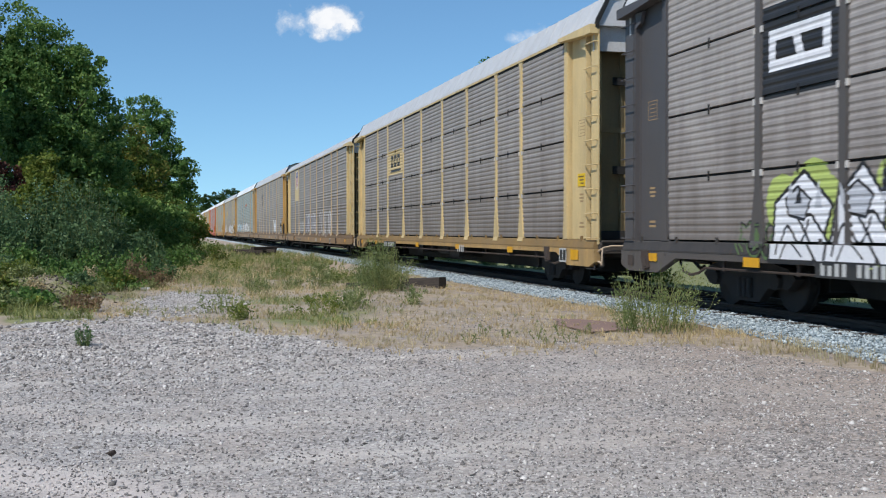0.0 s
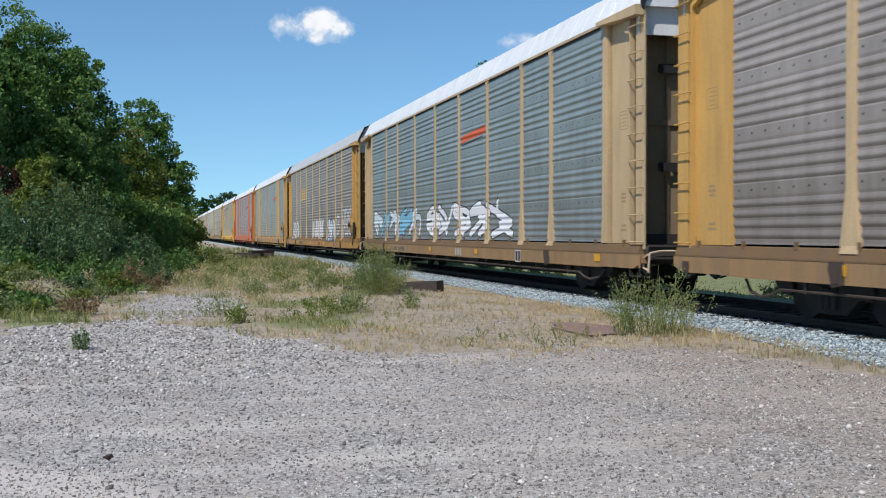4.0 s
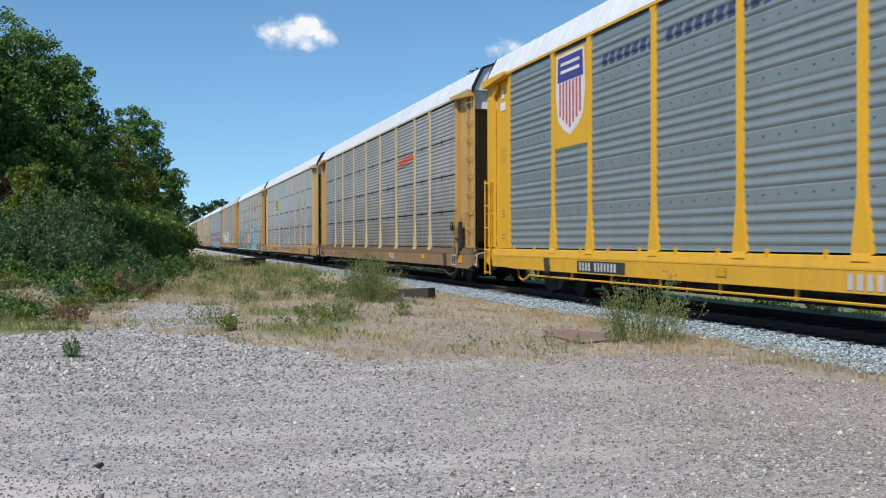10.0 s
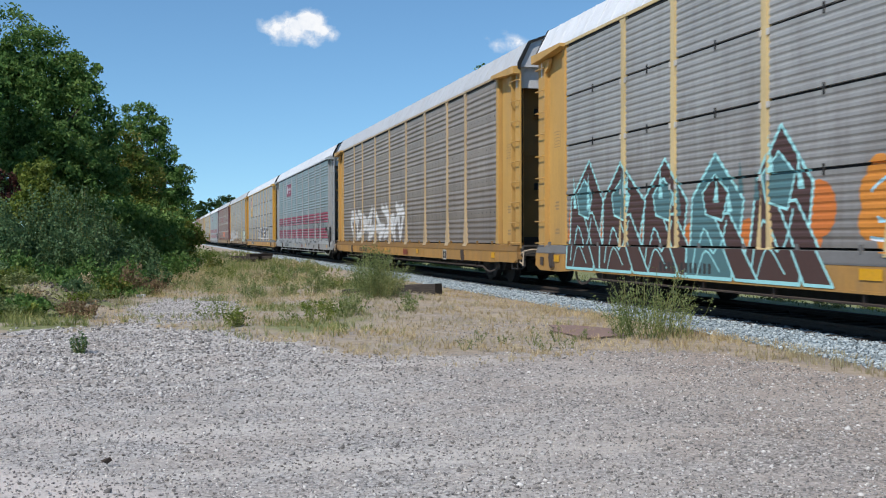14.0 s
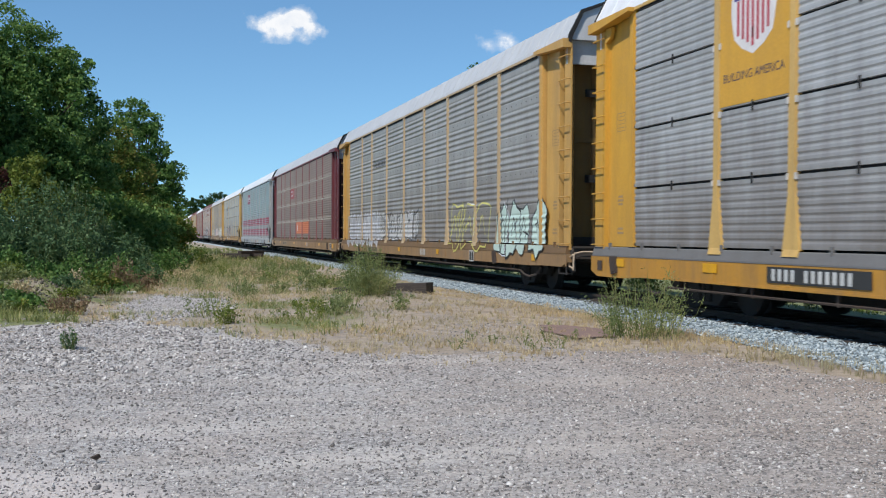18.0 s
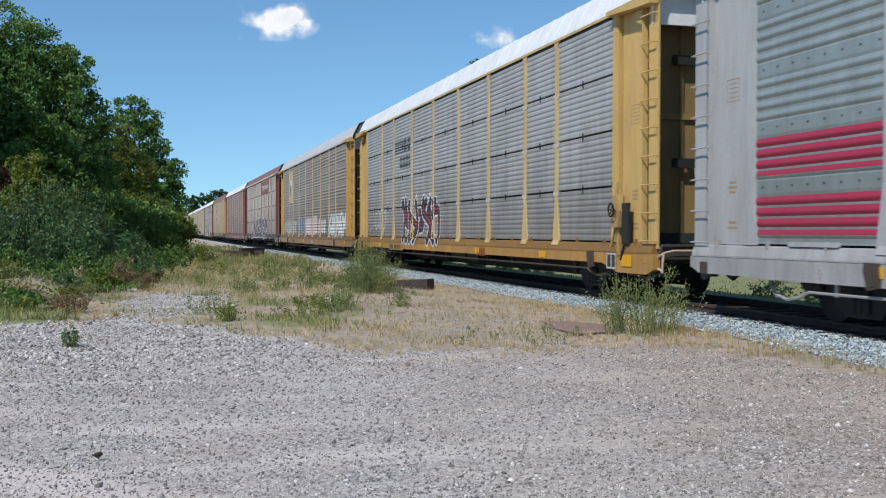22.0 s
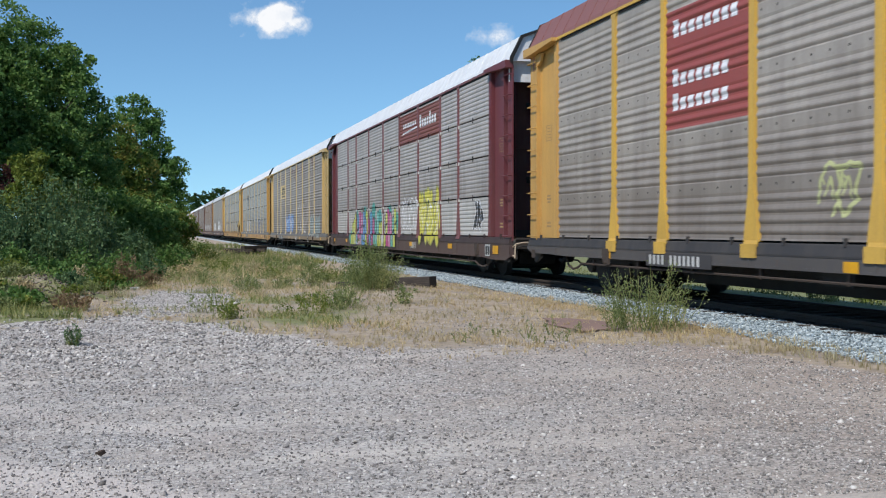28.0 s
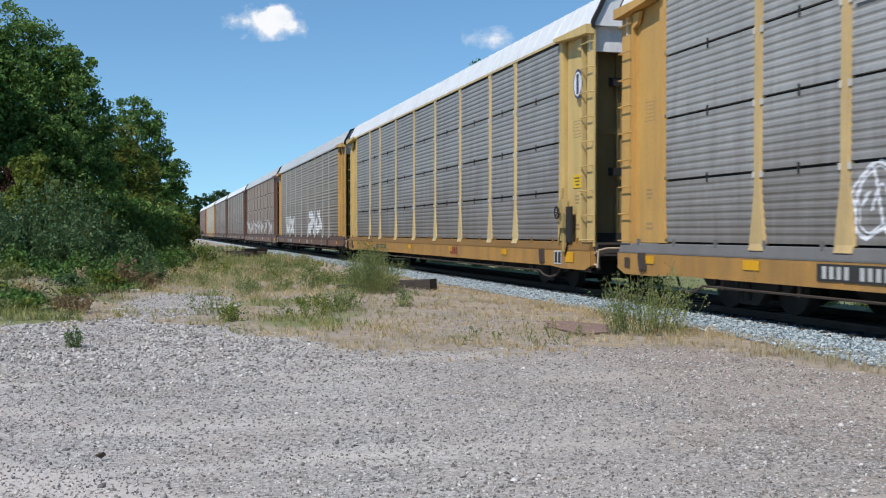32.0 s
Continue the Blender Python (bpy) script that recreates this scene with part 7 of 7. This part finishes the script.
    def tufts(name, n, x0, x1, y0, y1, want, tall, width, per, mat, label):
        y = y0 + (y1 - y0) * rng.random(n) ** 1.3
        x = rng.uniform(x0, x1, n)
        g, d, gr = zones(x, y)
        p = {"dry": (1 - g) * np.clip(1.15 - gr, 0, 1), "green": (1 - g) * gr}[want]
        p = p * np.clip(0.75 + wave(x * 2.7, y * 2.2, 5.0), 0.05, 1)
        ok = (rng.random(n) < p) & (x < 7.75)
        x, y = x[ok], y[ok]
        blades(name, x, y, height(x, y), tall * rng.uniform(0.4, 1.3, len(x)), width, per, mat, label, 1.5)

    for k in range(26):
        x, y = rng.uniform(12.4, 15.5), rng.uniform(9.0, 60.0)
        weed((x, y), rng.uniform(0.3, 0.7), rng.uniform(0.6, 1.3), 30, 8, 0.06, kinds[k % 6], "rank weeds on the far side of the track")
    for k in range(26):
        x, y = rng.uniform(0.2, 6.2), rng.uniform(28.0, 62.0)
        weed((x, y), rng.uniform(0.3, 0.65), rng.uniform(0.8, 1.6), 30, 8, 0.05, (M_DRY, M_WEED, M_DRY, M_GRASS)[k % 4], "pale seeding grass and weeds beside the track")
    tufts("dry_grass", 19000, -1.5, 7.8, 11, 34, "dry", 0.075, 0.005, 7, M_DRY, "short straw-coloured dry grass")
    tufts("green_grass", 14000, -1.0, 6.8, 14.5, 44, "green", 0.13, 0.006, 9, M_GRASS, "green and yellowing grass")
    tufts("seed_grass", 9000, -1.0, 7.0, 22, 60, "green", 0.22, 0.007, 7, M_DRY, "straw-yellow seeding grass")
    tufts("bank_grass", 5000, -8, -1.2, 18, 32, "green", 0.17, 0.008, 8, M_GRASS, "rough green grass on the bank")
    n = 2600
    y, x = 6.5 + 14 * rng.random(n), rng.uniform(6.7, 7.75, n)
    ok = rng.random(n) < smooth(x, 6.6, 7.6) * (0.35 + 0.65 * (wave(x * 3, y * 1.7, 1.0) > 0))
    x, y = x[ok], y[ok]
    blades("straw_fringe", x, y, height(x, y), rng.uniform(0.04, 0.13, len(x)), 0.005, 7, M_DRY, "straw-coloured grass along the foot of the ballast")
    n = 2600
    y, x = 44 + 60 * rng.random(n) ** 1.5, rng.uniform(-2, 7.2, n)
    blades("far_grass", x, y, height(x, y), rng.uniform(0.12, 0.4, n), 0.014, 10, M_GRASS, "tall pale green grass beside the track")
    n = 2600
    y, x = 6 + 60 * rng.random(n), rng.uniform(12.6, 19, n)
    blades("verge_grass", x, y, height(x, y), rng.uniform(0.02, 0.07, n), 0.02, 8, M_GRASS, "tall grass on the far side of the track")


plant_trees()
plant_low()


# ---- loose things ----
def old_timber():
    root = tagged(new("old_timber"), "dark rotting squared timber lying in dry grass", "timber")
    root.location = (5.2, 24.75, 0.02)
    root.rotation_euler = (0, radians(-3), radians(-46))
    s = Shape()
    s.box(-1.33, 0.32, -0.14, 0.14, -0.02, 0.21, ch=0.02)
    part("beam", s.mesh("beam", M_TIMBER), root)
    s = Shape()
    s.box(0.30, 1.33, -0.16, 0.15, -0.08, 0.27, ch=0.02)
    part("block", s.mesh("block", M_TIMBER), root, label="thicker tarred end of the timber")


def loose_bits():
    s = Shape()
    s.prism([(-0.46, 0.95), (-0.40, 0.45), (-0.52, 0.1), (-0.30, -0.42), (-0.12, -0.95), (0.22, -0.72), (0.46, -0.66), (0.38, -0.1), (0.44, 0.35), (0.20, 0.62), (-0.05, 0.90)], 0.0, 0.008, "z")
    ob = tagged(new("rusty_plate", s.mesh("rusty_plate", painted((0.23, 0.15, 0.125), 0.85, 0.4, 0.3, 0, "rusted_sheet"))), "flat rusty steel plate lying on the gravel", "plate")
    ob.location = (6.02, 14.7, float(height(np.array(6.02), np.array(14.7))) + 0.022)
    ob.rotation_euler = (radians(0.8), 0, radians(-14))
    for i, (x, y, a) in enumerate(((4.6, 62, 20), (4.9, 62.6, -30), (5.4, 62.2, 55))):
        s = Shape()
        s.box(-1.3, 1.3, -0.11, 0.11, 0.0, 0.18, ch=0.015)
        ob = tagged(new("old_tie", s.mesh("old_tie", M_TIMBER)), "discarded brown railway tie on a heap", "railway tie", "discarded ties")
        ob.matrix_world = pose(x, y, 0.02 + 0.16 * i, 0, 0, a)
    for x, y, d in ((3.6, 7.9, 0.06), (-0.35, 7.05, 0.08)):
        stones("rock", np.array([x]), np.array([y]), np.array([0.02]), np.array([d]), M_STEEL, "dark brown stone lying on the gravel")


def white_scrap(x, y, a):
    s = Shape()
    s.box(-0.08, 0.08, -0.05, 0.05, 0.0, 0.07, ch=0.015)
    ob = tagged(new("scrap", s.mesh("scrap", painted((0.8, 0.8, 0.78), 0.6, 0.1, 0.0, 0, "white_scrap"))), "small white scrap lying at the edge of the weeds", "scrap", "white scraps")
    ob.matrix_world = pose(x, y, float(height(np.array(x), np.array(y))) - 0.005, 0, 0, a)


old_timber()
loose_bits()
for spot in ((-0.52, 26.4, 20), (-0.47, 26.7, 70)):
    white_scrap(*spot)


# ---- clouds ----
def cloud_mat():
    m, nt, bs = nodes_of("cloud")
    c = nt.nodes.new("ShaderNodeTexCoord")
    mp = nt.nodes.new("ShaderNodeMapping")
    nt.links.new(c.outputs["Object"], mp.inputs["Vector"])
    info = nt.nodes.new("ShaderNodeObjectInfo")
    nt.links.new(info.outputs["Location"], mp.inputs["Location"])
    n = noise_tex(nt, mp.outputs[0], 0.022, 7, 0.6)
    at = nt.nodes.new("ShaderNodeAttribute")
    at.attribute_name = "body"
    a = nt.nodes.new("ShaderNodeMath")
    a.operation = "ADD"
    nt.links.new(n, a.inputs[0])
    nt.links.new(at.outputs["Fac"], a.inputs[1])
    alpha = ramp(nt, a.outputs[0], [(0.60, (0, 0, 0)), (0.80, (0.30, 0.30, 0.30)), (1.12, (0.97, 0.97, 0.97))])
    # sunlight on the vapour is given as a glow of its own
    e = nt.nodes.new("ShaderNodeEmission")
    nt.links.new(ramp(nt, n, [(0.25, (0.80, 0.85, 0.93)), (0.55, (0.97, 0.98, 1.0))]), e.inputs["Color"])
    e.inputs["Strength"].default_value = 1.0
    t = nt.nodes.new("ShaderNodeBsdfTransparent")
    mx = nt.nodes.new("ShaderNodeMixShader")
    nt.links.new(alpha, mx.inputs[0])
    nt.links.new(t.outputs[0], mx.inputs[1])
    nt.links.new(e.outputs[0], mx.inputs[2])
    nt.links.new(mx.outputs[0], nt.nodes["Material Output"].inputs["Surface"])
    return m


M_CLOUD = cloud_mat()


def cloud(wide, tall, puffs, label):
    """A billowing sheet of vapour, thick in the middle and frayed at the edge. puffs: (u, v, r, weight) within the unit square."""
    n, m = 60, 30
    u, v = np.meshgrid(np.linspace(-1, 1, n), np.linspace(-1, 1, m))
    body = np.zeros_like(u)
    for a, b, r, w in puffs:
        body = np.maximum(body, w * np.exp(-(((u - a) / r) ** 2 + ((v - b) / (r * 1.5)) ** 2)))
    body -= 0.25 * smooth(np.maximum(np.abs(u), np.abs(v)), 0.7, 1.0)
    co = np.stack([u * wide / 2, -40 * body, v * tall / 2], -1).reshape(-1, 3)
    idx = np.arange(n * m).reshape(m, n)
    f = np.stack([idx[:-1, :-1], idx[:-1, 1:], idx[1:, 1:], idx[1:, :-1]], -1).reshape(-1, 4)
    ob = bulk("cloud", co, f, M_CLOUD, label, "cloud", "")
    tagged(ob, label, "cloud", "clouds", "stuff")
    at = ob.data.attributes.new("body", "FLOAT", "POINT")
    at.data.foreach_set("value", body.ravel().astype(np.float32))
    ob.visible_shadow = False
    return ob


CLOUDS = [cloud(270, 120, [(0.22, 0.16, 0.30, 0.86), (0.0, 0.02, 0.30, 0.70), (-0.52, -0.02, 0.20, 0.31), (-0.32, -0.04, 0.24, 0.42), (0.45, -0.14, 0.22, 0.62), (0.60, -0.24, 0.16, 0.42), (0.05, -0.22, 0.36, 0.56)], "small white fair-weather cloud in a blue sky"),
          cloud(190, 90, [(0.1, 0.0, 0.35, 0.38), (-0.4, -0.1, 0.3, 0.3)], "faint white wisp of cloud low over the train")]


# ---- what moves ----
def run(t):
    """Metres that the train has gone since the start."""
    late = np.interp(t, [0, 1, 2, 6, 9, 13, 17, 19, 21, 25, 28, 30, 32], [0.15, 0.3, 0.48, 0.5, 0.55, 0.63, 0.6, 0.52, 0.55, 0.55, 0.5, 0.42, 0.25])
    return 22.09 * t + 0.0095 * t * t - float(late)


def on_sky(turn, up, dist=2600):
    a, b = radians(turn), radians(up)
    return (dist * math.sin(a), dist * math.cos(a), EYE[2] + dist * math.tan(b))


def motions():
    times = [float(i) for i in range(33)]
    for i, car in enumerate(TRAIN):
        walk(car, [(t, pose(TRACK_X, 18.97 + (i - 0.5) * LONG - run(t), RAIL_Z)) for t in times])
    for ob, rows in zip(CLOUDS, ((7.95, 10.95, 5.55, 10.95), (19.2, 10.15, 17.5, 10.15))):
        a0, b0, a1, b1 = rows
        walk(ob, [(t, pose(*on_sky(a0 + (a1 - a0) * t / 32, b0 + (b1 - b0) * t / 32), 0, 0, -a0)) for t in (0.0, 16.0, 32.0)])


motions()
